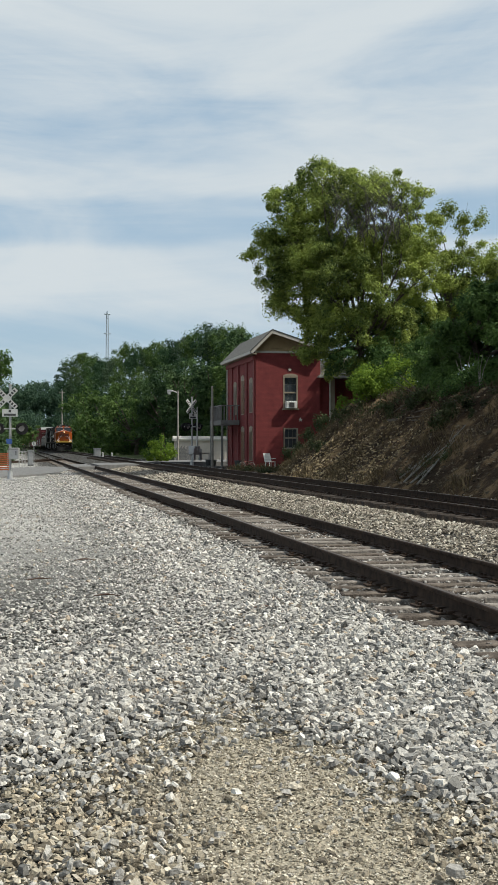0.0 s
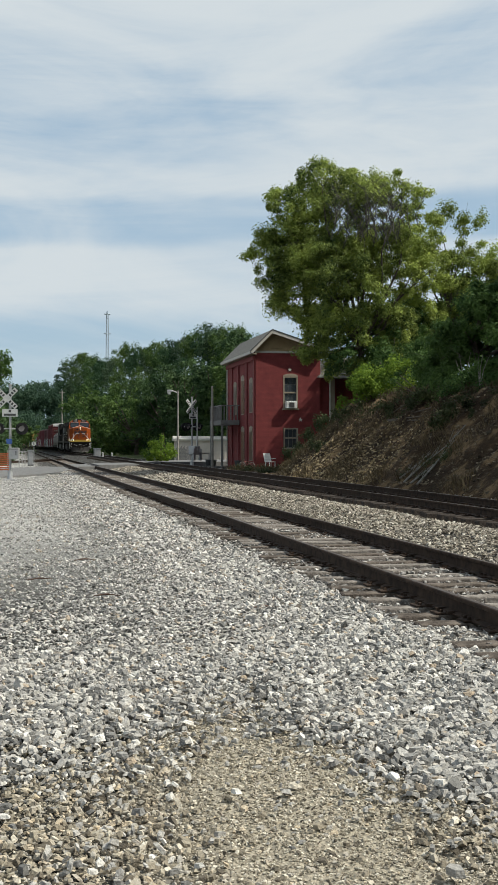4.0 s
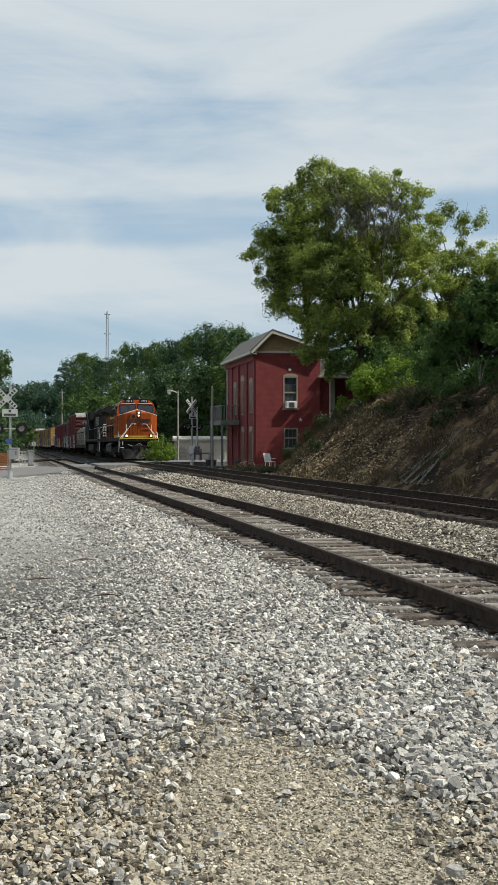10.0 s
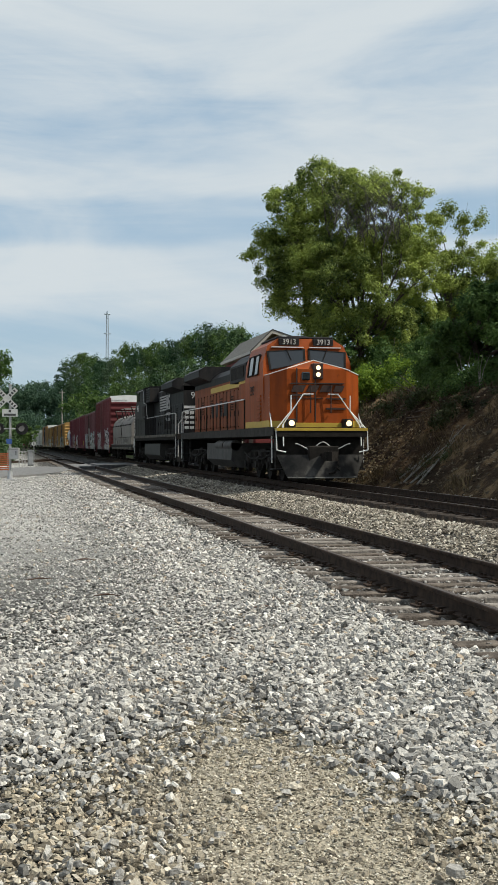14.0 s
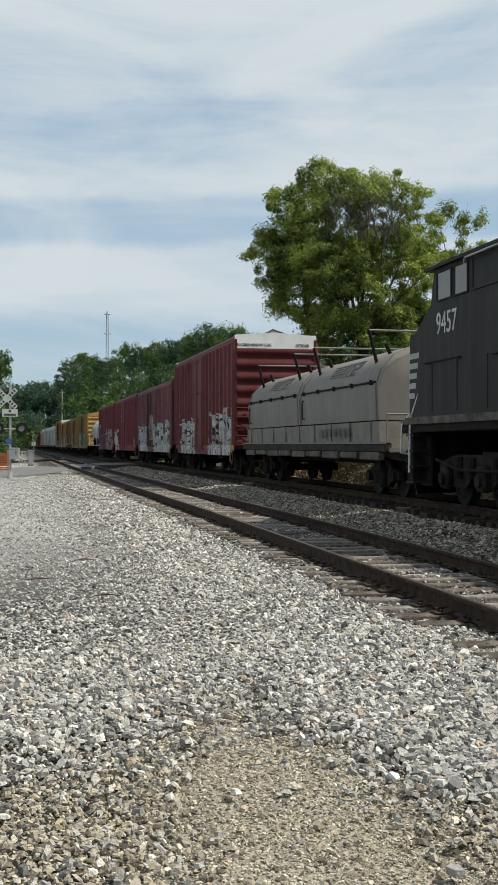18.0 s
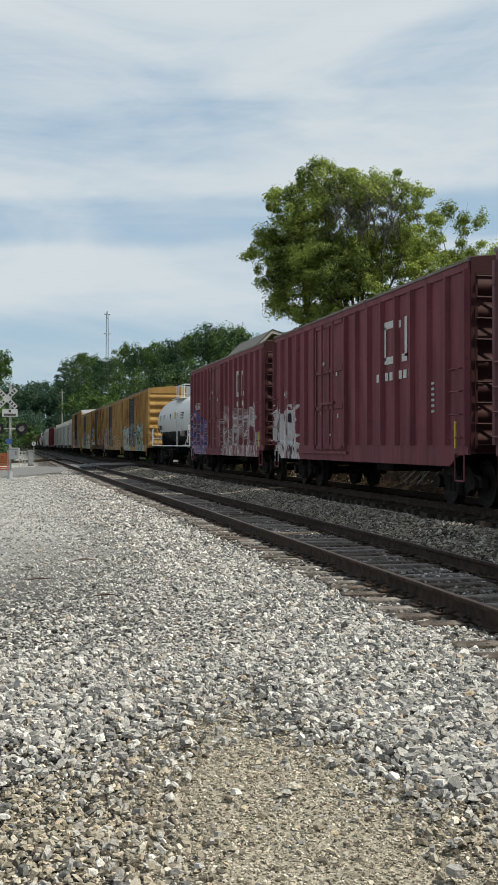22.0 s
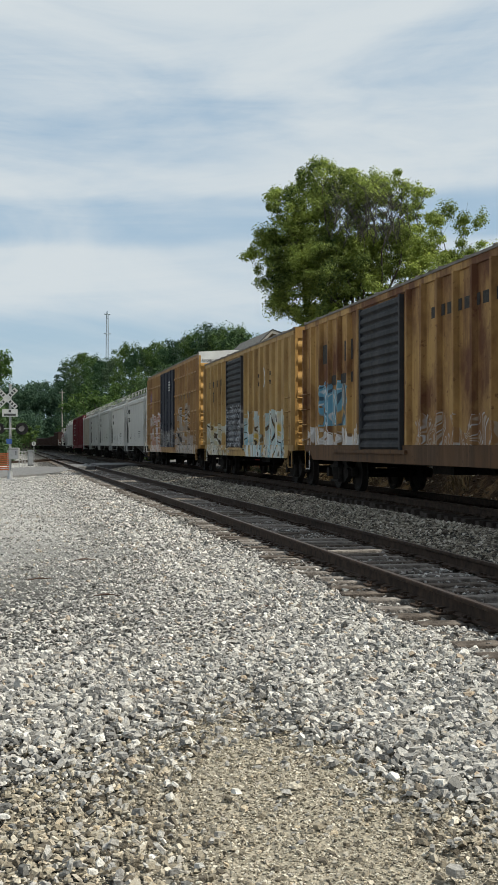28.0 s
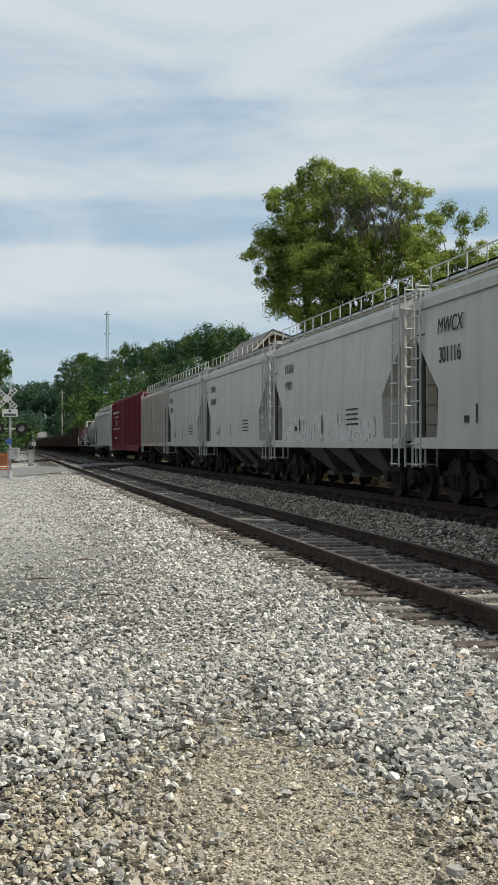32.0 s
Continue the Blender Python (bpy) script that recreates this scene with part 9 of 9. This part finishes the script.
for k, (s0, s1, mm, lab, st) in enumerate(((446.8, 458.9, HG1, "pale grey covered hopper car with roof railing", "smooth"), (459.3, 471.9, HG2, "pale grey covered hopper car with faint graffiti", "smooth"),
                                           (472.3, 484.7, HG1, "pale grey covered hopper car with roof railing", "smooth"), (485.1, 496.8, HG3, "stained grey covered hopper car", "smooth"), (497.2, 508.7, TAN, "tan ribbed covered hopper car", "ribbed"))):
    c = hopper(lab, s1 - s0, 4.66, mm, st, HR)
    place(c, s0, s1)
    if k == 0:
        lettering("MWCX", 0.31, DECAL_BLACK, c, on_left(-1.585, 3.9, 3.36), "reporting_mark", 0.9, 0.2)
        lettering("301116", 0.31, DECAL_BLACK, c, on_left(-1.585, 3.9, 2.80), "car_number", 0.85)
    elif k == 1:
        lettering("499011", 0.26, SILL_GREY, c, on_left(-1.585, 3.9, 2.85), "car_number", 0.85)
        bars(c, SILL_GREY, -1.585, [(4.2 - q * 0.24, 4.36 - q * 0.24, 3.35, 3.6) for q in range(4)], "small_print_bar")
    elif st == "smooth":
        bars(c, SILL_GREY, -1.585, [(4.3 - q * 0.22, 4.44 - q * 0.22, 3.35, 3.6) for q in range(4)] + [(4.4 - q * 0.22, 4.54 - q * 0.22, 2.85, 3.1) for q in range(5)], "small_print_bar")
    if st == "smooth":
        bars(c, DECAL_BLACK, -1.575, [(0.2, 0.26, 1.5, 2.0), (2.6, 2.66, 1.6, 1.95), (3.0, 3.2, 1.62, 1.75)] + [(-3.0, -2.0, 1.7 + q * 0.12, 1.74 + q * 0.12) for q in range(4)], "small_print_bar")

RED_B = car_paint("dark_red_far_car", (0.15, 0.028, 0.035), (0.13, 0.026, 0.032), (0.07, 0.03, 0.028), 0.25)
rb_ = boxcar("dark red boxcar with white lettering bars", 19.8, 4.7, RED_B, 20, "plug", door_at=1.0, door_w=3.0)
place(rb_, 510.0, 529.8)
bars(rb_, DECAL_WHITE, -1.64, [(3.6, 8.4, 3.62, 3.78), (4.4, 7.4, 3.3, 3.42), (5.6, 6.2, 2.7, 3.15), (3.4, 8.6, 2.42, 2.5), (5.0, 7.4, 1.7, 1.8)], "lettering_bar")
c = hopper("grey covered hopper car", 17.5, 4.5, HG3, "smooth", HR)
place(c, 531.5, 549.0)
T_GREY = car_paint("dull_grey_tank_paint", (0.30, 0.30, 0.29), (0.25, 0.25, 0.24), (0.15, 0.12, 0.1), 0.3)
c = tank_car("dull grey tank car", 15.4, 1.35, 2.65, T_GREY, T_GREY, HR, True)
place(c, 550.5, 565.9)
c = tank_car("dark brown tank car", 13.4, 1.15, 2.35, P_WC, BLACK_P, HR, True)
place(c, 567.2, 580.6)
GON = car_paint("rusty_gondola_paint", (0.050, 0.030, 0.025), (0.07, 0.042, 0.034), (0.03, 0.018, 0.014), 0.5)
gtop = (3.4, 2.75, 2.6, 2.6, 2.7, 2.6, 2.75, 2.6, 2.6)
for k, zt in enumerate(gtop):
    c = gondola("rusty brown open gondola car" if k else "high sided rusty brown gondola car", 15.6, zt, GON)
    place(c, 582.0 + k * 17, 597.6 + k * 17)
for k in range(6):
    c = hopper("dark grey covered hopper car", 15.6, 4.5, HG3, "smooth", HR)
    place(c, 736.0 + k * 17, 751.6 + k * 17)


def motions():
    for e, mid in CARS:
        rows = []
        for k in range(65):
            t = k * 0.5
            x, y, a = main_line(mid - travelled(t))
            rows.append((t, pose(x, y, MAIN_Z, 0, 0, math.degrees(a))))
        walk(e, rows)
    # the wheels of the cars that come close roll on the rails
    for w, q in WHEELS[:76]:
        rows = []
        for k in range(961):
            rows.append((k / FPS, pose(0, q, 0.475, math.degrees(travelled(k / FPS) / 0.46) % 360, 0, 0)))
        walk(w, rows)
# ------------------------------------------------------------ loose stone, the nearest as single shapes in one mass
def stone_material(name, stops):
    m = bpy.data.materials.new(name)
    m.use_nodes = True
    nt = m.node_tree
    b = nt.nodes["Principled BSDF"]
    b.inputs["Roughness"].default_value = 0.9
    b.inputs["Specular IOR Level"].default_value = 0.25
    g = nt.nodes.new("ShaderNodeNewGeometry")
    r = nt.nodes.new("ShaderNodeValToRGB")
    e = r.color_ramp.elements
    while len(e) < len(stops):
        e.new(0.5)
    for i, (p, c) in enumerate(stops):
        e[i].position, e[i].color = p, (*c, 1)
    nt.links.new(g.outputs["Random Per Island"], r.inputs[0])
    n = nt.nodes.new("ShaderNodeTexNoise")
    n.inputs["Scale"].default_value, n.inputs["Detail"].default_value = 45, 6
    nt.links.new(g.outputs["Position"], n.inputs["Vector"])
    h = nt.nodes.new("ShaderNodeHueSaturation")
    mr = nt.nodes.new("ShaderNodeMapRange")
    mr.inputs["To Min"].default_value, mr.inputs["To Max"].default_value = 0.55, 1.45
    nt.links.new(n.outputs["Fac"], mr.inputs["Value"])
    nt.links.new(mr.outputs[0], h.inputs["Value"])
    nt.links.new(r.outputs[0], h.inputs["Color"])
    nt.links.new(h.outputs[0], b.inputs["Base Color"])
    n3 = nt.nodes.new("ShaderNodeTexNoise")
    n3.inputs["Scale"].default_value, n3.inputs["Detail"].default_value = 70, 5
    nt.links.new(g.outputs["Position"], n3.inputs["Vector"])
    bp = nt.nodes.new("ShaderNodeBump")
    bp.inputs["Strength"].default_value, bp.inputs["Distance"].default_value = 0.9, 0.012
    nt.links.new(n3.outputs["Fac"], bp.inputs["Height"])
    nt.links.new(bp.outputs[0], b.inputs["Normal"])
    return m


STONE_GREY = stone_material("grey_limestone_ballast", [(0.0, (0.13, 0.127, 0.12)), (0.22, (0.25, 0.241, 0.226)), (0.55, (0.39, 0.373, 0.345)), (0.76, (0.51, 0.488, 0.447)), (0.81, (0.36, 0.285, 0.205)), (0.85, (0.48, 0.458, 0.42)), (0.94, (0.61, 0.584, 0.535)), (1.0, (0.75, 0.72, 0.668))])
STONE_PACK = stone_material("packed_grey_gravel", [(0.0, (0.10, 0.098, 0.093)), (0.35, (0.30, 0.293, 0.278)), (0.75, (0.50, 0.488, 0.46)), (1.0, (0.74, 0.725, 0.69))])
STONE_SHALE = stone_material("brown_shale_rubble", [(0.0, (0.03, 0.024, 0.017)), (0.4, (0.09, 0.07, 0.047)), (0.8, (0.16, 0.124, 0.08)), (1.0, (0.25, 0.205, 0.145))])
STONE_TALUS = stone_material("tan_talus_stone", [(0.0, (0.08, 0.062, 0.04)), (0.4, (0.26, 0.188, 0.096)), (0.8, (0.40, 0.30, 0.165)), (1.0, (0.50, 0.41, 0.26))])
STONE_CRIB = stone_material("dusty_crib_ballast", [(0.0, (0.09, 0.083, 0.076)), (0.35, (0.21, 0.196, 0.18)), (0.7, (0.36, 0.338, 0.31)), (1.0, (0.58, 0.555, 0.515))])
STONE_TAN = stone_material("tan_yard_stone", [(0.0, (0.10, 0.085, 0.066)), (0.3, (0.235, 0.204, 0.155)), (0.6, (0.37, 0.328, 0.253)), (0.76, (0.39, 0.366, 0.325)), (0.88, (0.47, 0.382, 0.265)), (1.0, (0.62, 0.57, 0.475))])
STONE_GRIT = stone_material("tan_grit", [(0.0, (0.07, 0.06, 0.045)), (0.35, (0.26, 0.228, 0.172)), (0.75, (0.45, 0.405, 0.32)), (1.0, (0.68, 0.63, 0.53))])
STONE_BED = stone_material("dusty_brown_ballast", [(0.0, (0.06, 0.050, 0.038)), (0.3, (0.192, 0.167, 0.134)), (0.6, (0.35, 0.310, 0.25)), (0.85, (0.475, 0.43, 0.35)), (1.0, (0.64, 0.60, 0.53))])


def slab_chip(n, rng):
    """Irregular five-sided slabs of broken stone: a wide bottom, a smaller flat top, both skewed."""
    a = np.arange(5) * math.tau / 5 + rng.uniform(-0.40, 0.40, (n, 5))
    r = rng.uniform(0.74, 1.16, (n, 5))
    k = rng.uniform(0.50, 0.94, (n, 1))
    off = rng.uniform(-0.2, 0.2, (n, 2))
    skew = rng.uniform(-0.45, 0.45, (n, 2))
    low = np.stack([r * np.cos(a), r * np.sin(a), -0.8 + rng.uniform(-0.25, 0.25, (n, 5))], -1)
    tx, ty = r * np.cos(a) * k + off[:, :1], r * np.sin(a) * k + off[:, 1:]
    top = np.stack([tx, ty, 0.8 + skew[:, :1] * tx + skew[:, 1:] * ty], -1)
    f = [(5, 6, 7), (5, 7, 8), (5, 8, 9), (2, 1, 0), (3, 2, 0), (4, 3, 0)]
    for i in range(5):
        j = (i + 1) % 5
        f += [(i, j, 5 + j), (i, 5 + j, 5 + i)]
    return np.concatenate([low, top], 1), np.array(f)


def wedge_chip(n, rng):
    """A small blocky chip: a flat top and a wider flat bottom, turned against one another."""
    v = np.array([(0.85 * math.cos(a), 0.85 * math.sin(a), 0.75) for a in (0, math.tau / 3, 2 * math.tau / 3)] + [(1.05 * math.cos(a), 1.05 * math.sin(a), -0.65) for a in (math.pi / 3, math.pi, 5 * math.pi / 3)], float)
    f = np.array([(0, 1, 2), (5, 4, 3), (0, 3, 1), (1, 3, 4), (1, 4, 2), (2, 4, 5), (2, 5, 0), (0, 5, 3)])
    return v[None] * rng.uniform(0.72, 1.2, (n, 6, 1)), f


def stones(name, x, y, size, seed, material, fine, lift=0.25, base=land, pile=0.034):
    rng = np.random.default_rng(seed)
    n = len(x)
    v, bf = slab_chip(n, rng) if fine else wedge_chip(n, rng)
    k = v.shape[1]
    s = size * np.clip(rng.lognormal(0, 0.40, n), 0.42, 2.0)
    ax = np.stack([s * rng.uniform(1.0, 1.75, n), s * rng.uniform(0.62, 1.1, n), s * rng.uniform(0.26, 0.66, n)], 1)
    v = v * ax[:, None, :]
    tilt = rng.normal(0, 0.40, n)
    c, d = np.cos(tilt), np.sin(tilt)
    v = np.stack([v[..., 0] * c[:, None] - v[..., 2] * d[:, None], v[..., 1], v[..., 0] * d[:, None] + v[..., 2] * c[:, None]], -1)
    a = rng.uniform(0, math.tau, n)
    c, d = np.cos(a), np.sin(a)
    v = np.stack([v[..., 0] * c[:, None] - v[..., 1] * d[:, None], v[..., 0] * d[:, None] + v[..., 1] * c[:, None], v[..., 2]], -1)
    z = base(x, y) + ax[:, 2] * lift + rng.uniform(-0.006, pile, n)
    v += np.stack([x, y, z], 1)[:, None, :]
    f = (np.arange(n)[:, None, None] * k + bf[None]).reshape(-1, 3)
    return mesh_np(name, v.reshape(-1, 3), f, material)


def patch(x0, x1, y0, y1, count, seed, keep=None):
    rng = np.random.default_rng(seed)
    x, y = rng.uniform(x0, x1, count), rng.uniform(y0, y1, count)
    out = np.maximum(np.maximum(3.9 - y, x - 0.47 * y - 0.4), -0.3 - 0.02 * y - x)   # loose stone thins out beyond the yard's open wedge
    k = rng.random(count) < np.clip(1 - out / 0.9, 0, 1) ** 2
    x, y = x[k], y[k]
    if keep is not None:
        k = keep(x, y, rng)
        x, y = x[k], y[k]
    return x, y


def off_sand(x, y, rng):
    d = np.hypot((x - 1.30) * 1.6, (y - 4.8) * 0.36) + 0.22 * waves(x, y, 3.1) + 0.12 * waves(x, y, 7.3)
    return rng.random(len(x)) < np.clip((d - 0.50) / 0.9, 0.05, 1)


def tan_zone(x, y):
    r = np.random.default_rng(91).normal(size=len(x))
    return (y + 0.1 * x + 1.1 * waves(x, y, 0.9) + 0.6 * waves(x, y, 2.3) + 0.8 * r) < 6.0


def packed(x, y, rng):
    """Few loose stones where wheels have packed the yard."""
    return rng.random(len(x)) < np.clip(0.35 + 0.35 * (x - 1.1 + 0.5 * waves(x, y * 0.5, 1.2)) + 0.5 * (1 - ease(9.5, 14, y)), 0.12, 1)


x, y = patch(-0.6, 4.0, 3.4, 9.5, 52000, 1, off_sand)
k = tan_zone(x, y)
for name, sel, m, lab in (("yard_stones", k, STONE_TAN, "tan and grey loose yard stones"), ("ballast_stones", ~k, STONE_GREY, "pale grey crushed ballast stones")):
    tagged(stones(name, x[sel], y[sel], 0.0128 if m is STONE_TAN else 0.0168, 2, m, True, pile=0.022 if m is STONE_TAN else 0.052), lab, "gravel", kind="stuff")
x, y = patch(-0.2, 2.7, 3.8, 7.6, 76000, 3, lambda x, y, rng: rng.random(len(x)) < np.clip(1.5 - 0.55 * np.hypot((x - 1.30) * 1.6, (y - 4.8) * 0.36), 0.15, 1))
tagged(stones("sand_grit", x, y, 0.0052, 4, STONE_GRIT, False, pile=0.006), "coarse tan grit", "gravel", kind="stuff")
x, y = patch(0.2, 2.5, 3.9, 7.4, 6500, 61)
tagged(stones("pebbles", x, y, 0.0085, 62, STONE_TAN, True, pile=0.006), "small tan pebbles lying on the sand", "gravel", kind="stuff")
x, y = patch(2.0, 3.52, 5.0, 17, 12000, 5)
tagged(stones("ballast_stones", x, y, 0.0205, 6, STONE_GREY, True, pile=0.05), "pale grey crushed ballast stones", "gravel", kind="stuff")
x, y = patch(-0.8, 2.6, 8.5, 30, 20000, 41)
tagged(stones("packed_gravel", x, y, 0.0095, 42, STONE_PACK, False), "fine packed grey gravel of the yard", "gravel", kind="stuff")
x, y = patch(-1.4, 2.8, 30, 60, 17000, 43)
tagged(stones("packed_gravel", x, y, 0.015, 44, STONE_PACK, False), "fine packed grey gravel of the yard", "gravel", kind="stuff")
x, y = patch(-1.0, 3.5, 9.5, 17, 42000, 7, packed)
tagged(stones("ballast_stones", x, y, 0.0165, 8, STONE_GREY, False), "pale grey crushed ballast stones", "gravel", kind="stuff")
x, y = patch(-1.2, 3.5, 17, 34, 24000, 9, packed)
tagged(stones("ballast_stones", x, y, 0.019, 10, STONE_GREY, False), "pale grey crushed ballast stones", "gravel", kind="stuff")
x, y = patch(-1.5, 3.8, 34, 58, 6000, 11, packed)
tagged(stones("ballast_stones", x, y, 0.022, 12, STONE_GREY, False), "pale grey crushed ballast stones", "gravel", kind="stuff")
x, y = patch(1.9, 3.52, 16, 64, 14000, 13)
tagged(stones("ballast_stones", x, y, 0.030, 14, STONE_GREY, False), "pale grey crushed ballast stones", "gravel", kind="stuff")
x, y = patch(2.9, 4.0, 64, 74, 2500, 29)
tagged(stones("ballast_stones", x, y, 0.034, 30, STONE_GREY, False), "pale grey crushed ballast stones", "gravel", kind="stuff")
x, y = patch(3.2, 4.0, 5, 40, 450, 31)
tagged(stones("ballast_stones", x, y, 0.022, 32, STONE_GREY, False, 0.9), "pale grey crushed ballast stones", "gravel", kind="stuff")


def between_ties(x, y):
    return land(x, y) * 0 + 0.004 + 0.022 * waves(x, y, 1.9)


x, y = patch(3.4, 6.3, 6, 30, 15000, 15)
tagged(stones("crib_ballast", x, y, 0.020, 16, STONE_CRIB, False, 0.3, between_ties), "dusty ballast between the ties", "gravel", kind="stuff")
x, y = patch(3.4, 6.3, 30, 75, 9000, 17)
tagged(stones("crib_ballast", x, y, 0.024, 18, STONE_CRIB, False, 0.3, between_ties), "dusty ballast between the ties", "gravel", kind="stuff")
x, y = patch(6.1, 8.30, 9, 40, 30000, 19)
tagged(stones("shoulder_ballast", x, y, 0.0205, 20, STONE_BED, False), "light brown ballast shoulder of the main track", "gravel", kind="stuff")
x, y = patch(6.1, 8.30, 40, 79, 12000, 21)
tagged(stones("shoulder_ballast", x, y, 0.028, 22, STONE_BED, False), "light brown ballast shoulder of the main track", "gravel", kind="stuff")
x, y = patch(8.4, 12.6, 11, 70, 15000, 23)
tagged(stones("crib_ballast", x, y, 0.030, 24, STONE_BED, False, 0.1), "dusty ballast between the main track's ties", "gravel", kind="stuff")
x, y = patch(12.3, 15.4, 39, 54, 9000, 45, lambda x, y, rng: rng.random(len(x)) < np.clip(1.25 - (x - 12.4) / 2.6, 0, 1) * np.clip(1.3 - np.abs(y - 46) / 8, 0, 1))
tagged(stones("talus", x, y, 0.042, 46, STONE_TALUS, False, 0.3), "tan broken stone fallen at the foot of the bank", "rubble", kind="stuff")
x, y = patch(12.4, 17.6, 22, 68, 11000, 25)
tagged(stones("bank_rubble", x, y, 0.042, 26, STONE_SHALE, False, 0.2), "broken stones on the bank", "rubble", kind="stuff")

# sticks and splinters lying in the yard
STICK = mat("rotten_brown_stick", (0.06, 0.035, 0.025), 0.9, 0, (0.12, 0.075, 0.055), 15, 0.4)
for k, (px, py, ln_, az) in enumerate(((465, 1080, 0.28, 10), (475, 1166, 0.22, -25), (545, 1190, 0.2, 40), (70, 1030, 0.32, 15), (190, 1057, 0.3, -10), (500, 995, 0.4, 5), (150, 993, 0.3, 12))):
    d = 1.68 * 2020 / (py - 788)
    x, y, z = at(px, py, d)
    s = Shape().tube((-ln_ / 2, 0, 0.0), (0, 0.02, 0.015), 0.007, 6, 0.011).tube((0, 0.02, 0.015), (ln_ / 2, 0, 0.0), 0.011, 6, 0.004)
    s.turn(pose(x, y, float(land(x, y)) + 0.035, 0, 0, az))
    solo("stick", s, STICK, "rotten brown stick among the stones", "stick", "sticks")

motions()
